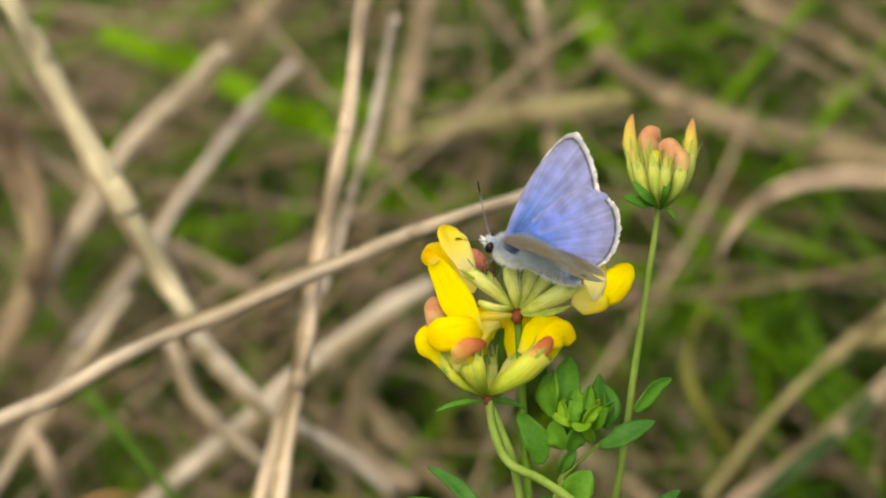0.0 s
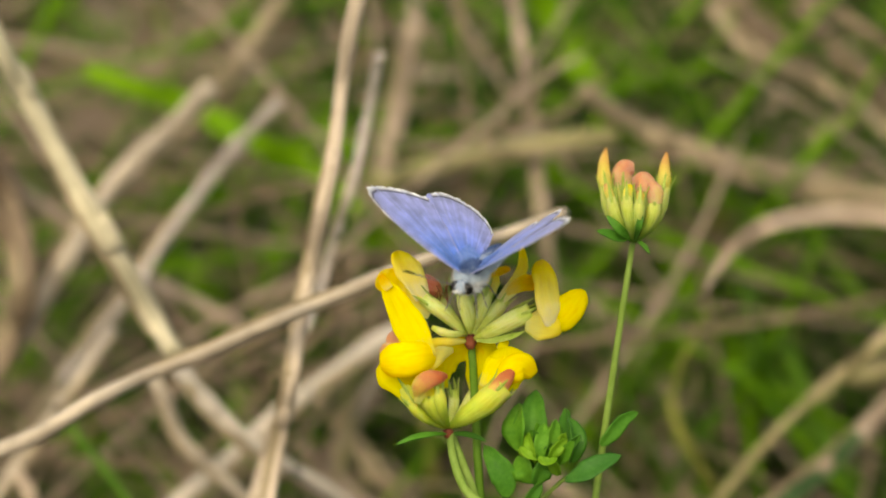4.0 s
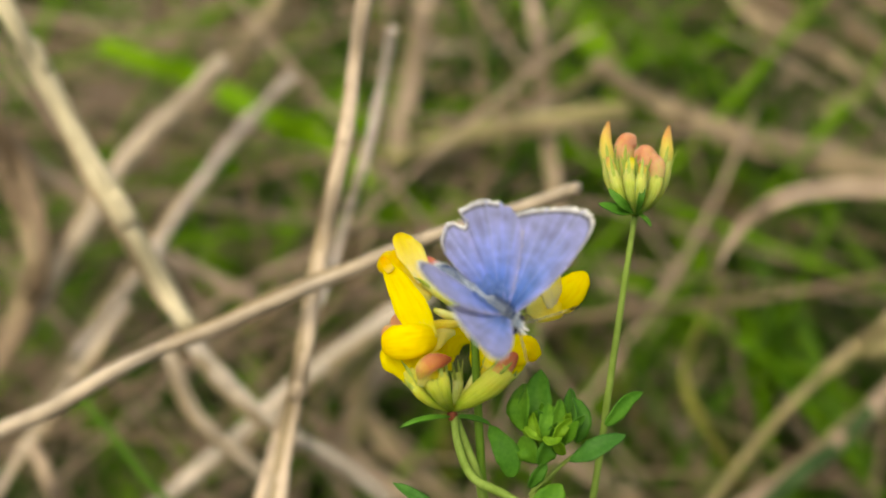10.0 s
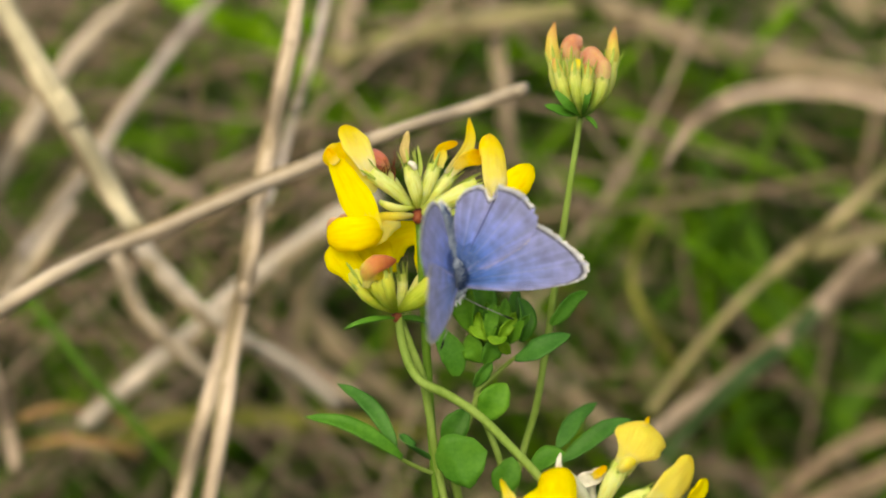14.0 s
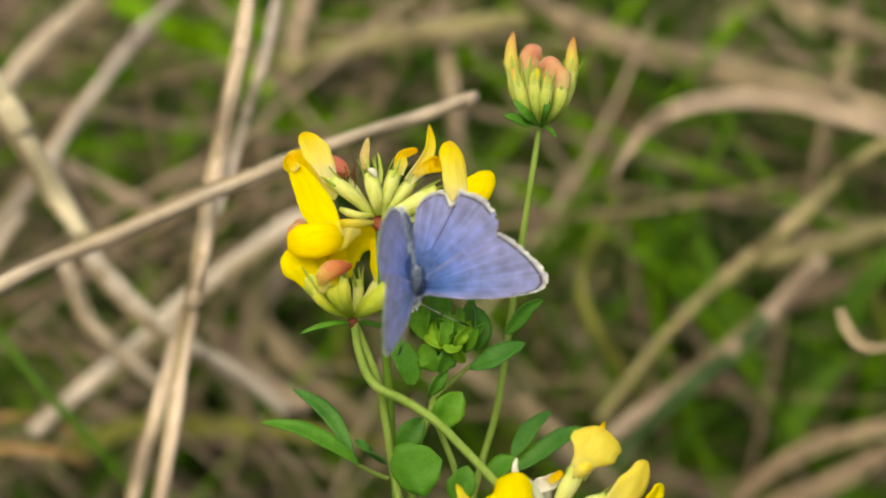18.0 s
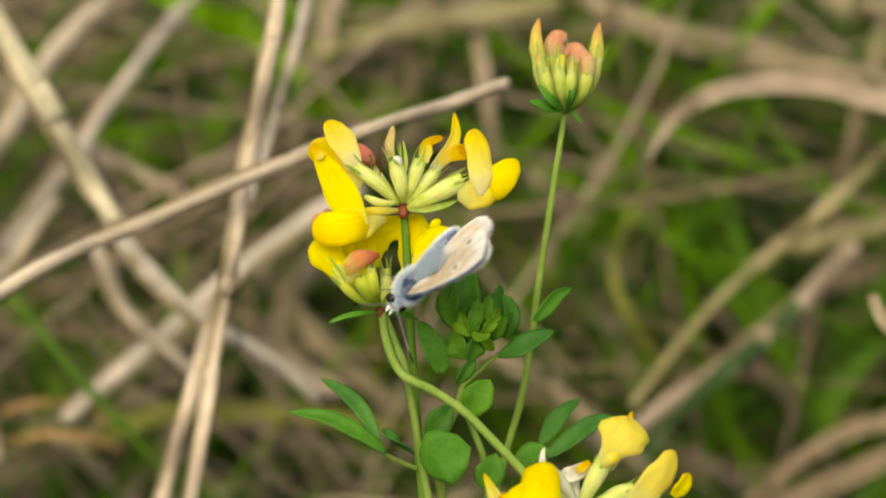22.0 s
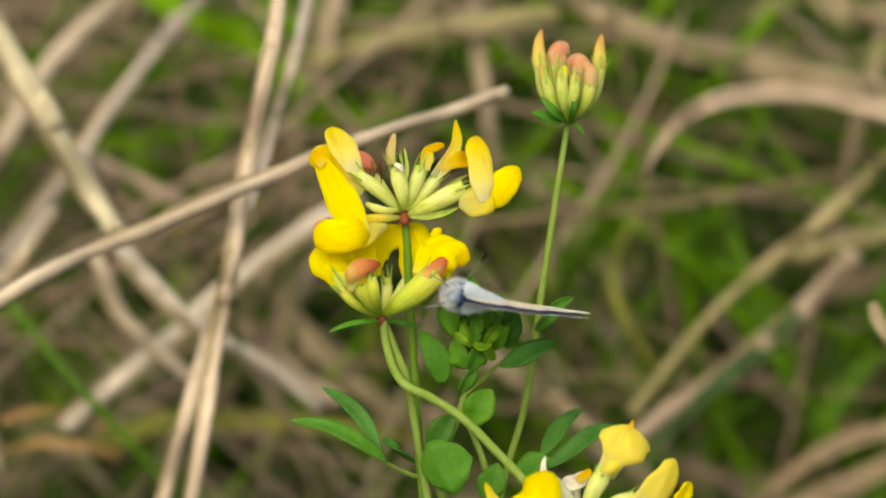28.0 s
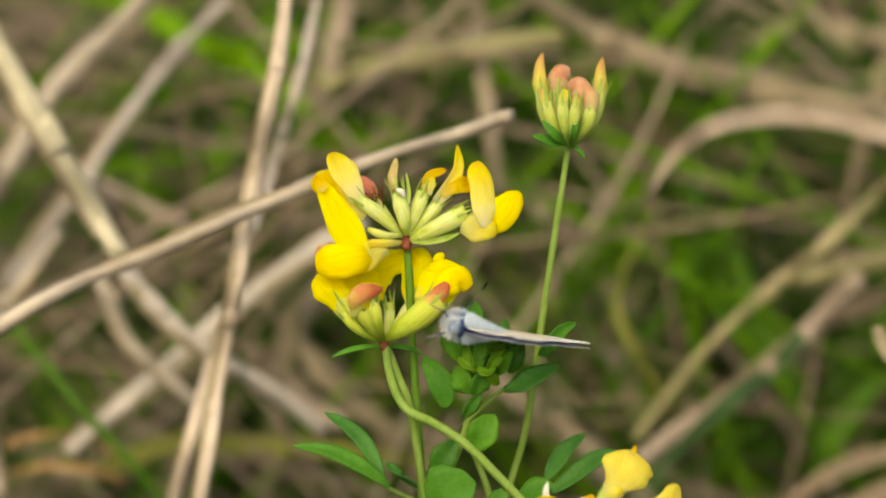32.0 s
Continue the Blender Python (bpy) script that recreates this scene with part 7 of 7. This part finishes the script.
    for ob in (budding,):
        walk(ob, [
            (0, swayed(ob, 0.00252, -0.00013, -0.00029)), (0.5, swayed(ob, 0.00099, 0.00014, 0.00030)), (1, swayed(ob, 0.00034, 0.00010, 0.00021)),
            (1.5, swayed(ob, 0.00220, 0.00001, 0.00001)), (2, swayed(ob, 0.00088, 0.00005, 0.00011)), (2.5, swayed(ob, 0.00099, 0.00010, 0.00021)),
            (3, swayed(ob, 0.00230, 0.00001, 0.00001)), (3.5, swayed(ob, 0.00154, 0.00005, 0.00011)), (5.5, swayed(ob, 0.00077, 0.00005, 0.00011)),
            (6, swayed(ob, 0.00088, 0.00005, 0.00011)), (6.5, swayed(ob, 0.00077, 0.00010, 0.00021)), (7, swayed(ob, 0.00055, 0.00015, 0.00031)),
            (7.5, swayed(ob, 0.00022, 0.00014, 0.00030)), (8, swayed(ob, 0.00054, 0.00010, 0.00021)), (8.5, swayed(ob, 0.00022, 0.00010, 0.00021)),
            (9, swayed(ob, 0.00000, 0.00010, 0.00021)), (9.5, swayed(ob, -0.00066, 0.00010, 0.00021)), (10, swayed(ob, -0.00033, 0.00010, 0.00021)),
            (10.5, swayed(ob, -0.00022, 0.00001, 0.00001)), (11, swayed(ob, -0.00077, 0.00010, 0.00021)), (11.5, swayed(ob, -0.00088, 0.00015, 0.00031)),
            (12, swayed(ob, -0.00131, 0.00015, 0.00031)), (12.5, swayed(ob, -0.00077, 0.00014, 0.00030)), (13, swayed(ob, -0.00044, 0.00015, 0.00031)),
            (13.5, swayed(ob, -0.00033, 0.00010, 0.00021)), (14, swayed(ob, -0.00054, 0.00005, 0.00011)), (14.5, swayed(ob, -0.00044, 0.00010, 0.00021)),
            (16.5, swayed(ob, 0.00000, 0.00005, 0.00011)), (17, swayed(ob, 0.00011, 0.00001, 0.00001)), (17.5, swayed(ob, 0.00044, 0.00001, 0.00001)),
            (18, swayed(ob, 0.00066, 0.00001, 0.00001)), (18.5, swayed(ob, 0.00099, 0.00005, 0.00011)), (19, swayed(ob, 0.00142, 0.00001, 0.00001)),
            (19.5, swayed(ob, -0.00011, 0.00005, 0.00011)), (20, swayed(ob, 0.00000, 0.00005, 0.00011)), (20.5, swayed(ob, 0.00000, 0.00010, 0.00021)),
            (21, swayed(ob, -0.00011, 0.00005, 0.00011)), (21.5, swayed(ob, 0.00033, 0.00001, 0.00001)), (22, swayed(ob, -0.00022, 0.00001, 0.00001)),
            (22.5, swayed(ob, 0.00021, 0.00001, 0.00001)), (23, swayed(ob, 0.00011, 0.00005, 0.00011)), (23.5, swayed(ob, 0.00044, 0.00005, 0.00011)),
            (24, swayed(ob, 0.00000, 0.00001, 0.00001)), (24.5, swayed(ob, 0.00033, 0.00005, 0.00011)), (25, swayed(ob, 0.00044, 0.00001, 0.00001)),
            (25.5, swayed(ob, 0.00274, -0.00009, -0.00019)), (27.5, swayed(ob, 0.00040, -0.00011, -0.00023)), (28, swayed(ob, 0.00018, -0.00015, -0.00032)),
            (28.5, swayed(ob, 0.00007, -0.00015, -0.00032)), (29, swayed(ob, -0.00015, -0.00011, -0.00023)), (29.5, swayed(ob, -0.00004, -0.00010, -0.00022)),
            (30, swayed(ob, -0.00014, -0.00015, -0.00032)), (30.5, swayed(ob, -0.00026, -0.00010, -0.00022)), (31, swayed(ob, -0.00026, -0.00015, -0.00032)),
            (31.5, swayed(ob, -0.00026, -0.00010, -0.00022)), (32, swayed(ob, -0.00026, -0.00015, -0.00032)),
        ])
    for ob in (shoot,):
        walk(ob, [
            (0, swayed(ob, 0.00324, 0.00023, 0.00049)), (0.5, swayed(ob, 0.00079, 0.00037, 0.00080)), (1, swayed(ob, 0.00044, 0.00019, 0.00041)),
            (1.5, swayed(ob, 0.00141, 0.00030, 0.00065)), (2, swayed(ob, 0.00035, 0.00030, 0.00064)), (2.5, swayed(ob, 0.00079, 0.00041, 0.00089)),
            (3, swayed(ob, 0.00175, 0.00041, 0.00089)), (3.5, swayed(ob, 0.00132, 0.00045, 0.00096)), (5.5, swayed(ob, 0.00044, 0.00019, 0.00041)),
            (6, swayed(ob, 0.00077, 0.00024, 0.00051)), (6.5, swayed(ob, 0.00088, 0.00024, 0.00051)), (7, swayed(ob, 0.00088, 0.00033, 0.00071)),
            (7.5, swayed(ob, 0.00034, 0.00033, 0.00071)), (8, swayed(ob, 0.00055, 0.00024, 0.00051)), (8.5, swayed(ob, 0.00033, 0.00024, 0.00051)),
            (9, swayed(ob, -0.00011, 0.00024, 0.00051)), (9.5, swayed(ob, -0.00054, 0.00005, 0.00011)), (10, swayed(ob, -0.00021, 0.00010, 0.00021)),
            (10.5, swayed(ob, -0.00011, 0.00005, 0.00011)), (11, swayed(ob, -0.00044, 0.00019, 0.00041)), (11.5, swayed(ob, -0.00044, 0.00015, 0.00031)),
            (12, swayed(ob, -0.00076, 0.00015, 0.00031)), (12.5, swayed(ob, -0.00044, 0.00024, 0.00051)), (13, swayed(ob, -0.00010, 0.00019, 0.00041)),
            (13.5, swayed(ob, -0.00033, 0.00019, 0.00041)), (14, swayed(ob, -0.00044, 0.00015, 0.00031)), (14.5, swayed(ob, -0.00011, 0.00014, 0.00030)),
            (16.5, swayed(ob, 0.00000, 0.00015, 0.00031)), (17, swayed(ob, -0.00021, 0.00010, 0.00021)), (17.5, swayed(ob, 0.00011, 0.00010, 0.00021)),
            (18, swayed(ob, 0.00022, 0.00015, 0.00031)), (18.5, swayed(ob, 0.00055, 0.00015, 0.00031)), (19, swayed(ob, 0.00142, 0.00010, 0.00021)),
            (19.5, swayed(ob, 0.00000, 0.00015, 0.00031)), (20, swayed(ob, -0.00010, 0.00005, 0.00011)), (20.5, swayed(ob, 0.00022, 0.00014, 0.00030)),
            (21, swayed(ob, 0.00000, 0.00010, 0.00021)), (21.5, swayed(ob, 0.00022, 0.00010, 0.00021)), (22, swayed(ob, -0.00022, 0.00005, 0.00011)),
            (22.5, swayed(ob, 0.00033, 0.00005, 0.00011)), (23, swayed(ob, 0.00022, 0.00005, 0.00011)), (23.5, swayed(ob, 0.00055, 0.00010, 0.00021)),
            (24, swayed(ob, 0.00000, 0.00001, 0.00001)), (24.5, swayed(ob, 0.00032, 0.00005, 0.00012)), (25, swayed(ob, 0.00044, 0.00001, 0.00001)),
            (25.5, swayed(ob, 0.00285, 0.00024, 0.00051)), (27.5, swayed(ob, 0.00051, 0.00008, 0.00017)), (28, swayed(ob, 0.00007, -0.00001, -0.00003)),
            (28.5, swayed(ob, 0.00007, -0.00001, -0.00003)), (29, swayed(ob, -0.00004, 0.00003, 0.00007)), (29.5, swayed(ob, -0.00004, -0.00001, -0.00003)),
            (30, swayed(ob, -0.00004, -0.00001, -0.00003)), (30.5, swayed(ob, -0.00025, -0.00001, -0.00003)), (31, swayed(ob, -0.00026, -0.00001, -0.00003)),
            (31.5, swayed(ob, -0.00014, -0.00006, -0.00012)), (32, swayed(ob, -0.00004, -0.00010, -0.00022)),
        ])
    walk(butterfly, [
        (0, pose(-0.00492, 0.00107, 0.14447, 27.5, -19.4, 75.9)), (0.5, pose(-0.00960, 0.00137, 0.14633, 22.3, -28.0, 78.9)),
        (1, pose(-0.01100, 0.00076, 0.14555, 17.8, -3.5, 91.3)), (1.5, pose(-0.00909, 0.00077, 0.14592, 22.4, -22.2, 98.9)),
        (2, pose(-0.01083, 0.00057, 0.14627, 15.9, -4.6, 104.0)), (2.5, pose(-0.01074, 0.00037, 0.14624, 11.9, -6.4, 135.2)),
        (3, pose(-0.00664, 0.00061, 0.14697, 1.8, -20.7, 151.2)), (3.5, pose(-0.00737, 0.00039, 0.14727, 3.2, -10.8, 149.6)),
        (5.5, pose(-0.01117, -0.00084, 0.14706, -16.5, 15.8, -154.4)), (6, pose(-0.01026, -0.00138, 0.14622, 4.5, 3.5, -146.7)),
        (6.5, pose(-0.01039, -0.00157, 0.14637, 0.3, 7.6, -142.9)), (7, pose(-0.01073, -0.00170, 0.14660, -4.8, 12.1, -139.3)),
        (7.5, pose(-0.01114, -0.00203, 0.14640, -4.2, 14.5, -136.3)), (8, pose(-0.01093, -0.00220, 0.14648, -3.7, 16.9, -133.2)),
        (8.5, pose(-0.01105, -0.00272, 0.14568, -5.1, 19.2, -147.4)), (9, pose(-0.01150, -0.00338, 0.14471, -6.8, 21.1, -162.1)),
        (9.5, pose(-0.01028, -0.00798, 0.14418, -25.0, 25.2, -145.7)), (10, pose(-0.00787, -0.00874, 0.14328, -43.5, 34.0, -130.5)),
        (10.5, pose(-0.00633, -0.01023, 0.14072, -55.5, 36.2, -137.1)), (11, pose(-0.00733, -0.01208, 0.13925, -60.6, 40.7, -145.1)),
        (11.5, pose(-0.00579, -0.01009, 0.13758, -71.9, 25.7, -141.4)), (12, pose(-0.00708, -0.00866, 0.13491, -72.8, 10.1, -153.8)),
        (12.5, pose(-0.00575, -0.00813, 0.13421, -78.0, 7.6, -138.2)), (13, pose(-0.00634, -0.00679, 0.13440, -82.9, 5.0, -138.1)),
        (13.5, pose(-0.00627, -0.00672, 0.13443, -83.2, 5.6, -141.0)), (14, pose(-0.00641, -0.00678, 0.13441, -82.3, 5.5, -144.4)),
        (14.5, pose(-0.00605, -0.00680, 0.13439, -81.8, 5.5, -144.2)), (16.5, pose(-0.00577, -0.00668, 0.13461, -81.5, 6.0, -143.1)),
        (17, pose(-0.00584, -0.00673, 0.13449, -81.5, 5.9, -142.3)), (17.5, pose(-0.00552, -0.00668, 0.13459, -82.2, 5.0, -142.5)),
        (18, pose(-0.00541, -0.00661, 0.13469, -83.2, 4.1, -142.4)), (18.5, pose(-0.00438, -0.00704, 0.13365, -85.1, -0.5, -140.0)),
        (19, pose(-0.00271, -0.00749, 0.13273, -87.3, -5.4, -136.6)), (19.5, pose(-0.00521, -0.00656, 0.13179, -79.3, -27.9, -149.6)),
        (20, pose(-0.00764, -0.00829, 0.13211, -61.6, -47.3, 188.7)), (20.5, pose(-0.00786, -0.00788, 0.13253, -54.9, -56.0, -178.5)),
        (21, pose(-0.00809, -0.00746, 0.13294, -43.9, -63.9, 170.0)), (21.5, pose(-0.00843, -0.00733, 0.13247, -53.2, -55.8, 177.8)),
        (22, pose(-0.00877, -0.00720, 0.13200, -59.4, -47.3, 182.2)), (22.5, pose(-0.00703, -0.00432, 0.13133, -83.6, -19.6, -171.4)),
        (23, pose(-0.00521, -0.00410, 0.13192, -84.6, -1.2, 205.9)), (23.5, pose(-0.00543, -0.00414, 0.13118, -99.7, 13.2, -134.9)),
        (24, pose(-0.00564, -0.00418, 0.13044, -110.3, 31.5, 241.8)), (24.5, pose(-0.00496, -0.00423, 0.12996, -113.8, 37.9, -113.7)),
        (25, pose(-0.00428, -0.00428, 0.12948, -116.9, 44.4, 250.7)), (25.5, pose(-0.00289, -0.00437, 0.12982, -115.9, 48.4, -110.5)),
        (27.5, pose(-0.00333, -0.00530, 0.13070, -112.4, 64.8, -115.3)), (28, pose(-0.00373, -0.00536, 0.13017, -110.7, 66.1, -112.6)),
        (28.5, pose(-0.00377, -0.00524, 0.13005, -111.0, 66.3, -112.9)), (29, pose(-0.00401, -0.00524, 0.12986, -109.9, 66.0, -112.5)),
        (29.5, pose(-0.00391, -0.00527, 0.12957, -108.8, 65.3, -111.8)), (30, pose(-0.00392, -0.00519, 0.12946, -109.5, 65.5, -112.0)),
        (30.5, pose(-0.00424, -0.00510, 0.12933, -109.9, 65.8, -112.3)), (31, pose(-0.00435, -0.00498, 0.12917, -109.8, 66.2, -112.6)),
        (31.5, pose(-0.00423, -0.00481, 0.12911, -110.8, 66.6, -113.1)), (32, pose(-0.00421, -0.00473, 0.12896, -111.3, 66.5, -113.1)),
    ])
    walk(fore_left, [
        (0, hinged(-1, 51.7, -7)), (0.5, hinged(-1, 57.5, -7)), (1, hinged(-1, 40.7, -5)), (1.5, hinged(-1, 53.0, 0)), (2, hinged(-1, 43.2, -4)),
        (2.5, hinged(-1, 53.0, -3)), (3, hinged(-1, 43.4, -3)), (3.5, hinged(-1, 34.7, -2)), (5.5, hinged(-1, 37.9, 0)), (6, hinged(-1, 34.6, 0)),
        (6.5, hinged(-1, 31.1, 1)), (7, hinged(-1, 27.6, 2)), (7.5, hinged(-1, 28.5, 2)), (8, hinged(-1, 29.4, 1)), (8.5, hinged(-1, 35.0, 2)),
        (9, hinged(-1, 40.6, 4)), (9.5, hinged(-1, 38.8, 3)), (10, hinged(-1, 37.0, 2)), (10.5, hinged(-1, 41.5, 3)), (11, hinged(-1, 47.2, 4)),
        (11.5, hinged(-1, 61.8, 0)), (12, hinged(-1, 92.6, -8)), (12.5, hinged(-1, 50.4, -1)), (13, hinged(-1, 42.3, 0)), (13.5, hinged(-1, 41.8, 0)),
        (14, hinged(-1, 41.2, 0)), (14.5, hinged(-1, 40.5, 1)), (16.5, hinged(-1, 37.4, 3)), (17, hinged(-1, 36.6, 4)), (17.5, hinged(-1, 37.3, 3)),
        (18, hinged(-1, 38.1, 3)), (18.5, hinged(-1, 42.9, 2)), (19, hinged(-1, 47.7, 2)), (19.5, hinged(-1, 69.3, -11)), (20, hinged(-1, 91.0, -23)),
        (20.5, hinged(-1, 91.0, -23)), (21, hinged(-1, 91.0, -23)), (21.5, hinged(-1, 91.0, -23)), (22, hinged(-1, 91.0, -23)), (22.5, hinged(-1, 87.1, -2)),
        (23, hinged(-1, 89.4, -11)), (23.5, hinged(-1, 88.5, -12)), (24, hinged(-1, 87.6, -13)), (24.5, hinged(-1, 87.6, -13)), (25, hinged(-1, 87.6, -13)),
        (25.5, hinged(-1, 88.2, -11)), (27.5, hinged(-1, 89.6, -3)), (28, hinged(-1, 89.6, -3)), (28.5, hinged(-1, 89.6, -3)), (29, hinged(-1, 89.6, -3)),
        (29.5, hinged(-1, 89.6, -3)), (30, hinged(-1, 89.6, -3)), (30.5, hinged(-1, 89.6, -3)), (31, hinged(-1, 89.6, -3)), (31.5, hinged(-1, 89.6, -3)),
        (32, hinged(-1, 89.6, -3)),
    ])
    walk(hind_left, [
        (0, hinged(-1, 57.2)), (0.5, hinged(-1, 61.0)), (1, hinged(-1, 44.2)), (1.5, hinged(-1, 55.7)), (2, hinged(-1, 44.3)),
        (2.5, hinged(-1, 52.6)), (3, hinged(-1, 44.7)), (3.5, hinged(-1, 36.1)), (5.5, hinged(-1, 37.9)), (6, hinged(-1, 31.5)),
        (6.5, hinged(-1, 26.2)), (7, hinged(-1, 21.6)), (7.5, hinged(-1, 24.4)), (8, hinged(-1, 27.2)), (8.5, hinged(-1, 34.8)),
        (9, hinged(-1, 42.4)), (9.5, hinged(-1, 40.9)), (10, hinged(-1, 39.4)), (10.5, hinged(-1, 43.9)), (11, hinged(-1, 52.8)),
        (11.5, hinged(-1, 63.8)), (12, hinged(-1, 86.7)), (12.5, hinged(-1, 50.9)), (13, hinged(-1, 43.4)), (13.5, hinged(-1, 43.0)),
        (14, hinged(-1, 42.5)), (14.5, hinged(-1, 41.6)), (16.5, hinged(-1, 37.9)), (17, hinged(-1, 37.0)), (17.5, hinged(-1, 37.8)),
        (18, hinged(-1, 38.5)), (18.5, hinged(-1, 44.2)), (19, hinged(-1, 49.9)), (19.5, hinged(-1, 70.5)), (20, hinged(-1, 91.0)),
        (20.5, hinged(-1, 91.0)), (21, hinged(-1, 91.0)), (21.5, hinged(-1, 91.0)), (22, hinged(-1, 91.0)), (22.5, hinged(-1, 86.1)),
        (23, hinged(-1, 80.4)), (23.5, hinged(-1, 81.4)), (24, hinged(-1, 82.4)), (24.5, hinged(-1, 82.7)), (25, hinged(-1, 83.0)),
        (25.5, hinged(-1, 84.4)), (27.5, hinged(-1, 89.6)), (28, hinged(-1, 89.6)), (28.5, hinged(-1, 89.6)), (29, hinged(-1, 89.6)),
        (29.5, hinged(-1, 89.6)), (30, hinged(-1, 89.6)), (30.5, hinged(-1, 89.6)), (31, hinged(-1, 89.6)), (31.5, hinged(-1, 89.6)),
        (32, hinged(-1, 89.6)),
    ])
    walk(fore_right, [
        (0, hinged(1, 55.2, -7)), (0.5, hinged(1, 61.0, -7)), (1, hinged(1, 41.8, -5)), (1.5, hinged(1, 55.2, 0)), (2, hinged(1, 44.5, -4)),
        (2.5, hinged(1, 52.3, -3)), (3, hinged(1, 41.0, -3)), (3.5, hinged(1, 35.0, -2)), (5.5, hinged(1, 36.4, 0)), (6, hinged(1, 30.0, 0)),
        (6.5, hinged(1, 30.9, 1)), (7, hinged(1, 26.4, 2)), (7.5, hinged(1, 27.5, 2)), (8, hinged(1, 28.7, 1)), (8.5, hinged(1, 34.0, 2)),
        (9, hinged(1, 39.2, 4)), (9.5, hinged(1, 45.6, 3)), (10, hinged(1, 52.1, 2)), (10.5, hinged(1, 56.4, 3)), (11, hinged(1, 49.4, 4)),
        (11.5, hinged(1, 61.5, 0)), (12, hinged(1, 88.6, -5)), (12.5, hinged(1, 52.4, -1)), (13, hinged(1, 44.4, 0)), (13.5, hinged(1, 43.9, 0)),
        (14, hinged(1, 43.4, 0)), (14.5, hinged(1, 42.5, 1)), (16.5, hinged(1, 38.9, 3)), (17, hinged(1, 38.0, 4)), (17.5, hinged(1, 38.8, 3)),
        (18, hinged(1, 39.7, 3)), (18.5, hinged(1, 43.9, 2)), (19, hinged(1, 48.1, 2)), (19.5, hinged(1, 68.1, -10)), (20, hinged(1, 88.0, -22)),
        (20.5, hinged(1, 88.6, -22)), (21, hinged(1, 89.2, -21)), (21.5, hinged(1, 88.5, -22)), (22, hinged(1, 87.9, -22)), (22.5, hinged(1, 86.1, -2)),
        (23, hinged(1, 86.4, -9)), (23.5, hinged(1, 88.6, -11)), (24, hinged(1, 90.7, -14)), (24.5, hinged(1, 91.2, -14)), (25, hinged(1, 91.7, -14)),
        (25.5, hinged(1, 91.3, -12)), (27.5, hinged(1, 89.6, -3)), (28, hinged(1, 89.6, -3)), (28.5, hinged(1, 89.6, -3)), (29, hinged(1, 89.6, -3)),
        (29.5, hinged(1, 89.6, -3)), (30, hinged(1, 89.6, -3)), (30.5, hinged(1, 89.6, -3)), (31, hinged(1, 89.6, -3)), (31.5, hinged(1, 89.6, -3)),
        (32, hinged(1, 89.6, -3)),
    ])
    walk(hind_right, [
        (0, hinged(1, 56.0)), (0.5, hinged(1, 62.1)), (1, hinged(1, 38.6)), (1.5, hinged(1, 54.5)), (2, hinged(1, 42.9)),
        (2.5, hinged(1, 54.0)), (3, hinged(1, 40.5)), (3.5, hinged(1, 32.8)), (5.5, hinged(1, 36.4)), (6, hinged(1, 29.0)),
        (6.5, hinged(1, 31.6)), (7, hinged(1, 27.7)), (7.5, hinged(1, 28.3)), (8, hinged(1, 29.0)), (8.5, hinged(1, 35.8)),
        (9, hinged(1, 42.7)), (9.5, hinged(1, 49.8)), (10, hinged(1, 57.0)), (10.5, hinged(1, 58.6)), (11, hinged(1, 53.5)),
        (11.5, hinged(1, 62.9)), (12, hinged(1, 84.7)), (12.5, hinged(1, 50.8)), (13, hinged(1, 43.1)), (13.5, hinged(1, 41.4)),
        (14, hinged(1, 39.6)), (14.5, hinged(1, 38.5)), (16.5, hinged(1, 34.3)), (17, hinged(1, 33.3)), (17.5, hinged(1, 34.5)),
        (18, hinged(1, 35.7)), (18.5, hinged(1, 41.4)), (19, hinged(1, 47.0)), (19.5, hinged(1, 67.9)), (20, hinged(1, 88.8)),
        (20.5, hinged(1, 88.6)), (21, hinged(1, 88.5)), (21.5, hinged(1, 88.7)), (22, hinged(1, 88.9)), (22.5, hinged(1, 85.3)),
        (23, hinged(1, 82.5)), (23.5, hinged(1, 83.6)), (24, hinged(1, 84.8)), (24.5, hinged(1, 86.2)), (25, hinged(1, 87.5)),
        (25.5, hinged(1, 88.0)), (27.5, hinged(1, 89.6)), (28, hinged(1, 89.6)), (28.5, hinged(1, 89.6)), (29, hinged(1, 89.6)),
        (29.5, hinged(1, 89.6)), (30, hinged(1, 89.6)), (30.5, hinged(1, 89.6)), (31, hinged(1, 89.6)), (31.5, hinged(1, 89.6)),
        (32, hinged(1, 89.6)),
    ])


motions()
